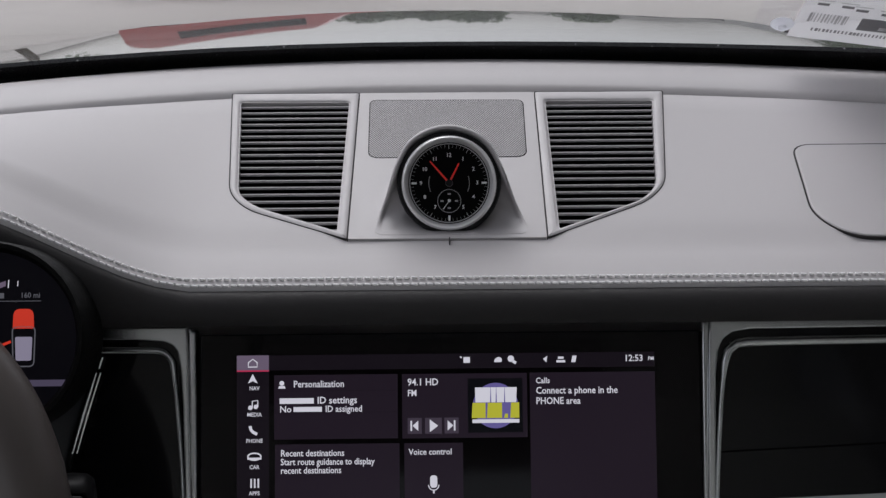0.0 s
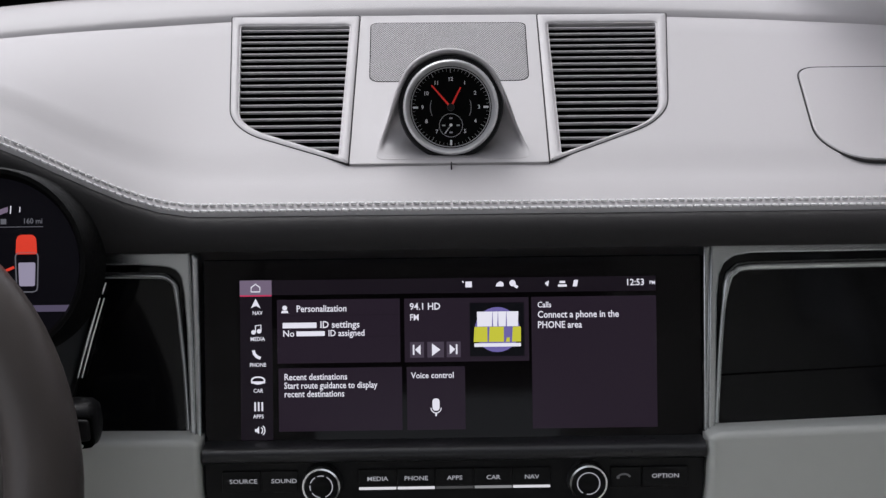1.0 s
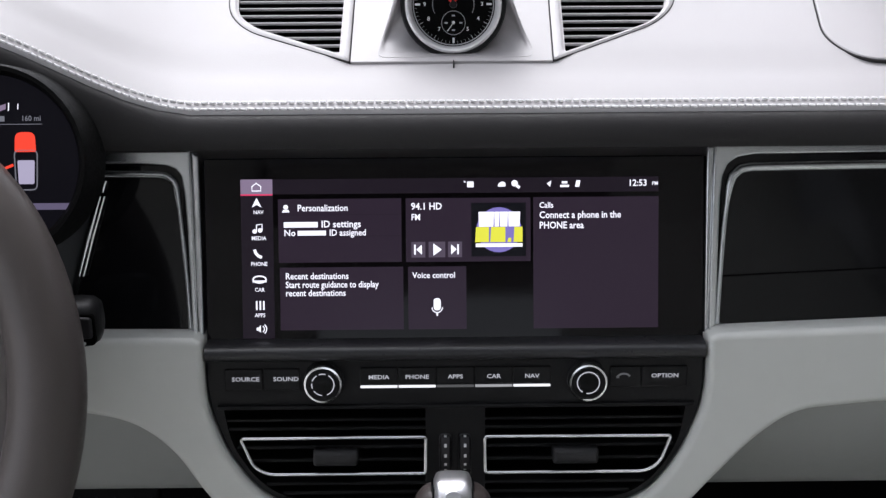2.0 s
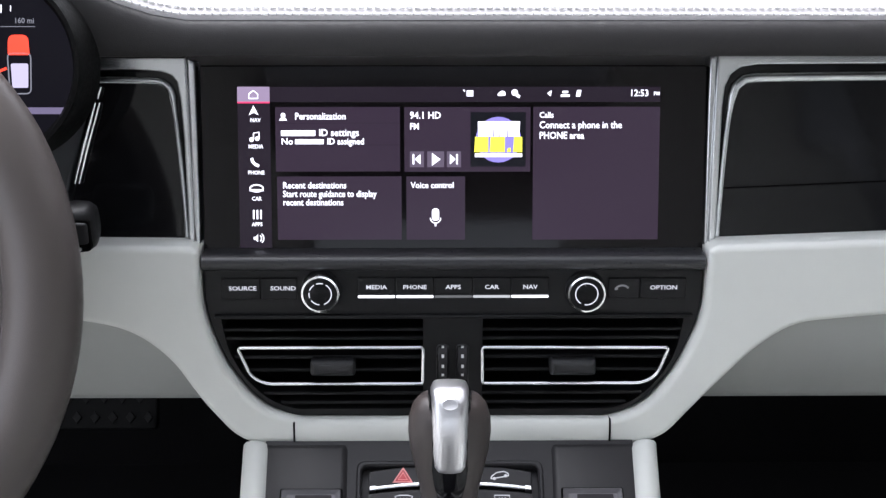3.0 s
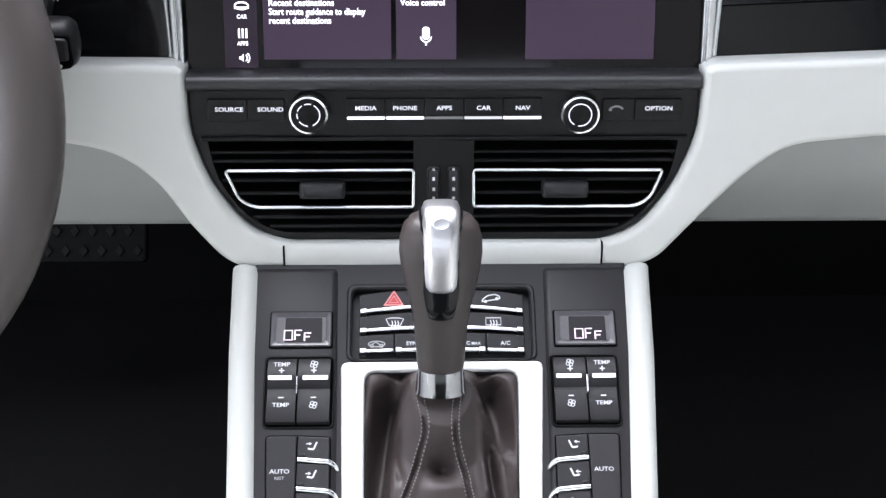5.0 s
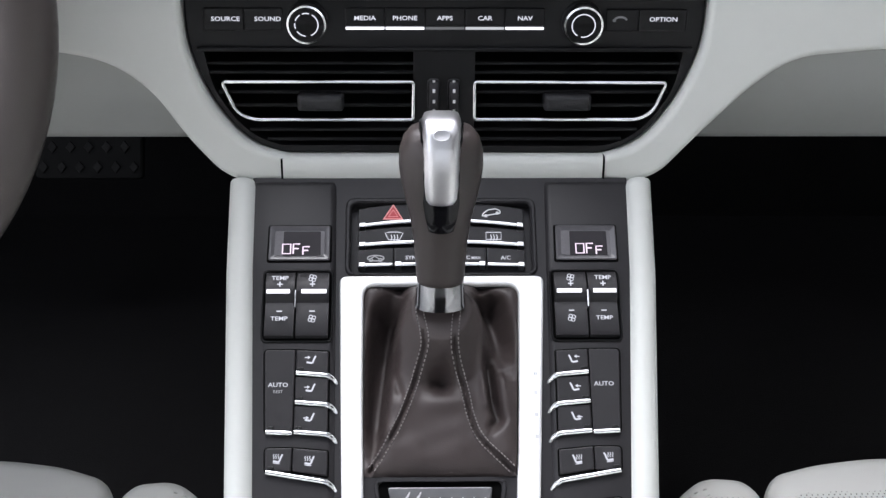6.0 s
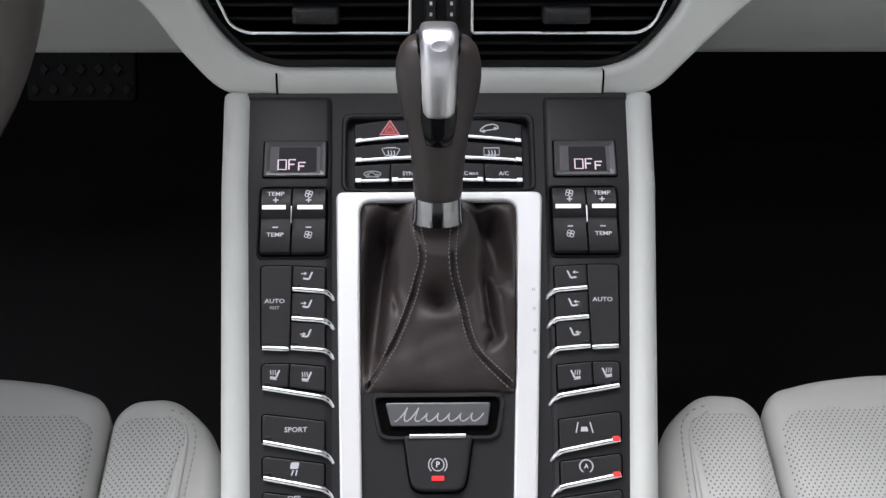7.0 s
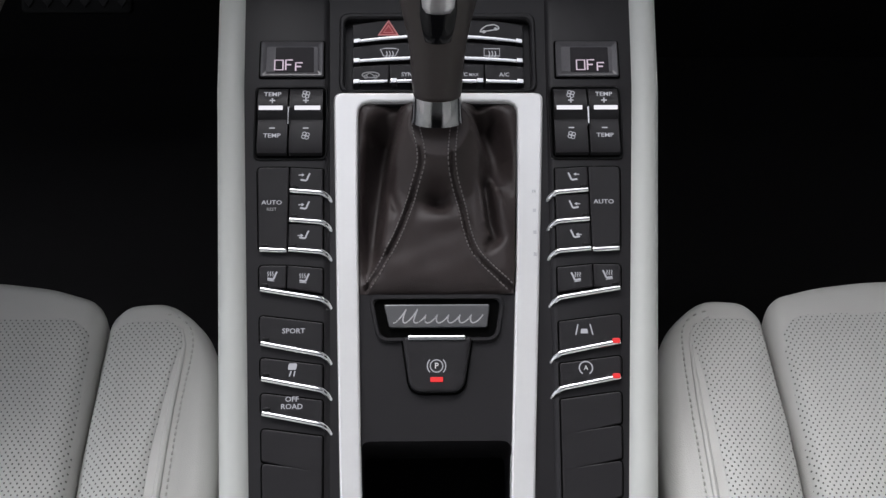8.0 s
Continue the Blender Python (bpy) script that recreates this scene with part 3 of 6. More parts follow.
            ring.append(clock @ Vector((q.x, q.y, top * (1 - g) + foot * g - 0.0012 * math.sin(math.pi * g))))
        rings.append(ring)
    part("hood", loft(bmesh.new(), rings, cap=False), M_POD, t, "", 70)
    cut(plate, loft(bmesh.new(), [[((clock @ Vector((x * 0.97, y * 0.97, level(x, y, 0.0)))).x, (clock @ Vector((x * 0.97, y * 0.97, level(x, y, 0.0)))).y, w) for x, y in loop] for w in (-0.0045, 0.02)]))
    bm = box(0.0026, -0.0062, 0.0034, -0.0014, -0.004, 0.0012, 0.0002, 0.0002)
    part("notch", bm, M_DARKLEATHER, t)


CLOCK = frame_at(0.809, 1.1268, 74.0, 0.0032)


def stopwatch():
    t = thing("dashboard_clock", "round analogue clock with chrome bezel and red pointers", "clock", CLOCK)
    part("case", disc(bmesh.new(), 0, 0, [(0.0298, -0.020), (0.0330, -0.004), (0.0333, 0.0020), (0.0324, 0.0036), (0.0290, 0.0038), (0.0275, 0.0)]), M_BLACK, t)
    part("bezel", disc(bmesh.new(), 0, 0, [(0.0304, 0.002), (0.0305, 0.0046), (0.0301, 0.0063), (0.0291, 0.0074), (0.0280, 0.0071), (0.0270, 0.0056), (0.0262, 0.0040), (0.0260, 0.002)]), M_BEZEL, t, "bright chrome bezel")
    part("dial", disc(bmesh.new(), 0, 0, [(0.0263, 0.001), (0.0263, 0.0030)]), M_DIAL, t, "matt black dial")
    bm = bmesh.new()
    for k in range(60):
        a = radians(90 - 6 * k)
        c, s = math.cos(a), math.sin(a)
        r0 = 0.0228 if k % 5 else 0.0220
        stroke(bm, [(r0 * c, r0 * s), (0.0246 * c, 0.0246 * s)], 0.00016 if k % 5 else 0.00034, 0.00325)
    tagged(part("minute_track", bm, M_PRINTDIM, t), kind="stuff")
    for k in (15, 30, 45):
        a = radians(90 - 6 * k)
        c, s = math.cos(a), math.sin(a)
        part("marker", stroke(bmesh.new(), [(0.0208 * c, 0.0208 * s), (0.0240 * c, 0.0240 * s)], 0.0013, 0.0034), M_PRINT, t)
    part("track_ring", stroke(bmesh.new(), arc(0, 0, 0.0252, 0, 360, 64), 0.0006, 0.00325), M_PRINTDIM, t)
    for h in range(1, 13):
        if h == 6:
            continue
        a = radians(90 - 30 * h)
        words(str(h), 0.0034, 0.0180 * math.cos(a), 0.0178 * math.sin(a), 0.0033, M_PRINT, t, name="numeral")
    part("small_dial", stroke(bmesh.new(), arc(0, -0.0115, 0.0074, 0, 360, 40), 0.00035, 0.0033), M_PRINTDIM, t)
    for a0, a1 in ((-25, 20), (160, 205)):
        part("inner_arc", stroke(bmesh.new(), arc(0, 0, 0.0130, a0, a1, 12), 0.0003, 0.0033), M_PRINTDIM, t)
    for x, y in ((0, -0.0070), (0, -0.0160), (-0.0046, -0.0115), (0.0046, -0.0115)):
        part("mark", stroke(bmesh.new(), [(x - 0.0010, y), (x + 0.0010, y)], 0.0010, 0.0034), M_PRINTDIM, t)

    def hand(a, r0, r1, width, w, material, name):
        c, s = math.cos(radians(a)), math.sin(radians(a))
        bm = bmesh.new()
        nx, ny = -s * width / 2, c * width / 2
        slab(bm, [(r0 * c + nx, r0 * s + ny), (r0 * c - nx, r0 * s - ny), (r1 * c - nx * 0.7, r1 * s - ny * 0.7), (r1 * c + nx * 0.7, r1 * s + ny * 0.7)], w, w + 0.0004, 0)
        return part(name, bm, material, t)

    hand(131, 0.0018, 0.0185, 0.0013, 0.0042, M_REDHAND, "minute_hand")
    hand(63, 0.0018, 0.0140, 0.0013, 0.0037, M_REDHAND, "hour_hand")
    part("hub", disc(bmesh.new(), 0, 0, [(0.0024, 0.003), (0.0022, 0.0052)], 20), M_BLACK, t)
    bm = bmesh.new()
    slab(bm, [(-0.0003, -0.0116), (0.0003, -0.0112), (-0.0036, -0.0168), (-0.0042, -0.0166)], 0.0035, 0.0038, 0)
    disc(bm, 0, -0.0113, [(0.0010, 0.0034), (0.0010, 0.0040)], 12)
    part("second_hand", bm, M_PRINT, t)


def screen():
    t = thing("touch_screen", "wide glossy touch screen showing dark menu tiles", "screen", SCR)
    part("glass", box(-0.1518, -0.0550, 0.1572, 0.0620, -0.012, 0.0, 0.0015, 0.0006), M_SCREEN, t, "glossy black glass front")
    W = 0.0006

    def tile(name, u0, v0, u1, v1, material, w=0.0003):
        return part(name, flat(bmesh.new(), [(u0, v0), (u1, v0), (u1, v1), (u0, v1)], w), material, t)

    tile("header", -0.1293, 0.0398, 0.1290, 0.0490, M_HEADER)
    tile("side_bar", -0.1293, -0.0497, -0.1095, 0.0398, M_HEADER)
    tile("home_tab", -0.1293, 0.0398, -0.1096, 0.0491, M_TAB, 0.0004)
    tile("tab_line", -0.1293, 0.0391, -0.1096, 0.0400, M_PINK, 0.0005)
    tile("tile", -0.1064, -0.0026, -0.0303, 0.0368, M_TILE)
    tile("tile", -0.1059, -0.0447, -0.0295, -0.0056, M_TILE)
    tile("tile", -0.0276, -0.0028, 0.0496, 0.0367, M_TILE)
    tile("tile", -0.0265, -0.0448, 0.0096, -0.0057, M_TILE)
    tile("tile", 0.0513, -0.0449, 0.1290, 0.0368, M_TILE)
    for v in (0.0268, 0.0135):
        tile("divider", -0.1060, v, -0.0305, v + 0.0003, M_HEADER, 0.0005)

    def say(body, u, v, size=0.0060, align="LEFT", stretch=1.0):
        words(body, size, u, v, W, M_TEXT, t, align, "screen_text", stretch)

    say("Personalization", -0.0945, 0.0310, 0.0058, stretch=0.88)
    # the brand word stays a plain bar
    part("word_bar", flat(bmesh.new(), [(-0.1030, 0.0192), (-0.0820, 0.0192), (-0.0820, 0.0226), (-0.1030, 0.0226)], W), M_TEXT, t)
    say("ID settings", -0.0800, 0.0210, 0.0060, stretch=0.95)
    say("No", -0.1030, 0.0157, 0.0055)
    part("word_bar", flat(bmesh.new(), [(-0.0945, 0.0142), (-0.0770, 0.0142), (-0.0770, 0.0172), (-0.0945, 0.0172)], W), M_TEXT, t)
    say("ID assigned", -0.0750, 0.0157, 0.0055, stretch=0.9)
    say("Recent destinations", -0.1025, -0.0112, 0.0056, stretch=0.88)
    say("Start route guidance to display", -0.1025, -0.0165, 0.0056, stretch=0.83)
    say("recent destinations", -0.1025, -0.0217, 0.0056, stretch=0.86)
    say("94.1 HD", -0.0243, 0.0315, 0.0060, stretch=0.92)
    say("FM", -0.0243, 0.0248, 0.0055, stretch=0.85)
    say("Voice control", -0.0238, -0.0112, 0.0052, stretch=0.92)
    say("Calls", 0.0550, 0.0317, 0.0050, stretch=0.9)
    say("Connect a phone in the", 0.0550, 0.0256, 0.0060, stretch=0.88)
    say("PHONE area", 0.0550, 0.0192, 0.0060, stretch=0.86)
    say("12:53", 0.1160, 0.0450, 0.0056, "CENTER", 0.95)
    say("PM", 0.1286, 0.0447, 0.0032, "RIGHT", 0.9)
    for body, v in (("NAV", 0.0288), ("MEDIA", 0.0127), ("PHONE", -0.0033), ("CAR", -0.0193), ("APPS", -0.0352)):
        say(body, -0.1185, v, 0.0034, "CENTER", 0.9)

    def icon(name, bm):
        part(name, bm, M_TEXT, t)

    def poly(*pts):
        return flat(bmesh.new(), pts, W)

    bm = bmesh.new()
    stroke(bm, [(-0.1222, 0.0420), (-0.1222, 0.0447), (-0.1195, 0.0468), (-0.1168, 0.0447), (-0.1168, 0.0420)], 0.0007, W, closed=True)
    icon("home_icon", bm)
    bm = poly((-0.1195, 0.0378), (-0.1165, 0.0318), (-0.1195, 0.0334))
    flat(bm, [(-0.1195, 0.0378), (-0.1195, 0.0334), (-0.1225, 0.0318)], W)
    icon("arrow_icon", bm)
    bm = bmesh.new()
    flat(bm, arc(-0.1210, 0.0170, 0.0014, 0, 360, 12)[:-1], W)
    flat(bm, arc(-0.1176, 0.0176, 0.0014, 0, 360, 12)[:-1], W)
    stroke(bm, [(-0.1198, 0.0170), (-0.1198, 0.0210), (-0.1164, 0.0215), (-0.1164, 0.0176)], 0.0007, W)
    icon("note_icon", bm)
    bm = bmesh.new()
    stroke(bm, [(-0.1212, 0.0058), (-0.1206, 0.0036), (-0.1192, 0.0020), (-0.1168, 0.0008)], 0.0018, W)
    icon("handset_icon", bm)
    bm = bmesh.new()
    stroke(bm, arc(-0.1185, -0.0128, 0.0040, 0, 360, 20, 0.0021)[:-1], 0.0009, W, closed=True)
    stroke(bm, [(-0.1228, -0.0140), (-0.1142, -0.0140)], 0.0012, W)
    icon("car_icon", bm)
    bm = bmesh.new()
    for i in range(3):
        stroke(bm, [(-0.1205 + 0.0022 * i, -0.0262), (-0.1205 + 0.0022 * i, -0.0318)], 0.0010, W)
    icon("bars_icon", bm)
    bm = poly((-0.1208, -0.0428), (-0.1196, -0.0428), (-0.1182, -0.0412), (-0.1182, -0.0460), (-0.1196, -0.0446), (-0.1208, -0.0446))
    stroke(bm, arc(-0.1182, -0.0437, 0.0022, -55, 55, 8), 0.0006, W)
    stroke(bm, arc(-0.1182, -0.0437, 0.0036, -50, 50, 8), 0.0006, W)
    icon("speaker_icon", bm)
    # person mark
    bm = poly((-0.1040, 0.0286), (-0.0992, 0.0286), (-0.1000, 0.0302), (-0.1032, 0.0302))
    flat(bm, arc(-0.1016, 0.0318, 0.0015, 0, 360, 12)[:-1], W)
    icon("profile_icon", bm)
    # player keys
    for u0, u1 in ((-0.0243, -0.0157), (-0.0136, -0.0033), (-0.0016, 0.0071)):
        tile("player_key", u0, 0.0000, u1, 0.0097, M_PLAYER, 0.0005)
    icon("play_icon", poly((-0.0107, 0.0010), (-0.0055, 0.0048), (-0.0107, 0.0087)))
    bm = poly((-0.0178, 0.0018), (-0.0178, 0.0080), (-0.0213, 0.0049))
    stroke(bm, [(-0.0221, 0.0018), (-0.0221, 0.0080)], 0.0010, W)
    icon("back_icon", bm)
    bm = poly((0.0003, 0.0018), (0.0038, 0.0049), (0.0003, 0.0080))
    stroke(bm, [(0.0046, 0.0018), (0.0046, 0.0080)], 0.0010, W)
    icon("forward_icon", bm)
    # microphone
    bm = flat(bmesh.new(), rounded([(-0.0108, -0.0330), (-0.0064, -0.0330), (-0.0064, -0.0254), (-0.0108, -0.0254)], 0.0021, 5), W)
    stroke(bm, arc(-0.0086, -0.0312, 0.0032, 180, 360, 12), 0.0006, W)
    stroke(bm, [(-0.0086, -0.0344), (-0.0086, -0.0364)], 0.0010, W)
    icon("microphone_icon", bm)
    # header marks
    bm = flat(bmesh.new(), [(0.0105, 0.0432), (0.0145, 0.0432), (0.0145, 0.0468), (0.0105, 0.0468)], W)
    stroke(bm, [(0.0085, 0.0472), (0.0094, 0.0462)], 0.0008, W)
    icon("list_icon", bm)
    bm = flat(bmesh.new(), rounded([(0.0292, 0.0435), (0.0342, 0.0435), (0.0342, 0.0458), (0.0322, 0.0468), (0.0300, 0.0455)], 0.0006, 2), W)
    icon("signal_icon", bm)
    bm = flat(bmesh.new(), arc(0.0398, 0.0455, 0.0020, 0, 360, 14)[:-1], W)
    stroke(bm, [(0.0410, 0.0440), (0.0430, 0.0428)], 0.0018, W)
    icon("globe_icon", bm)
    bm = flat(bmesh.new(), [(0.0597, 0.0452), (0.0625, 0.0470), (0.0618, 0.0430)], W)
    icon("mute_icon", bm)
    bm = stroke(bmesh.new(), [(0.0680, 0.0436), (0.0735, 0.0436)], 0.0014, W)
    stroke(bm, [(0.0690, 0.0458), (0.0725, 0.0458)], 0.0014, W)
    icon("seat_icon", bm)
    bm = flat(bmesh.new(), [(0.0772, 0.0430), (0.0798, 0.0430), (0.0806, 0.0470), (0.0780, 0.0470)], W)
    icon("phone_icon", bm)
    # station cover: plain shapes in its colours
    tile("cover", 0.0129, 0.0003, 0.0468, 0.0336, M_COVER, 0.0005)
    bm = flat(bmesh.new(), arc(0.0300, 0.0168, 0.0140, 0, 360, 28)[:-1], 0.00055)
    part("cover_disc", bm, M_VIOLET, t)
    for i, (u0, u1) in enumerate(((0.0176, 0.0266), (0.0274, 0.0300), (0.0308, 0.0352), (0.0360, 0.0428))):
        part("cover_block", flat(bmesh.new(), [(u0, 0.0188), (u1, 0.0188), (u1 + 0.0004, 0.0280), (u0 - 0.0002, 0.0280)], W), M_TEXT, t)
    for u0, u1 in ((0.0152, 0.0238), (0.0246, 0.0340), (0.0352, 0.0376), (0.0390, 0.0446)):
        part("cover_block", flat(bmesh.new(), [(u0, 0.0092), (u1, 0.0092), (u1, 0.0186 if u1 < 0.035 or u1 > 0.04 else 0.0118), (u0 + 0.0006, 0.0186 if u1 < 0.035 or u1 > 0.04 else 0.0118)], W + 0.0001), M_LIME, t)
    part("cover_bar", flat(bmesh.new(), [(0.0156, 0.0062), (0.0446, 0.0062), (0.0446, 0.0084), (0.0156, 0.0084)], W), M_TEXT, t)


def bright_strip(s):
    t = thing("screen_side_strip", "slim bright metal strip beside the screen", "trim strip", SCR, "screen side strips")
    if s < 0:
        blade = [(-0.1531, -0.0500), (-0.1562, -0.0490), (-0.1588, 0.0660), (-0.1541, 0.0640)]
        line = [(-0.1564, -0.0485), (-0.1572, -0.0485), (-0.1597, 0.0672), (-0.1588, 0.0672)]
    else:
        blade = [(0.1571, -0.0480), (0.1598, -0.0476), (0.1628, 0.0680), (0.1582, 0.0672)]
        line = [(0.1597, -0.0474), (0.1606, -0.0474), (0.1635, 0.0692), (0.1627, 0.0692)]
    part("blade", slab(bmesh.new(), rounded(blade, 0.0006, 2), -0.01, 0.0038, 0.0014, 4), M_STEEL if s < 0 else M_TEAL, t, "flat satin metal blade")
    part("bright_line", slab(bmesh.new(), rounded(line, 0.0003, 2), -0.01, 0.0056, 0.0004, 3), M_CHROME, t, "thin polished edge")


def fascia(s):
    t = thing("fascia_panel", "glossy black fascia panel in a satin metal surround", "fascia panel", SCR, "dashboard fascia panels")
    if s > 0:
        black = [(0.1645, -0.0440), (0.50, -0.0315), (0.50, 0.0632), (0.1690, 0.0632)]
        rad = [0.002, 0.002, 0.002, 0.011]
        outer = [(0.1602, -0.0480), (0.1642, -0.0480), (0.1659, 0.0127), (0.1667, 0.0373), (0.1682, 0.0496), (0.1714, 0.0566), (0.1774, 0.0607), (0.1879, 0.0624), (0.50, 0.0645), (0.50, 0.0700), (0.1632, 0.0692)]
        path = [(0.50, 0.0566), (0.30, 0.0556), (0.2302, 0.0550), (0.1860, 0.0544)] + arc(0.1850, 0.0424, 0.0120, 90, 180, 10)[1:] + [(0.1706, 0.0260), (0.1690, 0.0080), (0.1672, -0.0180), (0.1657, -0.0430)]
        fat, thin = 0.0031, 0.0016
    else:
        black = [(-0.1612, -0.0440), (-0.1645, 0.0592), (-0.2165, 0.0592), (-0.2300, -0.0120), (-0.2360, -0.0440)]
        rad = [0.002, 0.010, 0.002, 0.002, 0.002]
        outer = [(-0.1570, -0.0483), (-0.1594, 0.0672), (-0.2175, 0.0672), (-0.2175, 0.0598), (-0.1902, 0.0594), (-0.1738, 0.0581), (-0.1686, 0.0560), (-0.1652, 0.0517), (-0.1633, 0.0412), (-0.1617, 0.0167), (-0.1609, -0.0184), (-0.1604, -0.0470)]
        path = [(-0.2160, 0.0533), (-0.1950, 0.0530), (-0.1800, 0.0526)] + arc(-0.1790, 0.0420, 0.0106, 90, 0, 10)[1:] + [(-0.1668, 0.0290), (-0.1652, 0.0120), (-0.1636, -0.0080), (-0.1618, -0.0430)]
        fat, thin = 0.0023, 0.0014
    part("panel", slab(bmesh.new(), rounded(black, rad, 6), -0.012, -0.0010, 0.0010), M_GLOSS, t, "black piano lacquer panel")
    part("surround", slab(bmesh.new(), rounded(outer, 0.0006, 2), -0.012, 0.0030, 0.0009, 3), M_TEAL, t, "satin metal surround")
    steps = bent(path, 60)
    half = [fat if abs(v - 0.0545) < 0.0035 else thin + (fat - thin) * smooth((v - 0.030) / 0.020) for u, v in steps]
    part("bead", tube(bmesh.new(), [(u, v, 0.0002) for u, v in steps], half, 12), M_TEAL, t, "rounded metal bead", 60)
    if s > 0:
        part("joint", slab(bmesh.new(), [(0.1685, -0.0128), (0.50, 0.0012), (0.50, 0.0002), (0.1685, -0.0138)], -0.002, -0.0006, 0), M_DEEP_SHADE, t)
    else:
        # Plain blue-grey wedge between the black panel and the column.
        part("side_wedge", slab(bmesh.new(), rounded([(-0.2175, 0.0470), (-0.2385, -0.0240), (-0.2700, -0.0240), (-0.2700, 0.0470)], 0.003, 3), -0.020, -0.0060, 0.002, 3), M_WEDGE, t, "blue-grey wedge beside the column")
        for du in (0.0, -0.0026):
            part("chrome_line", tube(bmesh.new(), [(-0.2126 + du, 0.0395, 0.002), (-0.2200 + du, 0.0145, 0.003), (-0.2264 + du, -0.0095, 0.003)], [0.0009, 0.0012, 0.0007], 8), M_CHROME, t)
        part("chrome_tip", tube(bmesh.new(), [(-0.2114, 0.0490, 0.002), (-0.2128, 0.0452, 0.002), (-0.2136, 0.0418, 0.002)], [0.0009, 0.0012, 0.0006], 8), M_CHROME, t)


def lower_dash():
    t = thing("lower_dashboard", "pale pebble leather lower dashboard with sweeping wings", "dashboard", PAN)
    left = [(-0.60, 0.0730), (-0.1570, 0.0680), (-0.1520, 0.0650), (-0.1520, 0.0250), (-0.1412, -0.0066), (-0.1278, -0.0268), (-0.1150, -0.0392), (-0.0900, -0.0460), (-0.0900, -0.0622), (-0.1230, -0.0622), (-0.1358, -0.0552), (-0.1556, -0.0317), (-0.1718, -0.0047), (-0.1956, 0.0141), (-0.2302, 0.0216), (-0.60, 0.0248)]
    rl = [0.002, 0.004, 0.002, 0.015, 0.02, 0.012, 0.012, 0.0022, 0.0022, 0.012, 0.015, 0.03, 0.02, 0.02, 0.02, 0.002]
    right = [(0.60, 0.0828), (0.1625, 0.0680), (0.1572, 0.0650), (0.1568, 0.0240), (0.1430, -0.0115), (0.1262, -0.0338), (0.1140, -0.0418), (0.0930, -0.0465), (0.0930, -0.0620), (0.1219, -0.0627), (0.1366, -0.0565), (0.1583, -0.0313), (0.1886, 0.0011), (0.2123, 0.0180), (0.2714, 0.0235), (0.60, 0.0278)]
    for pts in (left, right):
        part("wing", slab(bmesh.new(), rounded(pts, rl, 5), -0.055, 0.0065, 0.0042, 5), M_LIGHT, t, "pale leather wing", 60)
    trim = [(-0.0626, -0.04), (-0.0626, 0.0026), (-0.0620, 0.0046), (-0.0606, 0.0060), (-0.0585, 0.0069), (-0.0495, 0.0069), (-0.0474, 0.0060), (-0.0460, 0.0046), (-0.0454, 0.0026), (-0.0454, -0.04)]
    part("centre_trim", loft(bmesh.new(), [[(u, v, w) for v, w in trim] for u in (-0.0970, 0.1005)]), M_LIGHT, t, "pale leather strip under the vents", 60)
    for u in (-0.0982, 0.1004):
        part("trim_joint", loft(bmesh.new(), [[(u + d, v + (0.0006 if v > -0.054 else -0.0003), w + 0.0005) for v, w in trim] for d in (0.0, 0.0012)]), M_DEEP_SHADE, t)
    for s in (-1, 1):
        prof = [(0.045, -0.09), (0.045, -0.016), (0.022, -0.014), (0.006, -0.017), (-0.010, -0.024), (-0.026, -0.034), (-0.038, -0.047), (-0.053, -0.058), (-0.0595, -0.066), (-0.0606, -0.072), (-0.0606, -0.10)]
        # Shade under the dashboard is painted in through the darker tone.
        part("knee_panel", loft(bmesh.new(), [[(s * u, v, w) for v, w in prof] for u in (0.150, 0.30, 0.45, 0.60)]), M_PEBBLE_SHADED, t, "pale moulded knee panel, darkened as if shaded", 60)
    part("under_tray", slab(bmesh.new(), [(-0.60, -0.030), (0.60, -0.030), (0.60, 0.06), (-0.60, 0.06)], -0.10, -0.085, 0), M_CARPET, t)


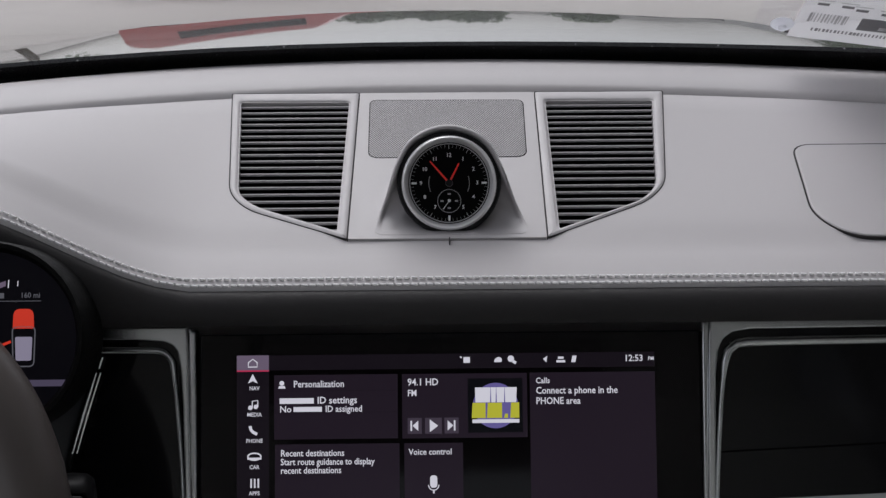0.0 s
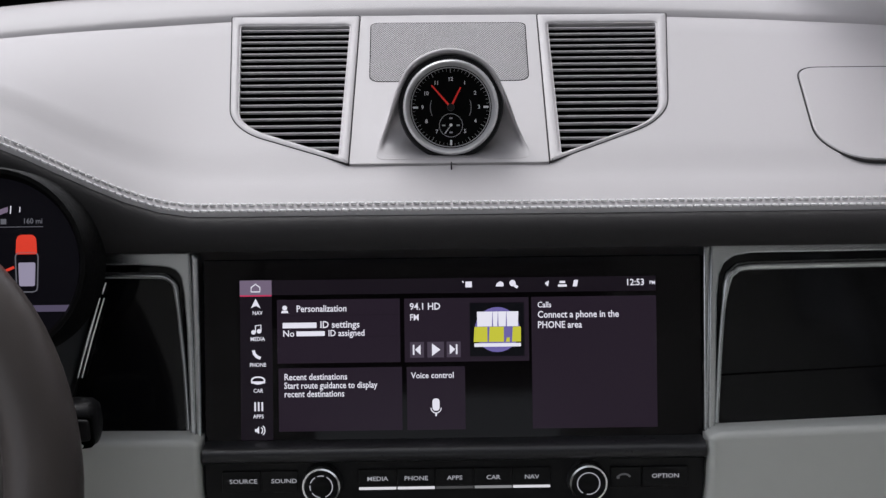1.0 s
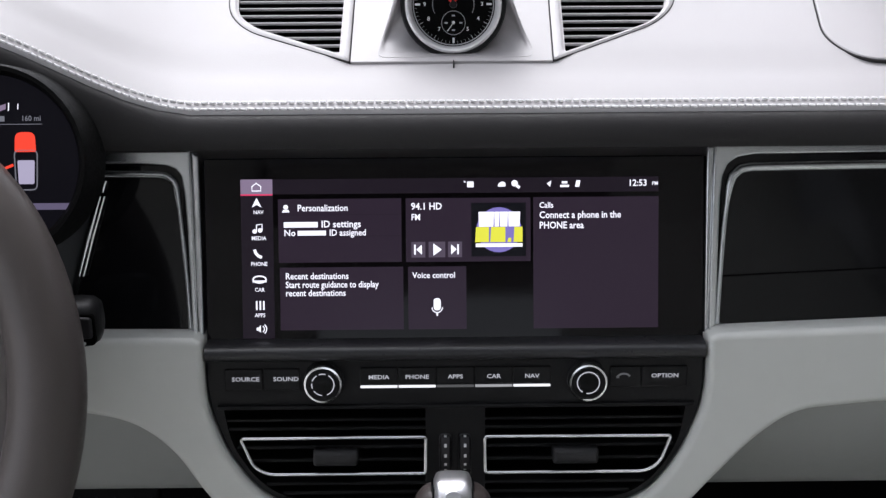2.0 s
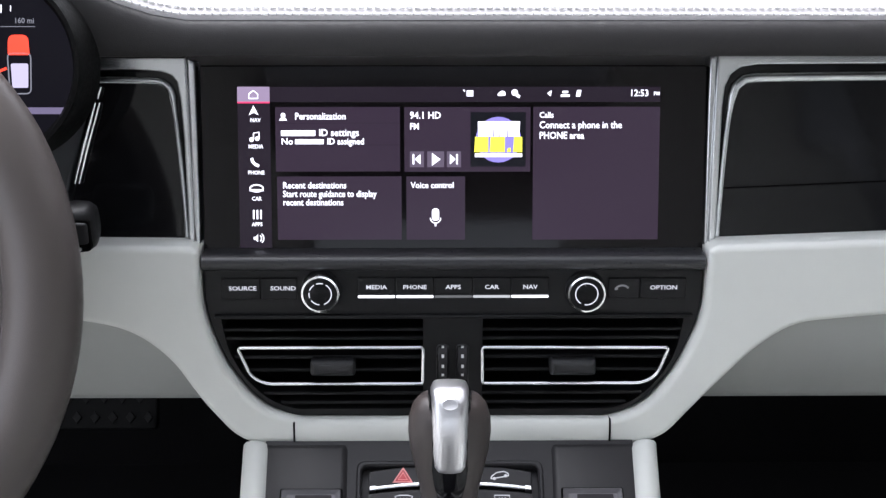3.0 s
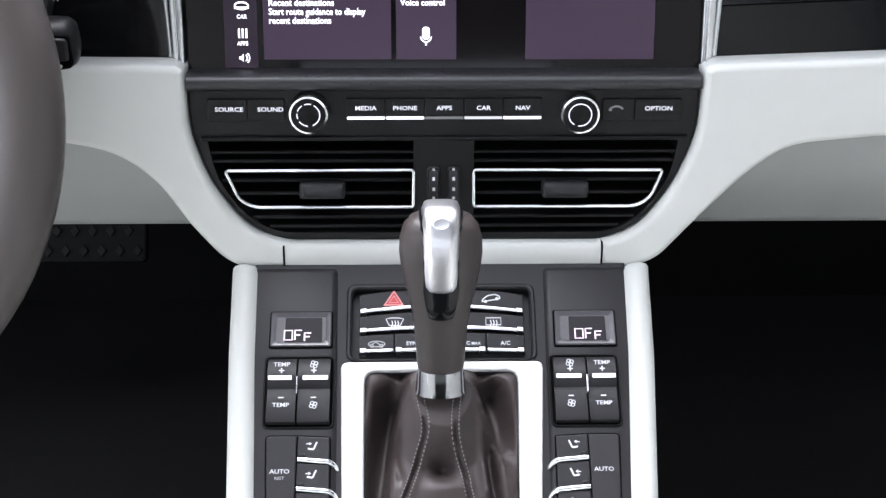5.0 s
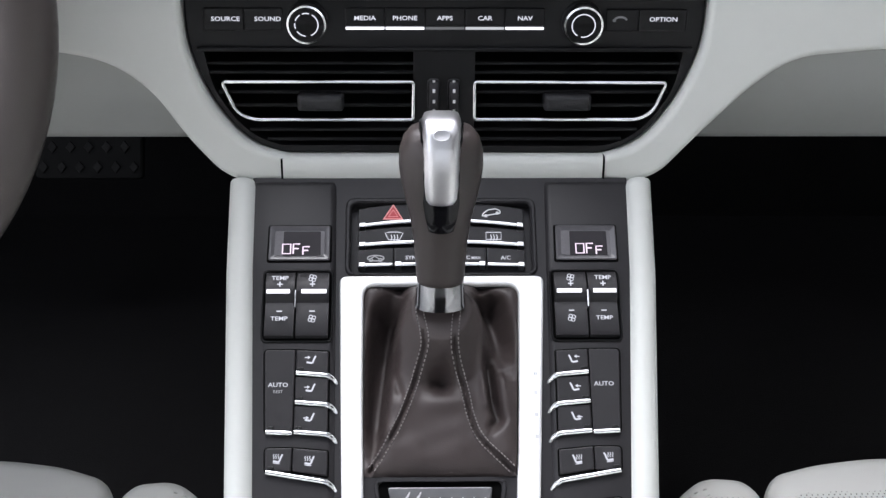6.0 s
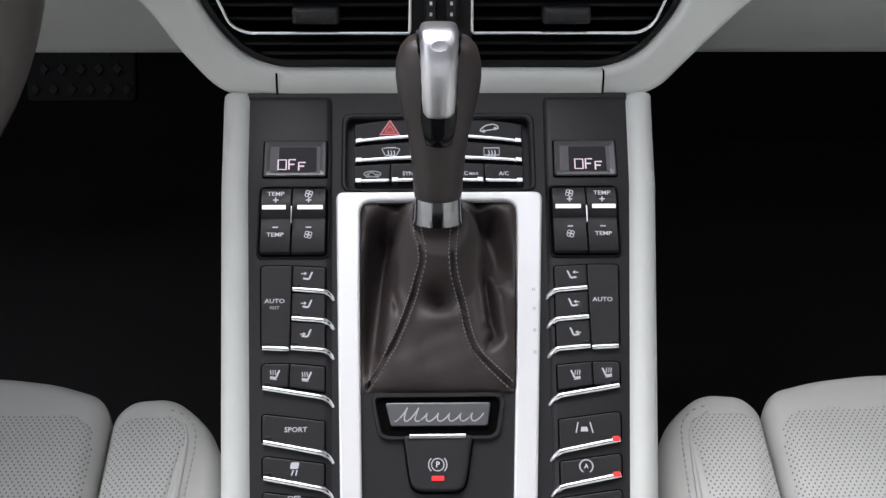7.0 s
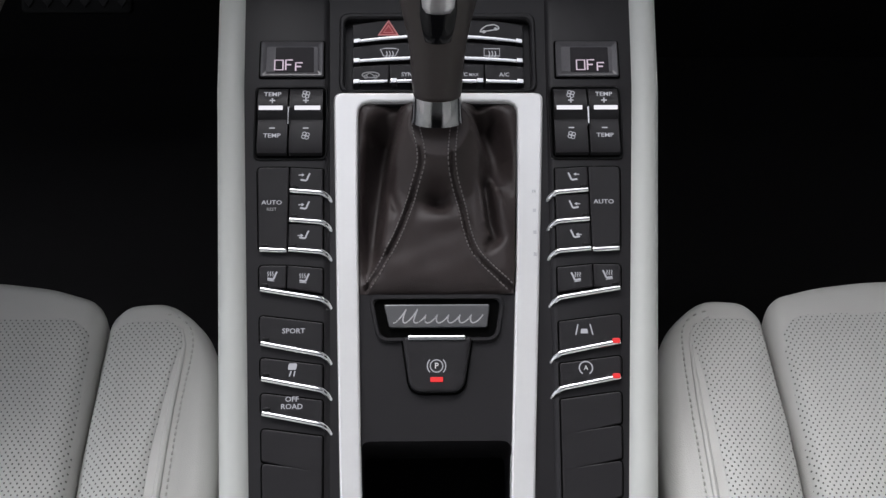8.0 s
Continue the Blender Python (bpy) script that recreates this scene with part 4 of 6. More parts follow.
def controls():
    t = thing("control_panel", "black control panel with rotary knobs, keys and air vents", "control panel", PAN)
    out = [(-0.1510, 0.0600), (-0.1510, 0.0250), (-0.1400, -0.0066), (-0.1266, -0.0262), (-0.1140, -0.0382), (-0.0975, -0.0448), (0.1000, -0.0455), (0.1130, -0.0408), (0.1252, -0.0330), (0.1420, -0.0115), (0.1560, 0.0240), (0.1560, 0.0600)]
    rr = [0.001, 0.015, 0.02, 0.012, 0.012, 0.006, 0.006, 0.012, 0.012, 0.02, 0.015, 0.001]
    body = part("body", slab(bmesh.new(), rounded(out, rr, 4), -0.045, 0.0, 0.0015, 3), M_BLACK, t)
    cav_l = rounded([(-0.1415, 0.0210), (-0.0165, 0.0210), (-0.0165, -0.0400), (-0.0980, -0.0400), (-0.1125, -0.0345), (-0.1238, -0.0240), (-0.1372, -0.0040)], [0.003, 0.002, 0.002, 0.006, 0.01, 0.01, 0.015], 4)
    cav_r = rounded([(0.0205, 0.0210), (0.1455, 0.0210), (0.1415, -0.0050), (0.1270, -0.0260), (0.1150, -0.0360), (0.1010, -0.0405), (0.0205, -0.0405)], [0.002, 0.003, 0.015, 0.01, 0.01, 0.006, 0.002], 4)
    for c in (cav_l, cav_r):
        cut(body, loft(bmesh.new(), [[(*p, w) for p in c] for w in (-0.036, 0.02)]))
    body.data.polygons.foreach_set("use_smooth", [True] * len(body.data.polygons))
    body.data.set_sharp_from_angle(angle=radians(40))
    # top lip
    prof = [(0.0520, -0.004), (0.0520, 0.0030), (0.0540, 0.0056), (0.0572, 0.0062), (0.0600, 0.0046), (0.0618, 0.0000), (0.0618, -0.0160)]
    part("lip", loft(bmesh.new(), [[(u, v, w) for v, w in prof] for u in (-0.1508, 0.1558)]), M_LIP, t, "satin dark lip under the screen", 60)
    part("ledge", box(-0.1450, 0.0205, 0.1505, 0.0232, -0.004, 0.0030, 0.001, 0.001), M_BLACK, t)

    def key(name, u0, v0, u1, v1, w=0.0016):
        return part(name, box(u0, v0, u1, v1, -0.002, w, 0.0009, 0.0006), M_BLACK, t)

    for u0, u1, body_text, uc in ((-0.1397, -0.1162, "SOURCE", -0.1268), (-0.1158, -0.0935, "SOUND", -0.1020)):
        key("key", u0, 0.0330, u1, 0.0466)
        words(body_text, 0.0038, uc, 0.0402, 0.0018, M_BACKLIT, t, stretch=1.18)
    key("key", 0.0975, 0.0330, 0.1168, 0.0462)
    bm = stroke(bmesh.new(), arc(0.1060, 0.0385, 0.0042, 25, 155, 10, 0.0032), 0.0012, 0.0018)
    flat(bm, [(0.1015, 0.0388), (0.1034, 0.0388), (0.1032, 0.0402), (0.1013, 0.0402)], 0.0018)
    part("handset_icon", bm, M_PRINTDIM, t)
    key("key", 0.1172, 0.0330, 0.1453, 0.0462)
    words("OPTION", 0.0038, 0.1315, 0.0402, 0.0018, M_BACKLIT, t, stretch=1.18)
    for i, body_text in enumerate(("MEDIA", "PHONE", "APPS", "CAR", "NAV")):
        uc = -0.0450 + 0.0236 * i
        key("key", uc - 0.0116, 0.0360, uc + 0.0116, 0.0468)
        words(body_text, 0.0038, uc, 0.0408, 0.0018, M_BACKLIT, t, stretch=1.15)
        part("key_light", box(uc - 0.0114, 0.0338, uc + 0.0114, 0.0351, -0.002, 0.0016, 0.0003, 0.0003), (M_BARLIGHT, M_BARLIGHT, M_BARDIM, M_BARMID, M_BARLIGHT)[i], t, "lit white bar")
    # knobs
    for uc, vc in ((-0.0788, 0.0390), (0.0833, 0.0386)):
        k = part("knob", disc(bmesh.new(), uc, vc, [(0.0116, -0.002), (0.0116, 0.0075), (0.0110, 0.0092), (0.0104, 0.0094)]), M_BLACK, t, "ribbed black rotary knob")
        part("chrome_ring", disc(bmesh.new(), uc, vc, [(0.0119, 0.0030), (0.0121, 0.0078), (0.0115, 0.0100), (0.0104, 0.0102), (0.0099, 0.0090), (0.0099, 0.0030)]), M_CHROME, k)
        part("skirt", disc(bmesh.new(), uc, vc, [(0.0123, -0.002), (0.0123, 0.0010), (0.0119, 0.0016)]), M_LIP, k)
        part("cap", disc(bmesh.new(), uc, vc, [(0.0099, 0.0060), (0.0099, 0.0090), (0.0090, 0.0094)]), M_KEY, k)
        bm = bmesh.new()
        if uc < 0:
            for a0, a1 in ((-70, 60), (75, 110), (122, 160), (172, 200), (215, 265)):
                stroke(bm, arc(uc, vc, 0.0068, a0, a1, 12), 0.0007, 0.0096)
        else:
            stroke(bm, arc(uc, vc, 0.0068, -100, 240, 32), 0.0007, 0.0096)
        part("dial_mark", bm, M_BACKLIT, k)
    # vents
    for c, s in ((cav_l, -1), (cav_r, 1)):
        lo = min(p[0] for p in c)
        hi = max(p[0] for p in c)
        for v in (0.0120, 0.0062, -0.0070, -0.0155, -0.0305, -0.0368):
            a, b = 9, -9
            for (x0, y0), (x1, y1) in zip(c, c[1:] + c[:1]):
                if (y0 - v) * (y1 - v) <= 0 and abs(y1 - y0) > 1e-9:
                    u = x0 + (x1 - x0) * (v - y0) / (y1 - y0)
                    a, b = min(a, u), max(b, u)
            deep = -0.002 if not -0.02 < v < -0.004 else -0.004
            prof = [(-0.0011, deep - 0.0006), (-0.0004, deep), (0.0006, deep), (0.0012, deep - 0.0008), (0.0014, deep - 0.018), (-0.0012, deep - 0.018)]
            part("louvre", loft(bmesh.new(), [[(u, v + q, w) for q, w in prof] for u in (a, b)]), M_GLOSSY_BLACK, t)
        # The near-black backing paints the shade inside the vent.
        part("backing", slab(bmesh.new(), inset(c, -0.0005), -0.040, -0.034, 0), M_DEEP_SHADE, t)
        if s < 0:
            f = [(-0.1318, 0.0012), (-0.0163, 0.0012), (-0.0168, -0.0230), (-0.1150, -0.0228), (-0.1240, -0.0180)]
        else:
            f = [(0.0203, 0.0012), (0.1368, 0.0008), (0.1300, -0.0175), (0.1215, -0.0228), (0.0206, -0.0228)]
        f = rounded(f, [0.0022, 0.0022, 0.0022, 0.007, 0.007] if s < 0 else [0.0022, 0.0022, 0.007, 0.007, 0.0022], 4)
        f = [tuple(p) for p in f]
        bm = bmesh.new()
        n = len(f)
        rings = []
        for i, p in enumerate(f):
            a, b = Vector(f[i - 1]), Vector(f[(i + 1) % n])
            d = (b - a).normalized()
            q = Vector((-d.y, d.x))
            rings.append([(p[0] + q.x * 0.0012 * math.cos(g), p[1] + q.y * 0.0012 * math.cos(g), 0.0005 + 0.0014 * math.sin(g)) for g in [math.pi * 2 * j / 8 for j in range(8)]])
        vs = [[bm.verts.new(p) for p in r] for r in rings]
        for i in range(n):
            A, B = vs[i], vs[(i + 1) % n]
            for j in range(8):
                bm.faces.new((A[j], A[(j + 1) % 8], B[(j + 1) % 8], B[j]))
        part("vent_frame", bm, M_CHROME, t, "bright chrome vent frame", 70)
        u0, u1 = (-0.0868, -0.0588) if s < 0 else (0.0628, 0.0915)
        part("slider", slab(bmesh.new(), rounded([(u0, -0.0168), (u1, -0.0168), (u1, -0.0064), (u0, -0.0064)], 0.0022, 4), -0.008, 0.0050, 0.0036, 5), M_KNURL, t, "ribbed black vent slider")
    # middle pillar with two thumb wheels
    for uc in (-0.0042, 0.0080):
        part("wheel_rim", ring_plate(bmesh.new(), rounded([(uc - 0.0040, -0.0260), (uc + 0.0040, -0.0260), (uc + 0.0040, 0.0032), (uc - 0.0040, 0.0032)], 0.0032, 5), rounded([(uc - 0.0033, -0.0253), (uc + 0.0033, -0.0253), (uc + 0.0033, 0.0025), (uc - 0.0033, 0.0025)], 0.0026, 5), -0.001, 0.0012, 0.0003), M_LIP, t)
        bm = bmesh.new()
        n = 20
        rings = []
        for x in (-0.0030, -0.0026, 0.0026, 0.0030):
            r = 0.0145 if abs(x) < 0.0028 else 0.0140
            rings.append([(uc + x, -0.0095 + r * math.cos(2 * math.pi * k / n), -0.0090 + r * math.sin(2 * math.pi * k / n)) for k in range(n)])
        w = part("thumb_wheel", loft(bm, rings), M_KEY, t, "small black thumb wheel with pale ticks")
        for k in range(5):
            a = radians(40 + 25 * k)
            bm = bmesh.new()
            y, z = -0.0095 + 0.0147 * math.cos(a), -0.0090 + 0.0147 * math.sin(a)
            c, s2 = math.cos(a), math.sin(a)
            vs = [bm.verts.new((uc + du, y - dv * s2, z + dv * c)) for du, dv in ((-0.0008, -0.0011), (0.0008, -0.0011), (0.0008, 0.0011), (-0.0008, 0.0011))]
            bm.faces.new(vs)
            part("tick", bm, M_PRINT, w)


EYE = Vector((-0.0148, 0.0, 1.3))
NEARER = Matrix.Translation(EYE) @ Matrix.Scale(0.93, 4) @ Matrix.Translation(-EYE)


def cluster():
    t = thing("instrument_cluster", "round dark instrument display beside the steering wheel", "instrument cluster", NEARER @ SCR)
    cx, cy = -0.2790, 0.0610
    part("housing", disc(bmesh.new(), cx, cy, [(0.0600, -0.03), (0.0597, 0.0120), (0.0586, 0.0155), (0.0560, 0.0150), (0.0530, 0.0080)], 56), M_RUBBER, t, "black padded ring")
    part("display", disc(bmesh.new(), cx, cy, [(0.0535, 0.0060), (0.0535, 0.0082)], 56), M_CLUSTER, t)
    W = 0.0086
    part("rule", stroke(bmesh.new(), [(-0.32, 0.0838), (-0.2475, 0.0838)], 0.0004, W), M_DIMTEXT, t)
    words("160 mi", 0.0046, -0.2540, 0.0872, W, M_DIMTEXT, t, stretch=0.95)
    part("fuel_icon", flat(bmesh.new(), [(-0.2735, 0.0855), (-0.2700, 0.0855), (-0.2700, 0.0888), (-0.2735, 0.0888)], W), M_DIMTEXT, t)
    bm = flat(bmesh.new(), [(-0.2760, 0.0905), (-0.2690, 0.0930), (-0.2690, 0.0962), (-0.2760, 0.0940)], W)
    part("fuel_bar", bm, M_TAB, t)
    bm = flat(bmesh.new(), [(-0.2840, 0.0880), (-0.2765, 0.0905), (-0.2765, 0.0938), (-0.2840, 0.0905)], W)
    part("fuel_low", bm, M_REDGLOW, t)
    part("gauge_mark", stroke(bmesh.new(), [(-0.2675, 0.0920), (-0.2672, 0.0968)], 0.0006, W), M_TEXT, t)
    part("gauge_mark", stroke(bmesh.new(), [(-0.2618, 0.0928), (-0.2616, 0.0962)], 0.0005, W), M_TEXT, t)
    # car seen from above
    bm = flat(bmesh.new(), rounded([(-0.2645, 0.0670), (-0.2515, 0.0670), (-0.2520, 0.0790), (-0.2640, 0.0790)], [0.001, 0.001, 0.004, 0.004], 5), W)
    part("car_front", bm, M_REDGLOW, t)
    part("car_outline", stroke(bmesh.new(), rounded([(-0.2640, 0.0440), (-0.2515, 0.0440), (-0.2508, 0.0680), (-0.2648, 0.0680)], 0.003, 4), 0.0008, W, closed=True), M_DIMTEXT, t)
    part("car_body", flat(bmesh.new(), rounded([(-0.2625, 0.0475), (-0.2530, 0.0475), (-0.2525, 0.0620), (-0.2630, 0.0620)], 0.001, 2), W), M_TAB2, t)
    part("pointer", stroke(bmesh.new(), [(-0.2705, 0.0572), (-0.2655, 0.0592)], 0.0016, W), M_REDGLOW, t)
    part("band", flat(bmesh.new(), [(-0.2600, 0.0318), (-0.2345, 0.0318), (-0.2320, 0.0358), (-0.2600, 0.0358)], W), M_TAB3, t)
    part("warning_lamp", stroke(bmesh.new(), [(-0.2555, 0.0220), (-0.2530, 0.0262), (-0.2548, 0.0290)], 0.0022, W), M_REDGLOW, t)
    part("column_shroud", slab(bmesh.new(), rounded([(-0.36, -0.09), (-0.280, -0.09), (-0.268, 0.022), (-0.36, 0.022)], 0.006, 3), -0.03, -0.004, 0.004, 3), M_BLACK, t)


M_MESH = dotted(mat("grey_speaker_mesh", (0.42, 0.405, 0.412), 0.5, 0.0, var=0.04), 0.0019, 0.0030, -0.35, 0.55, (0.09, 0.09, 0.09))
M_STEEL = mat("satin_steel", (0.80, 0.81, 0.82), 0.28, 1.0, var=0.01, rvar=0.0)
M_BEZEL = mat("satin_chrome", (0.95, 0.95, 0.96), 0.16, 0.6, var=0.02, rvar=0.01)
M_DIAL = mat("black_dial", (0.003, 0.003, 0.003), 0.5, var=0.1, spec=0.03)
M_REDHAND = mat("red_hand", (0.85, 0.03, 0.02), 0.4, var=0.02)
M_SCREEN = mat("screen_glass", (0.004, 0.003, 0.004), 0.06, var=0.05, rvar=0.02, spec=0.20)
M_LIP = mat("satin_lip", (0.024, 0.024, 0.026), 0.35, var=0.08)
M_GLOSSY_BLACK = mat("black_louvre", (0.006, 0.006, 0.0066), 0.42, var=0.06, rvar=0.02, spec=0.22)
M_KNURL = mat("knurled_plastic", (0.021, 0.021, 0.023), 0.5, bump=0.6, bscale=1500, var=0.1)
M_TEXT = glow("screen_white", (0.95, 0.93, 1.0), 0.6)
M_DIMTEXT = glow("screen_grey", (0.8, 0.8, 0.9), 0.10)
M_TILE = glow("screen_tile", (0.056, 0.034, 0.061), 0.20)
M_HEADER = glow("screen_header", (0.034, 0.021, 0.038), 0.15)
M_TAB = glow("screen_tab", (0.24, 0.18, 0.26), 0.5)
M_TAB2 = glow("cluster_body", (0.42, 0.38, 0.50), 0.5)
M_TAB3 = glow("cluster_band", (0.12, 0.10, 0.16), 0.5)
M_PINK = glow("screen_pink", (0.75, 0.05, 0.14), 0.5)
M_COVER = glow("cover_dark", (0.002, 0.002, 0.004), 0.5)
M_VIOLET = glow("cover_violet", (0.22, 0.18, 0.50), 0.5)
M_LIME = glow("cover_lime", (0.80, 0.78, 0.06), 0.5)
M_CLUSTER = glow("cluster_dark", (0.004, 0.0035, 0.006), 0.4)
M_CLUSTER.node_tree.nodes["Principled BSDF"].inputs["Specular IOR Level"].default_value = 0.03
M_PLAYER = glow("player_key", (0.11, 0.085, 0.12), 0.4)
M_REDGLOW = glow("lamp_red", (0.90, 0.06, 0.03), 0.55)
M_BARLIGHT = glow("key_white", (1.0, 0.98, 1.0), 0.50)
M_BARMID = glow("key_grey", (0.5, 0.5, 0.5), 0.35)
M_BARDIM = glow("key_dim", (0.12, 0.12, 0.12), 0.35)

clock_pod()
stopwatch()
screen()
for side in (-1, 1):
    bright_strip(side)
    fascia(side)
lower_dash()
controls()
cluster()


# ---- centre console ----
def outer_u(v):
    return 0.1022 + 0.045 * v


def inner_u(v):
    return 0.0602 + 0.015 * v


def console():
    t = thing("centre_console", "sloping black centre console with pale leather sides", "centre console", CON)
    out = [(-0.100, -0.42), (0.100, -0.42), (0.1160, 0.1420), (-0.1160, 0.1420)]
    body = part("body", slab(bmesh.new(), out, -0.10, 0.0, 0.001), M_DECK, t)
    for pts, d in (([(-0.0562, 0.0695), (0.0562, 0.0695), (0.0562, 0.1195), (-0.0562, 0.1195)], -0.006), ([(-0.0455, -0.0515), (0.0455, -0.0515), (0.0455, 0.0625), (-0.0455, 0.0625)], -0.050), ([(-0.0405, -0.42), (0.0370, -0.42), (0.0370, -0.1335), (-0.0435, -0.1335)], -0.06)):
        cut(body, loft(bmesh.new(), [[(*p, w) for p in rounded(pts, 0.005, 3)] for w in (d, 0.03)]))
    body.data.polygons.foreach_set("use_smooth", [True] * len(body.data.polygons))
    body.data.set_sharp_from_angle(angle=radians(40))
    # The tray's shade is put into its floor's near-black colour.
    part("cubby_floor", slab(bmesh.new(), [(-0.0405, -0.42), (0.0370, -0.42), (0.0370, -0.1345), (-0.0430, -0.1345)], -0.062, -0.056, 0), M_DEEP_SHADE, t, "storage tray floor, coloured near-black for its shade")
    # pale padded sides
    for s in (-1, 1):
        rings = []
        for k in range(28):
            v = 0.1360 - 0.57 * k / 27
            c = (0.1226 + 0.045 * (v - 0.13)) if s < 0 else (0.1240 + 0.062 * (v - 0.13))
            r = 0.0092
            if k == 0:
                v, r = 0.1352, 0.0064
            elif k == 1:
                v, r = 0.1338, 0.0082
            elif k == 2:
                v = 0.129
            prof = [(-1, -9.0), (-1, -0.6), (-0.93, 0.1), (-0.70, 0.62), (-0.25, 0.93), (0.25, 0.93), (0.70, 0.62), (0.93, 0.1), (1, -0.6), (1, -9.0)]
            ring = [(s * (c + a * r), v, -0.0012 + b * r * 0.9 - (0.0092 - r) * 0.8) for a, b in prof]
            rings.append(ring)
        # Same leather as the wings, dimmed in colour for weaker light.
        part("side_pad", loft(bmesh.new(), rings), M_PEBBLE_DIM, t, "rounded pale leather side pad", 60)
    # carpeted flanks below the pads
    for s in (-1, 1):
        rings = [[(s * u, v, w) for u, w in ((0.112, -0.03), (0.1235, -0.05), (0.130, -0.16), (0.150, -0.34), (0.110, -0.36))] for v in (-0.42, -0.15, 0.05, 0.12, 0.20)]
        part("flank", loft(bmesh.new(), rings), M_FLANK, t, "dark carpeted console side", 40)
    # raised side banks of switches
    for s in (-1, 1):
        rings = []
        for v, sink in ((0.1340, 0.004), (0.1320, 0.001), (0.1290, 0.0), (0.07, 0.0), (0.0, 0.0), (-0.10, 0.0), (-0.20, 0.0), (-0.42, 0.0)):
            i, o = inner_u(v), outer_u(v) + 0.0105
            roll = [(i + 0.0060 - 0.0058 * math.sin(a), 0.0022 - 0.0072 * (1 - math.cos(a))) for a in [math.pi / 2 * k / 6 for k in range(7)]]
            rings.append([(s * u, v, w - sink) for u, w in [(o, -0.02), (o, -0.002), (o - 0.0012, 0.0014), (o - 0.0034, 0.0022)] + roll + [(i + 0.0002, -0.02)]])
        part("switch_bank", loft(bmesh.new(), rings), M_DECK, t, "black bank that rolls down to the frame", 50)
        switches(t, s)
    # aluminium frame
    outer = [(-0.0440, -0.42), (-0.0330, -0.42), (-0.0430, -0.1560), (-0.0462, 0.0000), (-0.0464, 0.0630), (0.0454, 0.0630), (0.0440, 0.0000), (0.0362, -0.1560), (0.0262, -0.42), (0.0380, -0.42), (0.0490, -0.1560), (0.0611, 0.0690), (-0.0608, 0.0690), (-0.0545, -0.1560)]
    rad = [0, 0, 0.03, 0.03, 0.0075, 0.0075, 0.03, 0.03, 0, 0, 0.03, 0.0050, 0.0050, 0.03]
    part("frame", slab(bmesh.new(), rounded(outer, rad, 4), -0.008, 0.0034, 0.0014, 3), M_ALU, t, "bright brushed aluminium frame")
    gates = [("P", 0.0075), ("R", -0.0040), ("N", -0.0170), ("D", -0.0300)]
    for word, v in gates:
        part("gate_mark", stroke(bmesh.new(), [(0.0526 + 0.012 * v, v), (0.0544 + 0.012 * v, v)], 0.0020, 0.0036), M_GATE, t)
    # switches above the lever
    f0 = [(-0.0580, 0.0702), (0.0580, 0.0702), (0.0580, 0.1215), (-0.0580, 0.1215)]
    f1 = [(-0.0548, 0.0718), (0.0548, 0.0718), (0.0548, 0.1182), (-0.0548, 0.1182)]
    part("switch_frame", ring_plate(bmesh.new(), rounded(f0, 0.0060, 5), rounded(f1, 0.0045, 5), -0.005, 0.0016, 0.0010), M_DECK, t)
    def arch(u, v):
        return v + 0.0052 * max(0.0, (v - 0.070) / 0.045) * (1 - (u / 0.05) ** 2)

    def band(u0, u1, v0, v1):
        us = [u0 + (u1 - u0) * k / 6 for k in range(7)]
        return [(u, arch(u, v0)) for u in us] + [(u, arch(u, v1)) for u in reversed(us)]

    rows = ((0.1148, 0.1021), (0.1002, 0.0894), (0.0875, 0.0761))
    for i, (v1, v0) in enumerate(rows):
        cols = ((-0.0502, -0.0006), (0.0006, 0.0508)) if i < 2 else ((-0.0502, -0.0288), (-0.0284, -0.0006), (0.0006, 0.0272), (0.0276, 0.0508))
        for u0, u1 in cols:
            k = part("switch", slab(bmesh.new(), band(u0, u1, v0, v1), -0.008, -0.0008, 0.0008), M_KEY, t)
            part("chrome_edge", slab(bmesh.new(), band(u0 + 0.0003, u1 - 0.0003, v0 - 0.0002, v0 + 0.0021), -0.006, 0.0006, 0.0007, 3), M_CHROME, k, "bright chrome lower edge")
            a, b = (u0 + 0.0008, u0 + 0.0042) if u0 < -0.0290 or (i == 2 and u0 < 0) else (u1 - 0.0042, u1 - 0.0008)
            part("pilot_lamp", slab(bmesh.new(), band(a, b, v0 - 0.0003, v0 + 0.0024), -0.006, 0.0010, 0.0003), M_STEEL, k)
    W = -0.0006
    tri = [(-0.0366, 0.1070), (-0.0218, 0.1070), (-0.0290, 0.1192)]
    part("hazard_icon", stroke(bmesh.new(), [Vector(p) for p in inset(tri, 0.0010)], 0.0018, W, closed=True), M_REDPRINT, t)
    part("hazard_icon", stroke(bmesh.new(), [Vector(p) for p in inset(tri, 0.0026)], 0.0008, W, closed=True), M_REDPRINT, t)
    part("hazard_fill", flat(bmesh.new(), inset(tri, 0.0016), W - 0.0001), M_REDDEEP, t)
    bm = stroke(bmesh.new(), rounded([(0.0252, 0.1098), (0.0262, 0.1118), (0.0290, 0.1140), (0.0335, 0.1148), (0.0362, 0.1136), (0.0366, 0.1118)], 0.0008, 2), 0.0008, W, closed=True)
    for u, v in ((0.0276, 0.1100), (0.0346, 0.1118)):
        flat(bm, arc(u, v, 0.0011, 0, 360, 10)[:-1], W + 0.0001)
    part("car_icon", bm, M_PRINT, t)
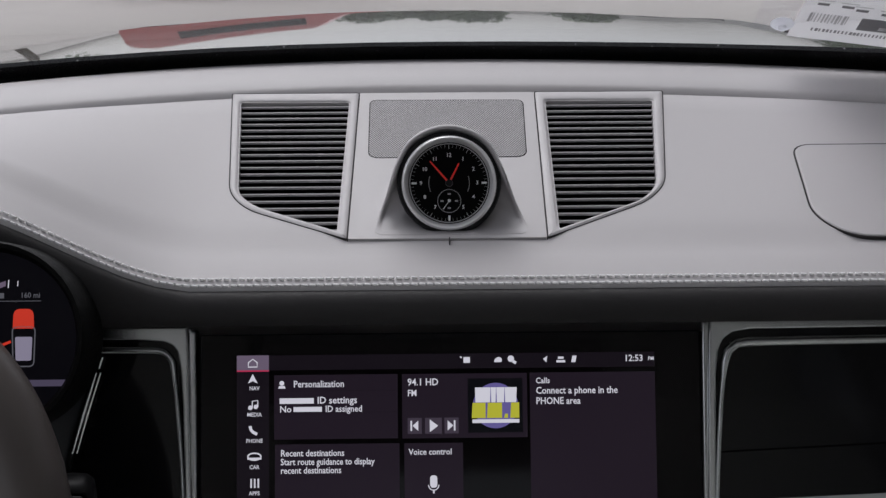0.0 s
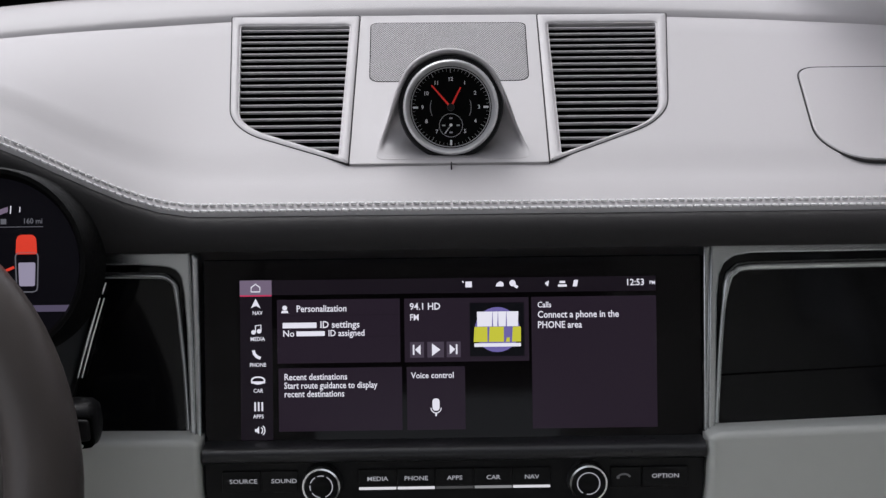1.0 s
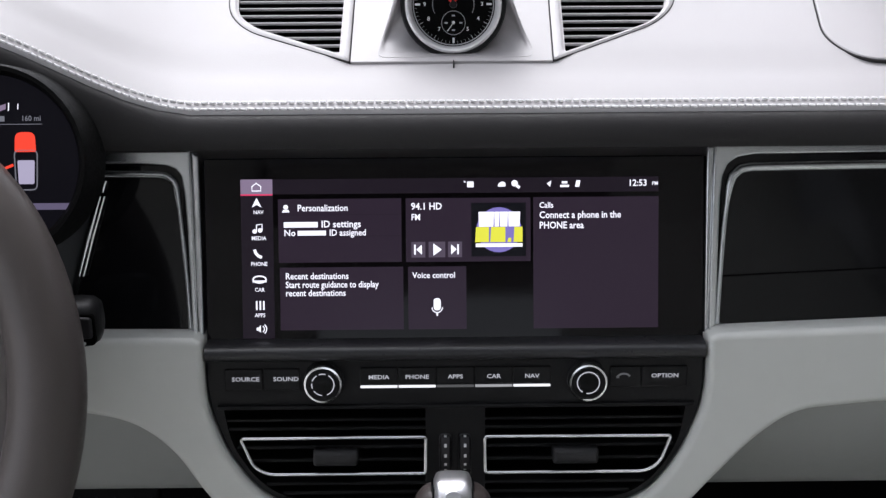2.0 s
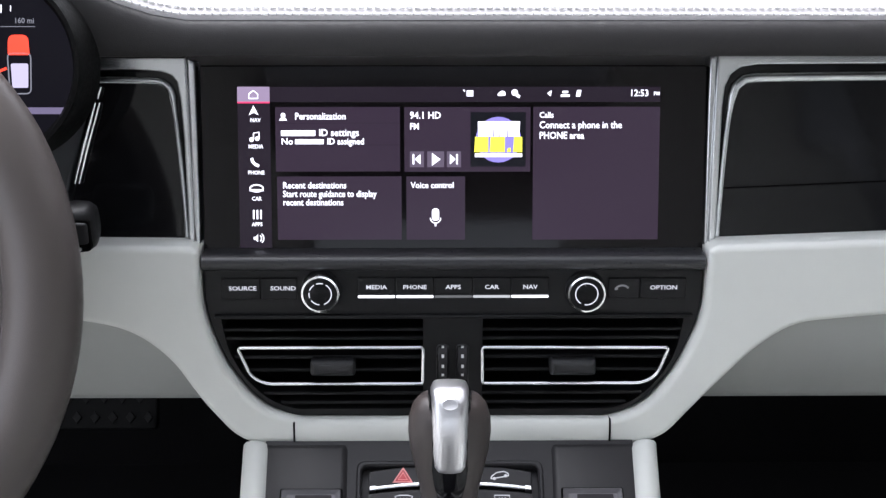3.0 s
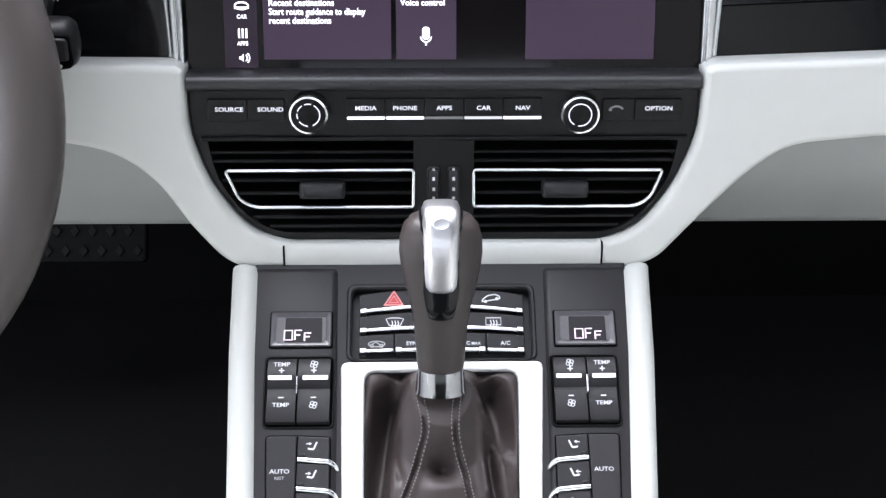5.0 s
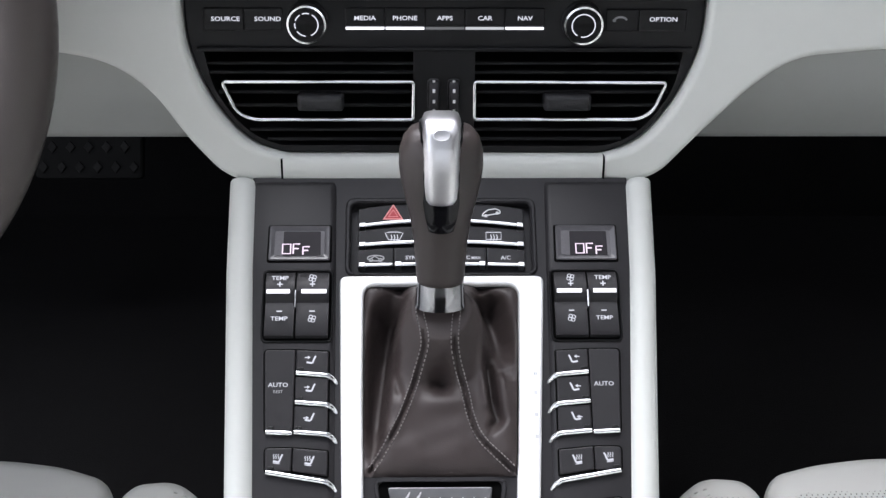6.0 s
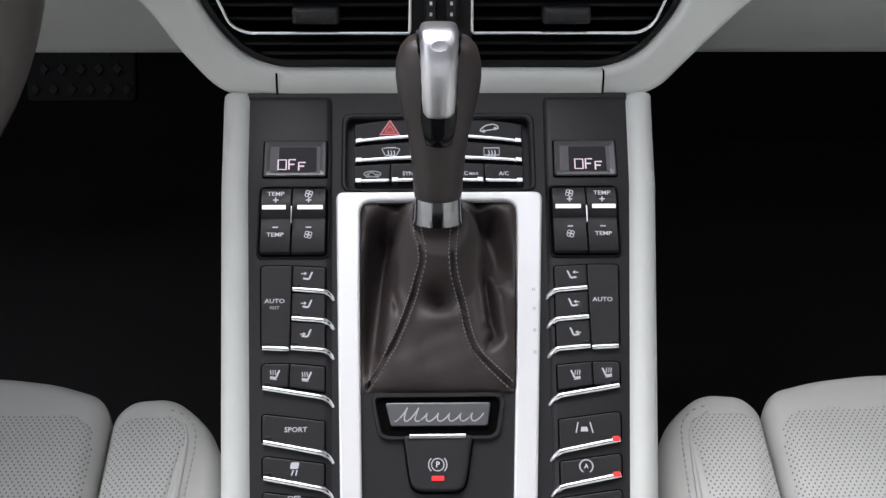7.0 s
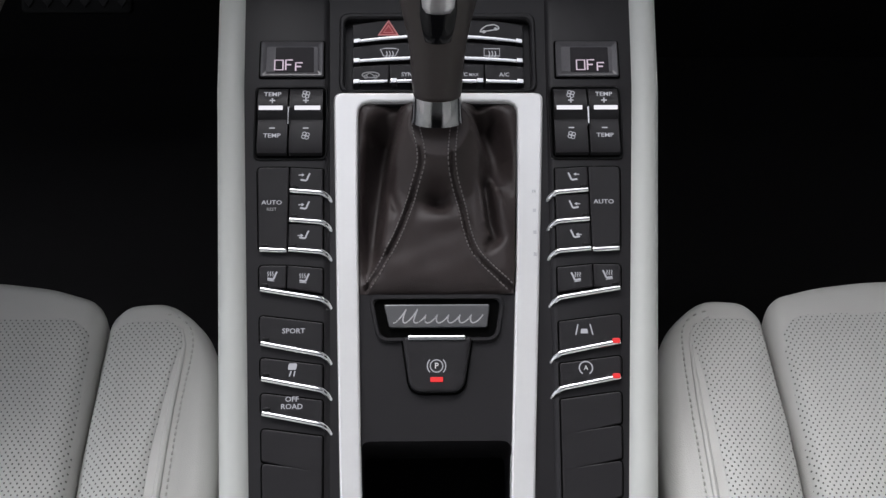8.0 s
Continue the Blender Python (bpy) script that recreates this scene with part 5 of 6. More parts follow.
    for uc, top in ((-0.0285, True), (0.0320, False)):
        bm = bmesh.new()
        if top:
            stroke(bm, [(uc - 0.0054, 0.0985), (uc - 0.0026, 0.0992), (uc + 0.0026, 0.0992), (uc + 0.0054, 0.0985), (uc + 0.0034, 0.0942), (uc - 0.0034, 0.0942)], 0.0006, W, closed=True)
        else:
            stroke(bm, [(uc - 0.0046, 0.0989), (uc + 0.0046, 0.0989), (uc + 0.0046, 0.0942), (uc - 0.0046, 0.0942)], 0.0006, W, closed=True)
        for d in (-0.0018, 0, 0.0018):
            stroke(bm, [(uc + d, 0.0974), (uc + d + 0.0005, 0.0956), (uc + d - 0.0003, 0.0930)], 0.0006, W)
        part("demist_icon", bm, M_BACKLIT, t)
    bm = stroke(bmesh.new(), arc(-0.0395, 0.0820, 0.0050, 0, 360, 18, 0.0018)[:-1], 0.0008, W, closed=True)
    stroke(bm, [(-0.0432, 0.0814), (-0.0400, 0.0832), (-0.0372, 0.0814)], 0.0007, W)
    for u in (-0.0424, -0.0366):
        stroke(bm, arc(u, 0.0808, 0.0010, 0, 360, 10)[:-1], 0.0007, W, closed=True)
    part("car_icon", bm, M_PRINTDIM, t)
    words("SYNC", 0.0036, -0.0170, 0.0822, W, M_BACKLIT, t)
    words("A/C", 0.0034, 0.0175, 0.0822, W, M_BACKLIT, t, "RIGHT")
    words("MAX", 0.0026, 0.0182, 0.0820, W, M_BACKLIT, t, "LEFT")
    words("A/C", 0.0036, 0.0390, 0.0820, W, M_BACKLIT, t)
    # badge and parking brake
    plate = rounded([(-0.0352, -0.0792), (0.0318, -0.0792), (0.0362, -0.0530), (-0.0402, -0.0530)], 0.006, 5)
    inner = rounded([(-0.0330, -0.0768), (0.0296, -0.0768), (0.0332, -0.0548), (-0.0374, -0.0548)], 0.005, 5)
    part("badge_surround", ring_plate(bmesh.new(), plate, inner, -0.004, 0.0026, 0.0020), M_DECK, t)
    # Flat plate whose near-black colour paints the shade of a recess.
    part("badge_recess", slab(bmesh.new(), inset(plate, 0.0012), -0.004, 0.0004, 0), M_DEEP_SHADE, t)
    part("badge", slab(bmesh.new(), rounded([(-0.0283, -0.0716), (0.0255, -0.0716), (0.0272, -0.0584), (-0.0313, -0.0584)], 0.0015, 3), 0.0, 0.0026, 0.0005), M_BADGE, t, "engraved steel name plate")
    # the engraved script is a plain slanted wave
    bm = bmesh.new()
    wave = []
    for k in range(121):
        g = k / 120
        high = 0.0078 if g < 0.24 else 0.0046
        h = 0.5 - 0.5 * math.cos(g * 2 * math.pi * 7.5)
        wave.append((-0.0262 + 0.0470 * g + 0.0040 * h * high / 0.0078 + 0.0010 * math.sin(g * 2 * math.pi * 7.5), -0.0690 + high * h))
    stroke(bm, wave, 0.0008, 0.0028)
    part("engraving", bm, M_GATE, t)
    brake = rounded([(-0.0170, -0.1078), (0.0118, -0.1078), (0.0168, -0.0770), (-0.0212, -0.0770)], [0.007, 0.007, 0.002, 0.002], 5)
    p = part("parking_brake", slab(bmesh.new(), brake, -0.002, 0.0042, 0.0016, 3), M_KEY, t, "black parking brake switch")
    part("brake_joint", ring_plate(bmesh.new(), inset(brake, -0.0009), inset(brake, -0.0001), -0.002, 0.0016, 0.0001), M_DEEP_SHADE, p)
    part("chrome_edge", box(-0.0182, -0.0792, 0.0134, -0.0766, 0.0, 0.0052, 0.0008, 0.0007), M_CHROME, p)
    bm = stroke(bmesh.new(), arc(-0.0027, -0.0935, 0.0034, 0, 360, 24)[:-1], 0.0006, 0.0046, closed=True)
    stroke(bm, arc(-0.0027, -0.0935, 0.0050, -45, 45, 8), 0.0006, 0.0046)
    stroke(bm, arc(-0.0027, -0.0935, 0.0050, 135, 225, 8), 0.0006, 0.0046)
    part("brake_icon", bm, M_BACKLIT, p)
    words("P", 0.0044, -0.0027, -0.0935, 0.0046, M_PRINT, p)
    part("brake_lamp", box(-0.0061, -0.1022, 0.0007, -0.0996, 0.003, 0.0048, 0.0003, 0.0002), M_REDLAMP, p, "lit red lamp")


def seat_icon(t, uc, vc, w, flip=1, waves=False, aim=0):
    """A small seat in profile, with heat waves over the cushion or an arrow of air towards it."""
    bm = stroke(bmesh.new(), [(uc - flip * 0.0024, vc - 0.0016), (uc + flip * 0.0004, vc - 0.0021), (uc + flip * 0.0012, vc - 0.0017)], 0.0011, w)
    stroke(bm, [(uc + flip * 0.0011, vc - 0.0018), (uc + flip * 0.0019, vc + 0.0004), (uc + flip * 0.0028, vc + 0.0023)], 0.0010, w)
    if waves:
        stroke(bm, [(uc - flip * 0.0024, vc - 0.0026), (uc + flip * 0.0014, vc - 0.0031)], 0.0005, w)
        for d in (-0.0022, -0.0009, 0.0004):
            stroke(bm, [(uc + flip * (d + 0.0002), vc + 0.0024), (uc + flip * (d - 0.0002), vc + 0.0014), (uc + flip * (d + 0.0004), vc + 0.0006), (uc + flip * d, vc - 0.0004)], 0.0005, w)
    else:
        a, b = ((-0.0036, 0.0012), (-0.0034, 0.0002), (-0.0034, -0.0006))[aim]
        stroke(bm, [(uc + flip * a, vc + b), (uc + flip * (a + 0.0022), vc + b + 0.0002)], 0.0006, w)
        flat(bm, [(uc + flip * (a + 0.0018), vc + b + 0.0012), (uc + flip * (a + 0.0034), vc + b + 0.0002), (uc + flip * (a + 0.0018), vc + b - 0.0010)][::flip], w)
    part("seat_icon", bm, M_BACKLIT, t)


def lcd_letter(parent, letter, u, v, wide, high, w):
    """One squared letter of a segment display."""
    a, b, lo, hi = u - wide / 2, u + wide / 2, v - high / 2, v + high / 2
    bm = bmesh.new()
    if letter == "O":
        stroke(bm, [(a, lo), (b, lo), (b, hi), (a, hi)], 0.0009, w, closed=True)
    else:
        stroke(bm, [(a, lo - 0.0004), (a, hi), (b, hi)], 0.0009, w)
        stroke(bm, [(a, v), (b - 0.0008, v)], 0.0009, w)
    part("letter", bm, M_DIGIT, parent)


def switches(t, s):
    W0 = 0.0022
    # small climate display
    cx = -0.0852 if s < 0 else 0.0874
    q = [Vector((cx + a, v)) for a, v in ((-0.0184, 0.0790), (0.0184, 0.0790), (0.0182, 0.1016), (-0.0182, 0.1016))]
    d = part("display", slab(bmesh.new(), rounded(inset(q, -0.0010), 0.0016, 3), W0 - 0.002, W0 + 0.0005, 0.0004), M_DEEP_SHADE, t, "small climate display reading OFF")
    rings = [(q, 0.0004), (q, 0.0016), (inset(q, 0.0006), 0.0021), (inset(q, 0.0012), 0.0020), (inset(q, 0.0036), 0.0011)]
    part("display_rim", loft(bmesh.new(), [[(*p, W0 + w) for p in rounded(ring, 0.0012, 3)] for ring, w in rings], cap=False), M_RIMGLASS, d, "smoked glass rim")
    part("display_glass", slab(bmesh.new(), rounded(inset(q, 0.0030), 0.0008, 2), W0, W0 + 0.0012, 0.0001), M_LCDBACK, d)
    part("display_window", slab(bmesh.new(), rounded([(cx - 0.0098, 0.0816), (cx + 0.0128, 0.0816), (cx + 0.0126, 0.0978), (cx - 0.0096, 0.0978)], 0.0006, 2), W0, W0 + 0.0015, 0.0001), M_LCD, d)
    c = -0.0896 if s < 0 else 0.0868
    lcd_letter(d, "O", c - 0.0032, 0.0862, 0.0048, 0.0062, W0 + 0.0018)
    lcd_letter(d, "F", c + 0.0028, 0.0864, 0.0040, 0.0060, W0 + 0.0018)
    lcd_letter(d, "F", c + 0.0086, 0.0852, 0.0040, 0.0048, W0 + 0.0018)
    # temperature and fan rockers
    a, b, m = 0.0655, 0.1048, 0.0862
    part("rocker_well", box(*sorted_box(s * a, 0.0285, s * b, 0.0715), W0 - 0.003, W0 + 0.0006, 0.0030, 0.0006), M_DEEP_SHADE, t)
    rim = [Vector(p) for p in ((min(s * a, s * b), 0.0285), (max(s * a, s * b), 0.0285), (max(s * a, s * b), 0.0715), (min(s * a, s * b), 0.0715))]
    part("rocker_rim", ring_plate(bmesh.new(), rounded(inset(rim, -0.0016), 0.0042, 4), rounded(rim, 0.0030, 4), W0 - 0.002, W0 + 0.0010, 0.0007), M_GLOSSY_BLACK, t)
    for u0, u1, kind in ((a + 0.0012, m - 0.0006, "fan"), (m + 0.0006, b - 0.0010, "temp")):
        prof = [(0.0297, W0 + 0.0004), (0.0304, W0 + 0.0034), (0.0330, W0 + 0.0042), (0.0480, W0 + 0.0024), (0.0515, W0 + 0.0020), (0.0552, W0 + 0.0060), (0.0585, W0 + 0.0066), (0.0680, W0 + 0.0040), (0.0703, W0 + 0.0026), (0.0706, W0 + 0.0004)]
        bm = loft(bmesh.new(), [[(s * u, v, w) for v, w in prof] for u in (u0, u0 + 0.0003, u1 - 0.0003, u1)])
        k = part("rocker", bm, M_KEY, t, "black rocker switch", 40)
        lo, hi = sorted((s * (u0 + 0.0012), s * (u1 - 0.0030))) if kind == "fan" else sorted((s * (u0 + 0.0026), s * (u1 - 0.0008)))
        part("white_bar", loft(bmesh.new(), [[(u, v, w) for v, w in ((0.0558, W0 + 0.0060), (0.0560, W0 + 0.0070), (0.0578, W0 + 0.0074), (0.0584, W0 + 0.0064))] for u in (lo, hi)]), M_BARLIGHT, k, "bright white bar")
        uc = s * (u0 + u1) / 2
        for sign_v, word_v, wz in ((0.0612, 0.0650, W0 + 0.0072), (0.0452, 0.0405, W0 + 0.0046)):
            bm = stroke(bmesh.new(), [(uc - 0.0016, sign_v), (uc + 0.0016, sign_v)], 0.0008, wz)
            if sign_v > 0.05:
                stroke(bm, [(uc, sign_v - 0.0016), (uc, sign_v + 0.0016)], 0.0008, wz)
            part("sign", bm, M_BACKLIT, k)
            if kind == "temp":
                words("TEMP", 0.0036, uc, word_v, wz, M_BACKLIT, k, stretch=1.15)
            else:
                bm = bmesh.new()
                for g in range(4):
                    q = radians(90 * g + 30)
                    stroke(bm, arc(uc + 0.0013 * math.cos(q), word_v + 0.0013 * math.sin(q), 0.0011, 0, 360, 8)[:-1], 0.0005, wz, closed=True)
                part("fan_icon", bm, M_BACKLIT, k)
    part("chrome_divider", box(*sorted_box(s * (m - 0.0006), 0.0470, s * (m + 0.0006), 0.0580), W0, W0 + 0.0064, 0.0003, 0.0005), M_CHROME, t)

    # flat keys: outer edge and inner edge follow the taper of the bank
    def key(va, vb, ua=None, ub=None, slant=0.0, name="key"):
        """va top, vb foot; ua outer and ub inner edge."""
        f = lambda u, v, side: u if u is not None else (outer_u(v) if side else inner_u(v) + 0.0056)
        pts = [(s * f(ua, va, 1), va), (s * f(ua, vb, 1), vb), (s * f(ub, vb, 0), vb - slant), (s * f(ub, va, 0), va - slant * 0.6)]
        pts = rounded(pts, [0.0026 if ua is None else 0.0005, 0.0012 if ua is None else 0.0005, 0.0005, 0.0008], 3)
        k = part(name, slab(bmesh.new(), pts, W0 - 0.002, W0 + 0.0014, 0.0006), M_KEY, t)
        part("key_gap", slab(bmesh.new(), inset(pts, -0.0008), W0 - 0.002, W0 + 0.00035, 0), M_DEEP_SHADE, k)
        return k

    def foot(k, v, u_out, u_in, drop, lamp=None):
        """The bright lower edge of a key, which dips and bends down over the rolled edge towards the frame."""
        o, i = outer_u(v) - 0.0006 if u_out is None else u_out, inner_u(v) + 0.0006 if u_in is None else u_in
        pts = []
        for q in range(15):
            g = q / 14
            u = o + (i - o) * g
            over = 0.0 if u_in is not None else min(1.0, max(0.0, (i + 0.0062 - u) / 0.0062))
            pts.append((s * u, v - drop * (o - u) / max(1e-6, o - i) - 0.0036 * over ** 1.5, W0 + 0.0016 - 0.0050 * over ** 2))
        part("chrome_edge", tube(bmesh.new(), pts, [0.0016] + [0.00172] * 13 + [0.0013], 8, flatten=0.8), M_CHROME, k, "bright chrome lower edge", 60)
        part("pilot_lamp", box(*sorted_box(s * (o - 0.0002), v + (-0.0013 if lamp else 0.0009), s * (o - 0.0044), v + (0.0016 if lamp else 0.0032)), W0, W0 + (0.0034 if lamp else 0.0021), 0.0010, 0.0006), lamp or M_GLOSSY_BLACK, k)

    W = W0 + 0.0017
    mid = 0.0850
    k = key(0.0225, -0.0262, None, mid + 0.0003, 0, "auto_key")
    foot(k, -0.0266, None, mid + 0.0004, 0.0008)
    uc = s * 0.0945 if s < 0 else 0.0930
    words("AUTO", 0.0036, uc, 0.0010, W, M_BACKLIT, k, stretch=1.15)
    if s < 0:
        words("REST", 0.0026, uc, -0.0030, W, M_PRINTDIM, k)
    for aim, (va, vb) in enumerate(((0.0225, 0.0090), (0.0062, -0.0085), (-0.0112, -0.0260))):
        k = key(va, vb, mid - 0.0003, None, 0.0018)
        foot(k, vb - 0.0006, mid - 0.0006, None, 0.0020)
        seat_icon(k, s * 0.0762, (va + vb) / 2 + 0.0006, W, -s if s > 0 else 1, aim=aim)
    for ua, ub, uc in ((None, mid + 0.0003, 0.0932), (mid - 0.0003, None, 0.0755)):
        k = key(-0.0358, -0.0490, ua, ub, 0.0 if ua is None else 0.003)
        if ua is None:
            foot(k, -0.0496, None, None, 0.0066)
        seat_icon(k, s * uc, -0.0418 - (0 if ua is None else 0.0012), W, -s if s > 0 else 1, True)
    rows = (("SPORT", -0.0645, -0.0796), ("psm", -0.0880, -0.0992), ("OFF\nROAD", -0.1075, -0.1180)) if s < 0 else (("lane", -0.0645, -0.0796), ("stop", -0.0880, -0.0992))
    for word, va, vb in rows:
        k = key(va, vb, None, None, 0.0072)
        foot(k, vb - 0.0006, None, None, 0.0074, M_REDLAMP if s > 0 else None)
        vc = (va + vb) / 2 - 0.0014
        if word in ("SPORT", "OFF\nROAD"):
            words(word, 0.0040, s * 0.0805, vc + (0.0010 if "\n" in word else 0), W, M_BACKLIT, k, stretch=1.05)
        elif word == "lane":
            bm = stroke(bmesh.new(), [(0.0738, vc - 0.0030), (0.0752, vc + 0.0030)], 0.0007, W)
            stroke(bm, [(0.0832, vc - 0.0030), (0.0818, vc + 0.0030)], 0.0007, W)
            flat(bm, [(0.0764, vc - 0.0022), (0.0806, vc - 0.0022), (0.0802, vc + 0.0004), (0.0768, vc + 0.0004)], W)
            part("lane_icon", bm, M_BACKLIT, k)
        elif word == "stop":
            bm = stroke(bmesh.new(), arc(0.0785, vc, 0.0036, -60, 240, 20), 0.0007, W)
            part("stop_icon", bm, M_BACKLIT, k)
            words("A", 0.0036, 0.0785, vc, W, M_PRINT, k)
        else:
            bm = flat(bmesh.new(), rounded([(-0.0832, vc), (-0.0786, vc), (-0.0780, vc + 0.0036), (-0.0826, vc + 0.0036)], 0.0008, 2), W)
            stroke(bm, [(-0.0822, vc - 0.0036), (-0.0812, vc - 0.0006)], 0.0008, W)
            stroke(bm, [(-0.0798, vc - 0.0036), (-0.0792, vc - 0.0006)], 0.0008, W)
            part("skid_icon", bm, M_BACKLIT, k)
    # blank key below
    for va, vb in (((-0.1268, -0.1440), (-0.1452, -0.1640), (-0.1652, -0.42)) if s < 0 else ((-0.1078, -0.1250), (-0.1262, -0.1440), (-0.1452, -0.1640), (-0.1652, -0.42))):
        key(va, vb, None, None, 0.0072, "blank_key")


def sorted_box(u0, v0, u1, v1):
    return min(u0, u1), v0, max(u0, u1), v1


M_GATE = mat("faint_engraving", (0.74, 0.74, 0.75), 0.32, 0.9, var=0.03)
M_REDPRINT = mat("red_print", (0.85, 0.30, 0.30), 0.5, var=0.04)
M_REDDEEP = mat("deep_red_print", (0.55, 0.06, 0.07), 0.5, var=0.06)
M_FLANK = mat("dark_flank_carpet", (0.024, 0.023, 0.024), 0.95, bump=0.9, bscale=700, var=0.5, scale=40, spec=0.1)
M_BADGE = mat("steel_plate", (0.17, 0.172, 0.176), 0.38, 1.0, var=0.05, scale=80)
M_LCD = mat("lcd_glass", (0.012, 0.009, 0.011), 0.15, var=0.1, spec=0.25)
M_LCDBACK = mat("smoked_display_back", (0.105, 0.100, 0.106), 0.18, var=0.35, scale=140, rvar=0.04, spec=0.4)
M_DIGIT = glow("lcd_digits", (0.95, 0.76, 0.88), 0.40)
M_RIMGLASS = mat("smoked_display_rim", (0.085, 0.082, 0.088), 0.16, var=0.3, scale=120, rvar=0.04)
M_REDLAMP = glow("red_pilot", (0.95, 0.05, 0.05), 0.5)
console()

# ---- gear lever ----
LEVER = CON @ Matrix(((1, 0, 0, -0.0015), (0, 0.667, -0.745, 0.02), (0, 0.745, 0.667, 0.0), (0, 0, 0, 1)))


def line_gap(u, v, line):
    """Distance from a point to a bent line, and how far along it the nearest place lies."""
    best = (9.0, 0.0)
    p = Vector((u, v))
    for i, (a, b) in enumerate(zip(line, line[1:])):
        a, b = Vector(a), Vector(b)
        d = b - a
        g = min(1.0, max(0.0, (p - a).dot(d) / d.length_squared))
        gap = (a + d * g - p).length
        if gap < best[0]:
            best = (gap, i + g)
            turn = d.x * (p.y - a.y) - d.y * (p.x - a.x)
    return best[0], best[1], turn


VALLEYS = (([(-0.0240, 0.0570), (-0.0300, 0.0420), (-0.0338, 0.0230), (-0.0358, 0.0020), (-0.0378, -0.0220), (-0.0392, -0.0390)], 0.0360, 0.0058),
           ([(0.0225, 0.0570), (0.0275, 0.0440), (0.0318, 0.0280), (0.0345, 0.0110)], 0.0300, 0.0056),
           ([(0.0248, 0.0220), (0.0262, 0.0080), (0.0284, -0.0100), (0.0312, -0.0195), (0.0272, -0.0255)], 0.0140, 0.0024),
           ([(-0.0262, 0.0220), (-0.0280, 0.0110), (-0.0262, 0.0010), (-0.0235, -0.0060)], 0.0060, 0.0020))
RIDGES = (([(-0.0235, 0.0440), (-0.0255, 0.0260), (-0.0292, 0.0160), (-0.0296, 0.0014), (-0.0322, -0.0260)], 0.0040, 0.0030),
          ([(0.0200, 0.0440), (0.0225, 0.0260), (0.0236, 0.0080), (0.0250, -0.0120)], 0.0040, 0.0030))
SEAM_LINES = ([(-0.0134, 0.0440), (-0.0132, 0.0360), (-0.0110, 0.0272), (-0.0099, 0.0184), (-0.0138, 0.0090), (-0.0197, -0.0102), (-0.0267, -0.0262), (-0.0346, -0.0391), (-0.0412, -0.0490)],
              [(0.0090, 0.0440), (0.0078, 0.0360), (0.0063, 0.0205), (0.0076, 0.0120), (0.0122, -0.0010), (0.0148, -0.0174), (0.0194, -0.0306), (0.0287, -0.0403), (0.0395, -0.0495)])


def boot_height(u, v):
    """Height of the leather over the console: a loose skirt rising to the collar, with deep folds at the sides."""
    ex, ey = abs(u) / 0.0460, abs(v - 0.0055) / 0.0575
    w = 0.0004 + 0.0072 * (1 - min(1, ex) ** 8) * (1 - min(1, ey) ** 10)
    d = math.hypot(u + 0.0008, (v - 0.0415) * (0.80 if v < 0.0415 else 1.3))
    rise = max(0.0, 1 - max(0.0, d - 0.0125) / 0.0230)
    w += 0.0255 * rise ** 1.35
    w -= 0.0125 * math.exp(-((u + 0.0005) / 0.0070) ** 2 - ((v - 0.0035) / 0.0058) ** 2)
    w += 0.0025 * math.exp(-(u / 0.014) ** 2 - ((v + 0.0110) / 0.0060) ** 2)
    for line, deep, wide in VALLEYS:
        gap, along, turn = line_gap(u, v, line)
        if turn * line[0][0] > 0:
            wide *= 1.6
        run = along / (len(line) - 1)
        w -= deep * math.exp(-(gap / wide) ** 2) * (1 - 0.8 * run ** 2) * min(1.0, 0.25 + run / 0.22) * min(1.0, (1.04 - ex) / 0.16)
    for line, high, wide in RIDGES:
        w += high * math.exp(-(line_gap(u, v, line)[0] / wide) ** 2)
    w += 0.0006 * math.sin(160 * u + 110 * v) * math.sin(90 * v - 70 * u + 1) + 0.0002 * math.sin(330 * u - 210 * v) * math.sin(260 * v + 140 * u)
    for line in SEAM_LINES:
        gap, along, turn = line_gap(u, v, line)
        w += 0.0012 * math.exp(-(gap / 0.0036) ** 2) - 0.0034 * math.exp(-(gap / 0.0012) ** 2)
    return min(w, 0.0262)


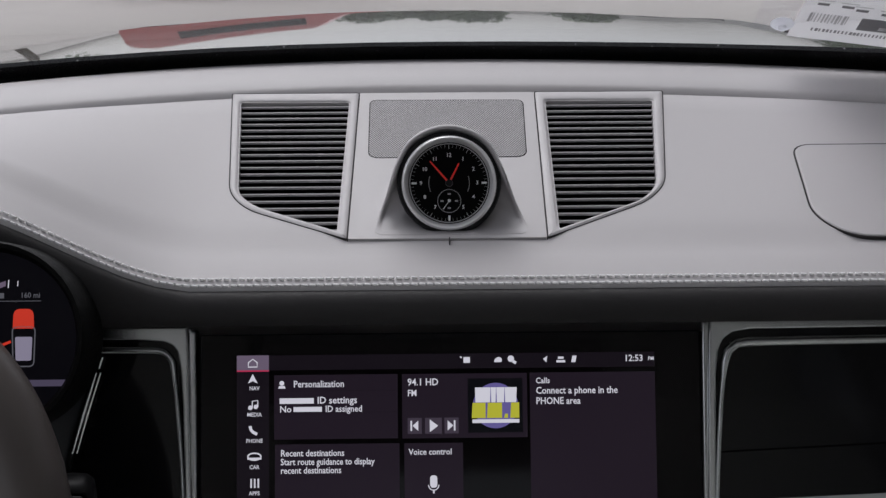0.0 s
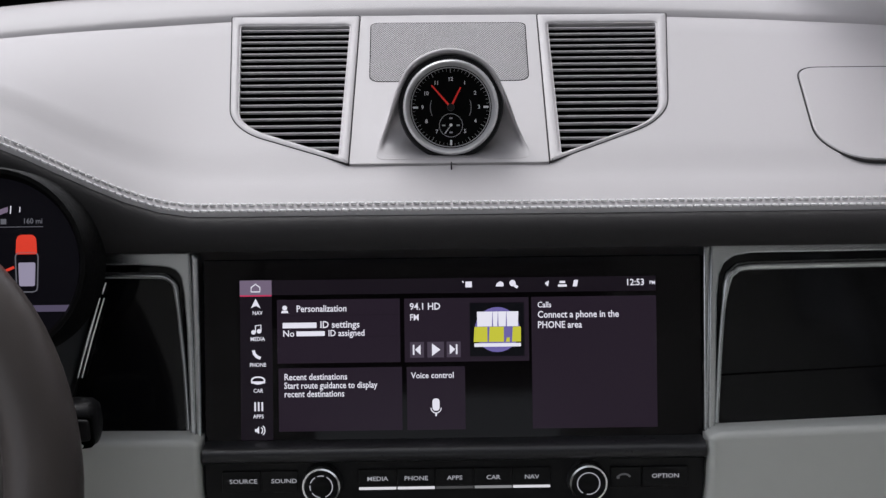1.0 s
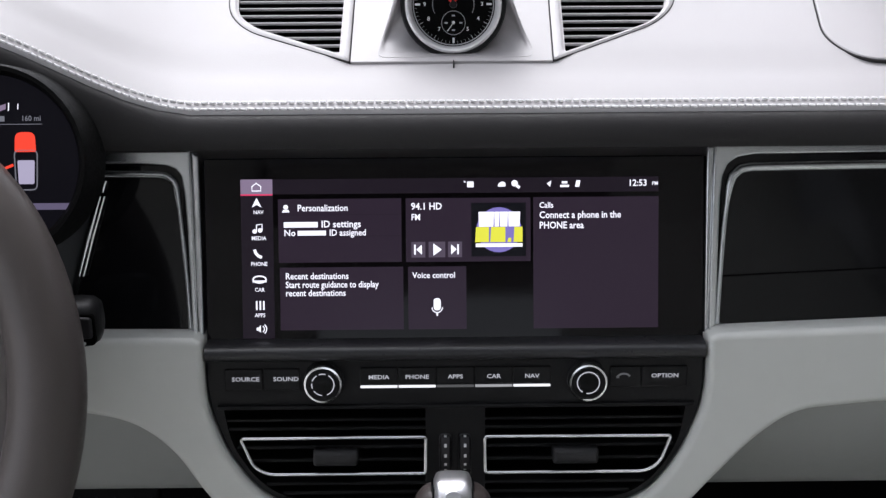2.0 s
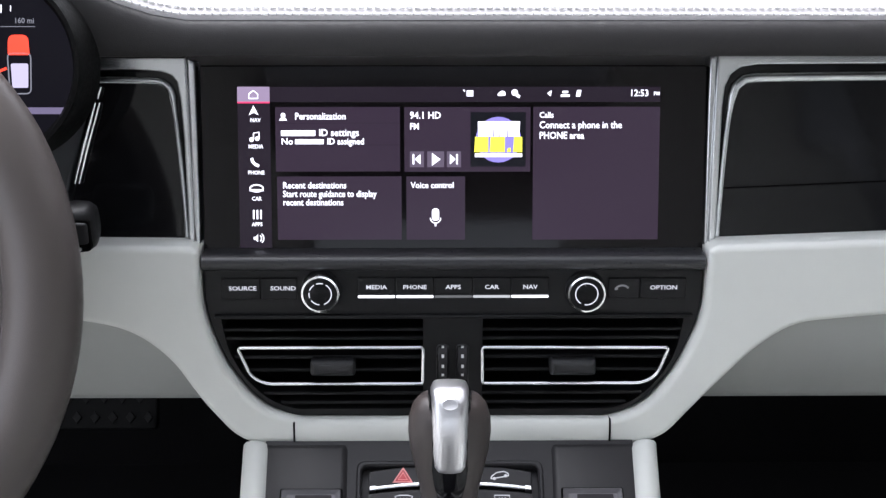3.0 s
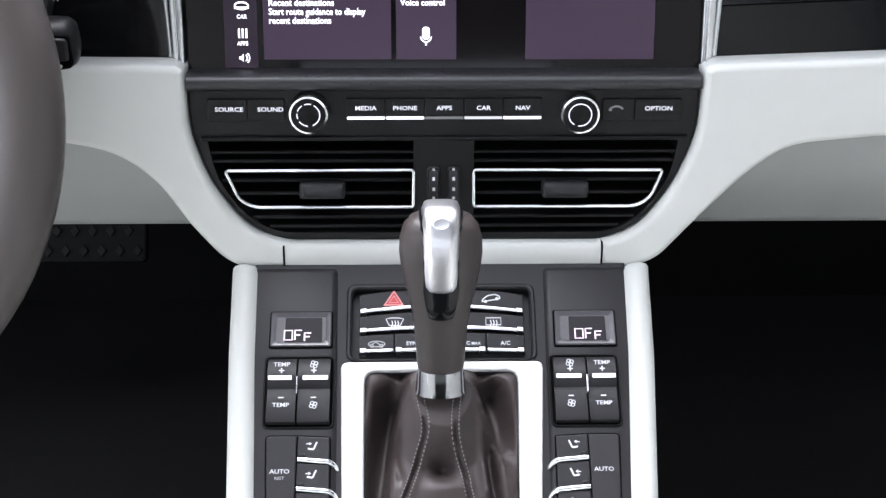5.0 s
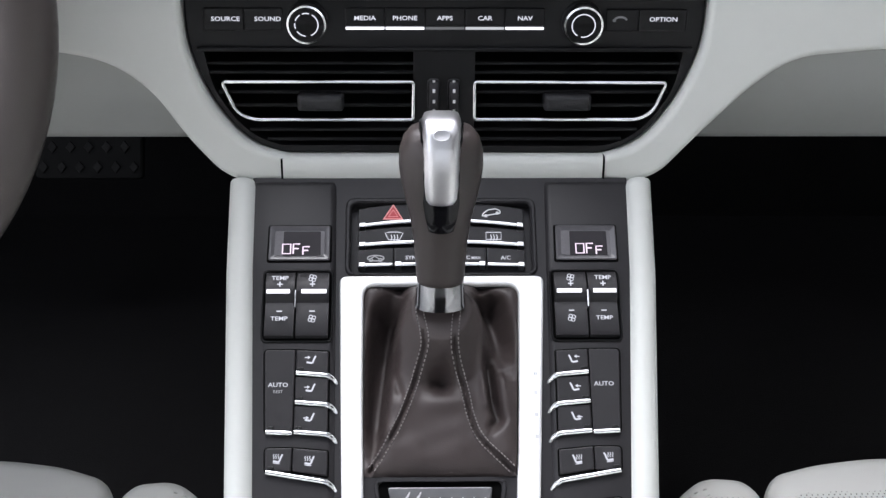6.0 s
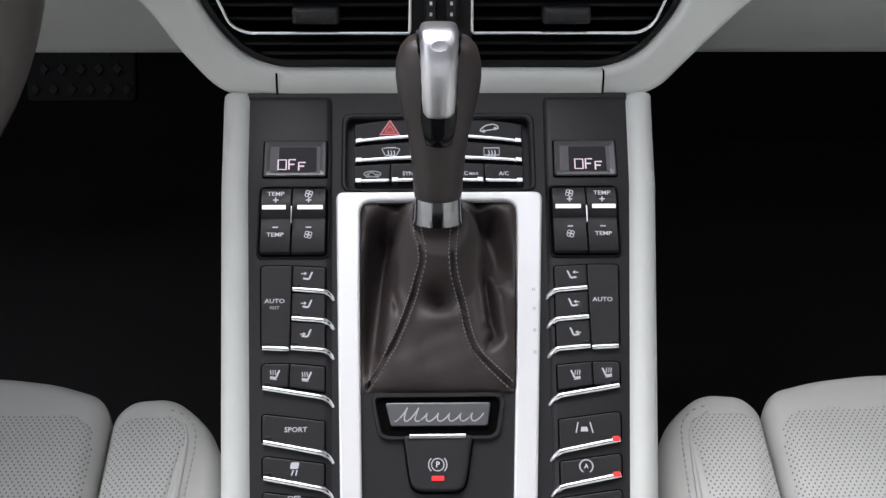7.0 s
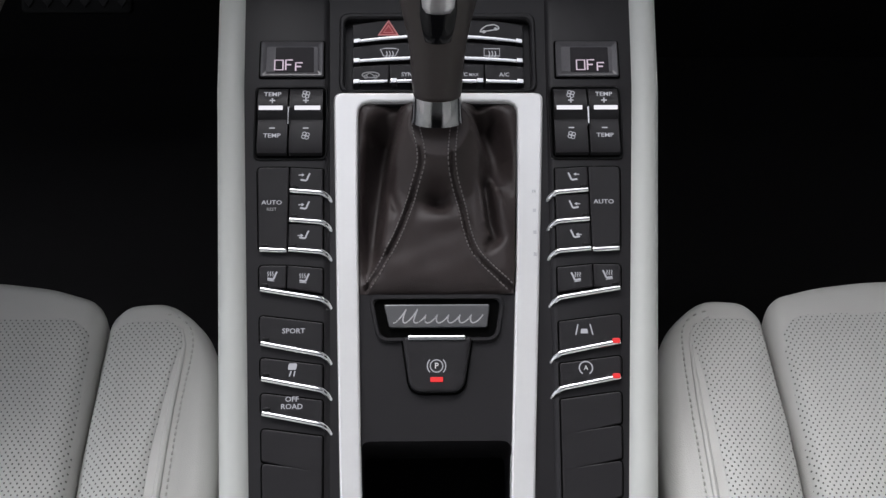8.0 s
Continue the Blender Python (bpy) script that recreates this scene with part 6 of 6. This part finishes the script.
def gear_lever():
    t = thing("gear_lever", "brown leather gear lever with a satin metal cap", "gear lever", CON)
    nu, nv = 104, 120
    rows = []
    for j in range(nv + 1):
        v = -0.0520 + 0.1155 * j / nv
        lo, hi = -0.0450 - 0.0016 * (v + 0.052) / 0.1155, 0.0406 + 0.0050 * (v + 0.052) / 0.1155
        rows.append([(u, v, boot_height(u, v)) for u in [lo + (hi - lo) * i / nu for i in range(nu + 1)]])
    boot = part("boot", loft(bmesh.new(), rows, closed=False, cap=False), M_BOOT, t, "dark brown leather boot with twin seams and deep folds", 80)
    for line in SEAM_LINES:
        for off in (-0.0021, 0.0021):
            bm = bmesh.new()
            pts = bent(line, 190)
            side = []
            for i, p in enumerate(pts):
                d = (pts[min(i + 1, 189)] - pts[max(i - 1, 0)]).normalized()
                q = p + Vector((-d.y, d.x)) * off
                side.append(Vector((q.x, q.y, boot_height(q.x, q.y) + 0.0004)))
            for i in range(0, 187, 4):
                tube(bm, [side[i] - Vector((0, 0, 0.0003)), (side[i] + side[i + 2]) / 2 + Vector((0, 0, 0.0002)), side[i + 2] - Vector((0, 0, 0.0003))], 0.00040, 5)
            tagged(part("stitching", bm, M_THREADDARK, boot), kind="stuff")
    place = CON.inverted() @ LEVER

    def round_form(rows, n=40, e=0.85, z0=0.0):
        rings = []
        for y, hx, zf, zb in rows:
            ring = []
            for i in range(n):
                a = 2 * math.pi * i / n
                c, s = math.cos(a), math.sin(a)
                z = (zf if s > 0 else zb) * math.copysign(abs(s) ** e, s)
                ring.append(place @ Vector((hx * math.copysign(abs(c) ** e, c), y, z + z0)))
            rings.append(ring)
        return loft(bmesh.new(), rings)

    part("collar", round_form([(0.034, 0.0148, 0.0120, 0.0120), (0.0365, 0.0142, 0.0122, 0.0122), (0.0475, 0.0134, 0.0118, 0.0118), (0.052, 0.0128, 0.0112, 0.0112)]), M_COLLAR, t, "polished metal collar", 60)
    grip = [(0.0478, 0.0112, 0.0098, 0.0098), (0.0486, 0.0130, 0.0115, 0.0112), (0.0525, 0.0137, 0.0121, 0.0117), (0.0610, 0.0142, 0.0125, 0.0120), (0.0740, 0.0151, 0.0129, 0.0122), (0.0870, 0.0169, 0.0137, 0.0128), (0.0990, 0.0196, 0.0149, 0.0142), (0.1105, 0.0221, 0.0164, 0.0162), (0.1195, 0.0231, 0.0171, 0.0175), (0.1280, 0.0228, 0.0167, 0.0180), (0.1350, 0.0207, 0.0146, 0.0165), (0.1395, 0.0171, 0.0117, 0.0136), (0.1420, 0.0114, 0.0078, 0.0088)]
    part("grip", round_form(grip), M_KNOB, t, "smooth brown leather grip", 70)
    # dark inlay and metal cap along the face of the grip
    inlay = [(0.0835, 0.0062, 0.0142, 0.002), (0.0845, 0.0092, 0.0147, 0.002), (0.0930, 0.0112, 0.0157, 0.002), (0.1020, 0.0125, 0.0169, 0.002), (0.1190, 0.0130, 0.0186, 0.002), (0.1370, 0.0128, 0.0162, 0.008), (0.1430, 0.0120, 0.0116, 0.010)]
    part("inlay", round_form(inlay, e=0.6), M_GLOSS, t, "black gloss inlay", 60)
    cap = [(0.1010, 0.0066, 0.0168, 0.002), (0.1018, 0.0094, 0.0176, 0.002), (0.1045, 0.0105, 0.0184, 0.002), (0.1130, 0.0110, 0.0196, 0.002), (0.1220, 0.0111, 0.0203, 0.002), (0.1320, 0.0111, 0.0197, 0.006), (0.1390, 0.0110, 0.0177, 0.010), (0.1436, 0.0106, 0.0145, 0.012), (0.1465, 0.0096, 0.0102, 0.010), (0.1475, 0.0062, 0.0048, 0.006)]
    part("cap", round_form(cap, e=0.55), M_SATIN, t, "satin metal cap", 60)
    bm = bmesh.new()
    rings = [[place @ Vector((0.0048 * r * math.cos(2 * math.pi * i / 20), 0.1415 + 0.0030 * r * math.sin(2 * math.pi * i / 20), w - 0.55 * 0.0034 * r * math.sin(2 * math.pi * i / 20))) for i in range(20)] for r, w in ((1.0, 0.0145), (1.0, 0.0164), (0.88, 0.0168), (0.4, 0.0164))]
    loft(bm, rings)
    part("cap_button", bm, M_SATIN, t)


# Blotchy tone paints mottled reflections into the metal's colour.
M_SATIN = mat("satin_metal", (0.70, 0.70, 0.72), 0.36, 1.0, var=0.12, scale=110, rvar=0.08)
M_COLLAR = mat("grey_metal_collar", (0.34, 0.345, 0.36), 0.12, 1.0, var=0.03, rvar=0.02)
gear_lever()


# ---- seats ----
M_PERF = dotted(mat("perforated_leather", (0.445, 0.45, 0.427), 0.5, var=0.05, scale=14), 0.0034, 0.0050, 0.54, 0.90, (0.11, 0.11, 0.102))


def pillow(pts, z0, z1, b, crown=0.004, steps=6):
    pts = [Vector(p) for p in pts]
    rings = [[(*p, z0) for p in pts]]
    for k in range(steps + 1):
        g = math.pi / 2 * k / steps
        rings.append([(*p, z1 - b + b * math.sin(g)) for p in (inset(pts, b * (1 - math.cos(g))) if k else pts)])
    mid = sum((Vector(p) for p in pts), Vector((0, 0))) / len(pts)
    last = [Vector(p[:2]) for p in rings[-1]]
    for q, h in ((0.85, 0.45), (0.6, 0.8), (0.3, 0.95), (0.08, 1.0)):
        rings.append([(*(mid + (p - mid) * q), z1 + crown * h) for p in last])
    return loft(bmesh.new(), rings)


def seat(s):
    t = thing("front_seat", "pale pebble leather front seat with perforated cushion", "car seat", pose(0, 0.42, 0.665, 3, 0, 0), "front seats")
    f = 0.000
    half = [(0.1782, -0.40), (0.2000, 0.03), (0.2010, 0.1440), (0.2085, 0.1570), (0.2360, 0.1675 if s < 0 else 0.1655), (0.2711, 0.1730 if s < 0 else 0.1705)]
    both = half + [(0.74 - u, v) for u, v in reversed(half)]
    mid = rounded([(s * u, v) for u, v in both], 0.010, 4)
    part("cushion", pillow(mid, -0.22, 0.0, 0.013, 0.003), M_SEAT, t, "", 70)
    half = [(0.1796, -0.38), (0.2012, 0.03), (0.2030, 0.1290), (0.2130, 0.1420), (0.2440, 0.1500), (0.2800, 0.1540)]
    both = half + [(0.74 - u, v) for u, v in reversed(half)]
    perf = rounded([(s * u, v) for u, v in both], 0.010, 4)
    part("perforated_panel", pillow(perf, -0.02, 0.0010, 0.0120, 0.0036, 6), M_PERF, t, "finely perforated leather panel", 70)
    for o in (1, -1):
        shy = 0.0058 if s < 0 else 0.0
        g = lambda u, v: (s * (0.37 - o * (0.37 - u)), v)
        bol = rounded([g(0.1776, -0.40), g(0.1994, 0.03), g(0.2000, 0.1420), g(0.1900, 0.1545), g(0.1640, 0.1570), g(0.1490, 0.1450), g(0.1370, 0.1300), g(0.1275, 0.1050), g(0.1225, 0.0300), g(0.1150, -0.40)], 0.010, 4)
        bm = pillow(bol, -0.22, 0.0, 0.016, 0.004)
        bmesh.ops.recalc_face_normals(bm, faces=bm.faces)
        skin = BVHTree.FromBMesh(bm)
        side = part("bolster", bm, M_SEAT, t, "", 70)
        ins = rounded([g(0.1742, -0.39), g(0.1958, 0.05), g(0.1948, 0.1280), g(0.1840, 0.1345), g(0.1580, 0.1345), g(0.1492, 0.1220), g(0.1470 + shy, 0.05), g(0.1380 + shy, -0.39)], 0.008, 4)
        part("perforated_panel", pillow(ins, -0.012, 0.0014, 0.003, 0.0048, 3), M_PERF, side, "finely perforated leather panel", 70)
        edge = [g(0.1640, 0.1350), g(0.1580, 0.1338), g(0.1520, 0.1270), g(0.1492, 0.1130), g(0.1466 + shy, 0.05), g(0.1428 + shy, -0.15), g(0.1376 + shy, -0.39)]
        def lift(p):
            hit = skin.ray_cast(Vector((p[0], p[1], 0.05)), Vector((0, 0, -1)))[0]
            return hit.z if hit else 0.0

        pts = [(*q, lift(q) + 0.0004) for q in bent(edge, 40)]
        part("piping", tube(bmesh.new(), pts, [0.0004 + 0.0015 * min(1.0, k / 5) for k in range(40)], 8), M_SEAT, side)
        bm = bmesh.new()
        row = bent(edge, 481)
        for k in range(0, 476, 4):
            out = (row[k + 3] - row[k]).normalized()
            shift = Vector((-out.y, out.x)) * 0.0048
            if (row[k].x + shift.x - s * 0.37) ** 2 < (row[k].x - s * 0.37) ** 2:
                shift = -shift
            p0, p1 = row[k] + shift, row[k + 2] + shift
            z0, z1 = lift(p0) + 0.0002, lift(p1) + 0.0002
            tube(bm, [(*p0, z0), (*((p0 + p1) / 2), (z0 + z1) / 2 + 0.0004), (*p1, z1)], 0.00055, 5)
        tagged(part("stitching", bm, M_THREADGREY, side), kind="stuff")
    back = rounded([(s * 0.14, -0.46), (s * 0.60, -0.46), (s * 0.60, -0.38), (s * 0.14, -0.38)], 0.03, 4)
    rings = []
    for z, grow, y in ((-0.1, 0.0, 0.02), (0.1, 0.01, 0.0), (0.3, 0.0, -0.05), (0.5, -0.03, -0.11), (0.62, -0.08, -0.15)):
        rings.append([(s * 0.37 + (p[0] - s * 0.37) * (1 + grow * 3), p[1] + y, z) for p in back])
    part("backrest", loft(bmesh.new(), rings), M_SEAT, t, "", 60)
    head = rounded([(s * 0.24, -0.62), (s * 0.50, -0.62), (s * 0.50, -0.54), (s * 0.24, -0.54)], 0.03, 4)
    part("headrest", loft(bmesh.new(), [[(*p, z) for p in head] for z in (0.60, 0.80)]), M_SEAT, t, "", 60)
    part("base", box(*sorted_box(s * 0.16, -0.42, s * 0.58, 0.12), -0.262, -0.20, 0.01, 0.004), M_CARPET, t)


M_THREADGREY = mat("seat_thread", (0.40, 0.40, 0.37), 0.7, var=0.1, scale=200)
seat(-1)
seat(1)


# ---- steering wheel and stalk ----
WHEEL = frame_at(0.594, 0.967, 62.0, -0.3785)


def steering_wheel():
    t = thing("steering_wheel", "thick brown leather steering wheel", "steering wheel", WHEEL)
    bm = bmesh.new()
    n, m = 96, 18
    rings = []
    for k in range(n):
        a = 2 * math.pi * k / n
        grip = 0.0200 + 0.0012 * math.exp(-((math.degrees(a) - 35) / 14) ** 2)
        rings.append([((0.1655 + grip * math.cos(2 * math.pi * j / m)) * math.cos(a), (0.1655 + grip * math.cos(2 * math.pi * j / m)) * math.sin(a), 1.1 * grip * math.sin(2 * math.pi * j / m)) for j in range(m)])
    vs = [[bm.verts.new(p) for p in r] for r in rings]
    for k in range(n):
        A, B = vs[k], vs[(k + 1) % n]
        for j in range(m):
            bm.faces.new((A[j], A[(j + 1) % m], B[(j + 1) % m], B[j]))
    part("rim", bm, M_RIM, t, "stitched brown leather rim", 80)
    part("airbag_hub", disc(bmesh.new(), 0, 0, [(0.075, -0.05), (0.078, -0.01), (0.068, 0.008), (0.03, 0.012)]), M_RIM, t)
    for s in (-1, 1):
        part("thumb_rest", slab(bmesh.new(), rounded([(s * 0.06, -0.045), (s * 0.155, -0.075), (s * 0.155, 0.075), (s * 0.06, 0.035)], 0.02, 5), -0.022, 0.006, 0.010, 4), M_RIM, t, "", 60)
    for a in (0, 180, 270):
        c, s = math.cos(radians(a)), math.sin(radians(a))
        part("spoke", tube(bmesh.new(), [(0.06 * c, 0.06 * s, -0.015), (0.11 * c, 0.11 * s, -0.012), (0.158 * c, 0.158 * s, -0.003)], [0.024, 0.018, 0.015], 12, flatten=0.5), M_TEAL, t)
    part("column", disc(bmesh.new(), 0, 0, [(0.05, -0.20), (0.055, -0.05)]), M_BLACK, t)


def wiper_stalk():
    t = thing("wiper_stalk", "black wiper stalk with a ribbed end", "control stalk", HOME)
    part("arm", tube(bmesh.new(), [(-0.33, 0.665, 0.960), (-0.26, 0.662, 0.972), (-0.2240, 0.660, 0.979)], [0.008, 0.009, 0.0115], 12, flatten=1.15), M_BLACK, t)
    n, rings = 28, []
    for x, r in ((-0.2360, 0.0118), (-0.2340, 0.0138), (-0.2110, 0.0143), (-0.2035, 0.0136), (-0.1998, 0.0112), (-0.1984, 0.0070)):
        ring = []
        for k in range(n):
            c, d = math.cos(2 * math.pi * k / n), math.sin(2 * math.pi * k / n)
            ring.append((x, 0.660 + 0.9 * r * math.copysign(abs(c) ** 0.75, c), 0.9805 + 0.05 * (x + 0.21) + r * math.copysign(abs(d) ** 0.75, d)))
        rings.append(ring)
    cap = part("end_cap", loft(bmesh.new(), rings), M_BLACK, t, "rounded black end cap", 60)
    well = frame_at(0.6478, 0.9806, 84.0, -0.2058)
    for name, pts, w0, w1, b, m in (("switch_well", [(-0.0062, -0.0098), (0.0060, -0.0090), (0.0060, 0.0088), (-0.0062, 0.0094)], -0.004, 0.0004, 0.0004, M_DEEP_SHADE), ("rocker", [(-0.0048, -0.0052), (0.0050, -0.0048), (0.0050, 0.0076), (-0.0048, 0.0080)], -0.004, 0.0020, 0.0016, M_KEY)):
        bm = slab(bmesh.new(), rounded(pts, 0.0022, 4), w0, w1, b, 3)
        bm.transform(well)
        part(name, bm, m, cap)
    bm = slab(bmesh.new(), rounded([(-0.0040, -0.0086), (0.0004, -0.0090), (0.0010, -0.0070), (-0.0036, -0.0064)], 0.0010, 3), -0.004, 0.0014, 0.0006, 3)
    bm.transform(well)
    part("bright_detail", bm, M_STEEL, cap, "small bright crescent")
    rings = [[(x, 0.6585 + 0.9 * r * math.cos(2 * math.pi * k / 24), 0.9795 + r * math.sin(2 * math.pi * k / 24)) for k in range(24)] for x, r in ((-0.2310, 0.0140), (-0.2300, 0.0149), (-0.2165, 0.0150), (-0.2155, 0.0142))]
    part("satin_band", loft(bmesh.new(), rings), M_LIP, t, "satin band with faint marks")


steering_wheel()
wiper_stalk()


def pedal():
    t = thing("accelerator_pedal", "dark pedal with a diamond tread in the footwell", "pedal", frame_at(1.10, 0.55, 55.0, -0.338))
    part("plate", box(-0.058, 0.0, 0.050, 0.085, -0.01, 0.0, 0.006, 0.003), M_RUBBER, t)
    for i in range(6):
        for j in range(4):
            u, v = -0.049 + 0.018 * i + (0.009 if j % 2 else 0), 0.012 + 0.020 * j
            if u < 0.047:
                part("stud", slab(bmesh.new(), [(u - 0.0050, v), (u, v - 0.0062), (u + 0.0050, v), (u, v + 0.0062)], -0.001, 0.0025, 0.0012), M_STUD, t)
    part("arm", tube(bmesh.new(), [(0, 0.02, -0.01), (0, 0.06, -0.07), (0, 0.16, -0.12)], 0.008, 8), M_RUBBER, t)


M_STUD = mat("grey_rubber_stud", (0.009, 0.0088, 0.009), 0.7, var=0.3, spec=0.2)


pedal()


# ---- outside, ahead of the car: forms out of view for the bonnet to reflect ----
# Added out of view as a pale mass in the bonnet's reflection.
def low_building():
    t = thing("low_building", "long white building out of view, added for the bonnet to reflect", "building")
    part("wall", cube(bmesh.new(), -5.4, 46.0, 0.0, 31.0, 54.0, 2.2), M_WHITEWALL, t)
    part("roof", cube(bmesh.new(), -5.9, 45.5, 2.2, 31.5, 54.5, 2.35), M_WHITEWALL, t)
    for i in range(6):
        w = part("window", cube(bmesh.new(), -3.4 + 5.6 * i, 45.94, 0.7, -0.2 + 5.6 * i, 46.0, 1.5), M_GLOSS, t)
        part("sill", cube(bmesh.new(), -3.5 + 5.6 * i, 45.86, 0.6, -0.1 + 5.6 * i, 45.94, 0.7), M_WHITEWALL, w)


def tree(x, y, h, seed):
    t = thing("tree", "leafy green broad tree beyond the forecourt", "tree", pose(x, y, 0), "far trees")
    rng = random.Random(seed)
    part("trunk", tube(bmesh.new(), [(0, 0, 0), (0.05, 0, h * 0.3), (-0.05, 0.05, h * 0.6)], [0.16, 0.12, 0.06], 8), M_BARK, t)
    bm = bmesh.new()
    for k in range(900):
        a, b, r = rng.uniform(0, 6.28), rng.uniform(-1, 1), rng.random() ** 0.5
        lump = 1 + 0.25 * math.sin(3 * a + seed) * math.cos(4 * b)
        p = Vector((math.cos(a) * math.sqrt(1 - b * b) * h * 0.34 * lump, math.sin(a) * math.sqrt(1 - b * b) * h * 0.34 * lump, b * h * 0.32)) * r + Vector((0, 0, h * 0.66))
        d, e = Vector((rng.uniform(-1, 1), rng.uniform(-1, 1), rng.uniform(-1, 1))).normalized() * 0.17, Vector((rng.uniform(-1, 1), rng.uniform(-1, 1), rng.uniform(-1, 1))).normalized() * 0.12
        bm.faces.new([bm.verts.new(q) for q in (p - d, p + e, p + d, p - e)])
    tagged(part("crown", bm, M_LEAF, t), kind="stuff")


# Out of view; height stretched so its red reflection fills the bonnet band.
def red_van():
    t = thing("red_standin_body", "tall red body out of view, added for its reflection in the bonnet", "van", pose(-2.7, 20.9, 0))
    prof = [(-2.1, 0.35), (2.1, 0.35), (2.15, 1.05), (1.95, 1.35), (1.5, 1.55), (1.0, 2.35), (-1.7, 2.45), (-2.05, 2.30), (-2.15, 1.1)]
    rings = [[(x * (1 - 0.03 * abs(y) ** 3), y, z) for x, z in rounded(prof, 0.12, 3)] for y in (-0.88, -0.8, 0.8, 0.88)]
    part("body", loft(bmesh.new(), rings), M_RED, t)
    for x in (-1.35, 1.35):
        for y in (-0.86, 0.86):
            bm = bmesh.new()
            loft(bm, [[(x + 0.33 * math.cos(a), y + d, 0.33 + 0.33 * math.sin(a)) for a in [2 * math.pi * k / 20 for k in range(20)]] for d in (-0.1, 0.1)])
            part("wheel", bm, M_RUBBER, t)
    part("side_window", cube(bmesh.new(), -1.2, -0.895, 1.65, 0.85, -0.885, 2.10), M_GLOSS, t)


M_WHITEWALL = mat("white_plaster", (0.75, 0.75, 0.73), 0.8, var=0.06, scale=1.0)
M_BARK = mat("bark", (0.12, 0.10, 0.08), 0.9, var=0.3, scale=8)
M_LEAF = mat("leaf_green", (0.09, 0.13, 0.055), 0.6, var=0.4, scale=2)
low_building()
red_van()
for i, (x, y, h) in enumerate(((0.2, 25.5, 2.5), (-1.6, 38.0, 3.4), (1.6, 38.5, 3.6), (5.0, 38.0, 3.0), (13.5, 38.5, 3.3), (-9.5, 30, 7.5), (-13, 31, 8))):
    tree(x, y, h, i + 3)


# ---- price sheet inside the windscreen ----
def window_sheet():
    m = Matrix.Translation((0.2750, 1.020, 1.1988)) @ pose(0, 0, 0, 0, 0, -12) @ Matrix(((1, 0, 0, 0), (0, -0.788, -0.616, 0), (0, 0.616, -0.788, 0), (0, 0, 0, 1))) @ pose(0, 0, 0, 0, 0, -11)
    t = thing("window_sheet", "white printed price sheet stuck inside the windscreen", "paper sheet", HOME)

    def put(name, u0, v0, u1, v1, w, material, parent, label=""):
        bm = bmesh.new()
        rings = [[m @ Vector((u, v, d)) for u, v in ((u0, v0), (u1, v0), (u1, v1), (u0, v1))] for d in (0.0 if w < 0.0003 else w - 0.0002, w)]
        loft(bm, rings)
        return part(name, bm, material, parent, label)

    # Its long upper part, out of view, is added to shade the dash.
    sheet = put("sheet", 0.0, 0.0, 0.30, 0.42, 0.0003, M_PAPER, t)
    rng = random.Random(5)
    for k, (u, v) in enumerate(((0.010, 0.0470), (0.0285, 0.0465), (0.0400, 0.0440), (0.0600, 0.0420), (0.0800, 0.0425), (0.1050, 0.0430), (0.014, 0.0640), (0.040, 0.0640), (0.075, 0.0640))):
        put("print_bar", u, v, u + rng.uniform(0.007, 0.010), v + 0.0030, 0.0008, M_INK, sheet)
        put("print_bar", u - 0.002, v + 0.0058, u + 0.012, v + 0.0066, 0.0008, M_PALEINK, sheet)
    put("print_block", 0.0480, 0.0200, 0.1150, 0.0360, 0.0008, M_GREYINK, sheet, "grey printed panel")
    for k in range(12):
        put("print_mark", 0.0085 + 0.0026 * k, 0.0240 + 0.0010 * (k % 2), 0.0085 + 0.0026 * k + rng.choice((0.0008, 0.0013, 0.0018)), 0.0360, 0.0008, M_PALEINK, sheet)
    for k in range(4):
        put("print_bar", 0.0640 + 0.012 * k, 0.0228, 0.0705 + 0.012 * k, 0.0268, 0.0012, M_PAPER, sheet)
    for k in range(34):
        u = 0.0150 + 0.0030 * k
        put("print_mark", u, 0.0120, u + rng.choice((0.0013, 0.0018, 0.0022)), 0.0158, 0.0008, M_GREYINK, sheet)
    put("sleeve", -0.030, 0.004, -0.001, 0.42, 0.0003, M_SLEEVE, t, "clear plastic sleeve edge")
    bm = bmesh.new()
    loft(bm, [[m @ Vector((-0.008 + r * math.cos(2 * math.pi * k / 24), 0.016 + r * math.sin(2 * math.pi * k / 24), w)) for k in range(24)] for r, w in ((0.0092, 0.0006), (0.0080, 0.0018), (0.0050, 0.0030), (0.0034, 0.0034), (0.0030, 0.0056), (0.0018, 0.0062))])
    part("suction_cup", bm, M_CUP, t, "small milky suction cup")


M_CUP = sheer("milky_plastic", (0.90, 0.91, 0.94))
M_GREYINK = mat("mid_ink", (0.34, 0.34, 0.35), 0.6, var=0.2, scale=90)
M_PALEINK = mat("pale_ink", (0.58, 0.58, 0.59), 0.6, var=0.15, scale=90)
M_SLEEVE = clear("plastic_sleeve", (0.98, 0.98, 0.99), 0.1)
window_sheet()
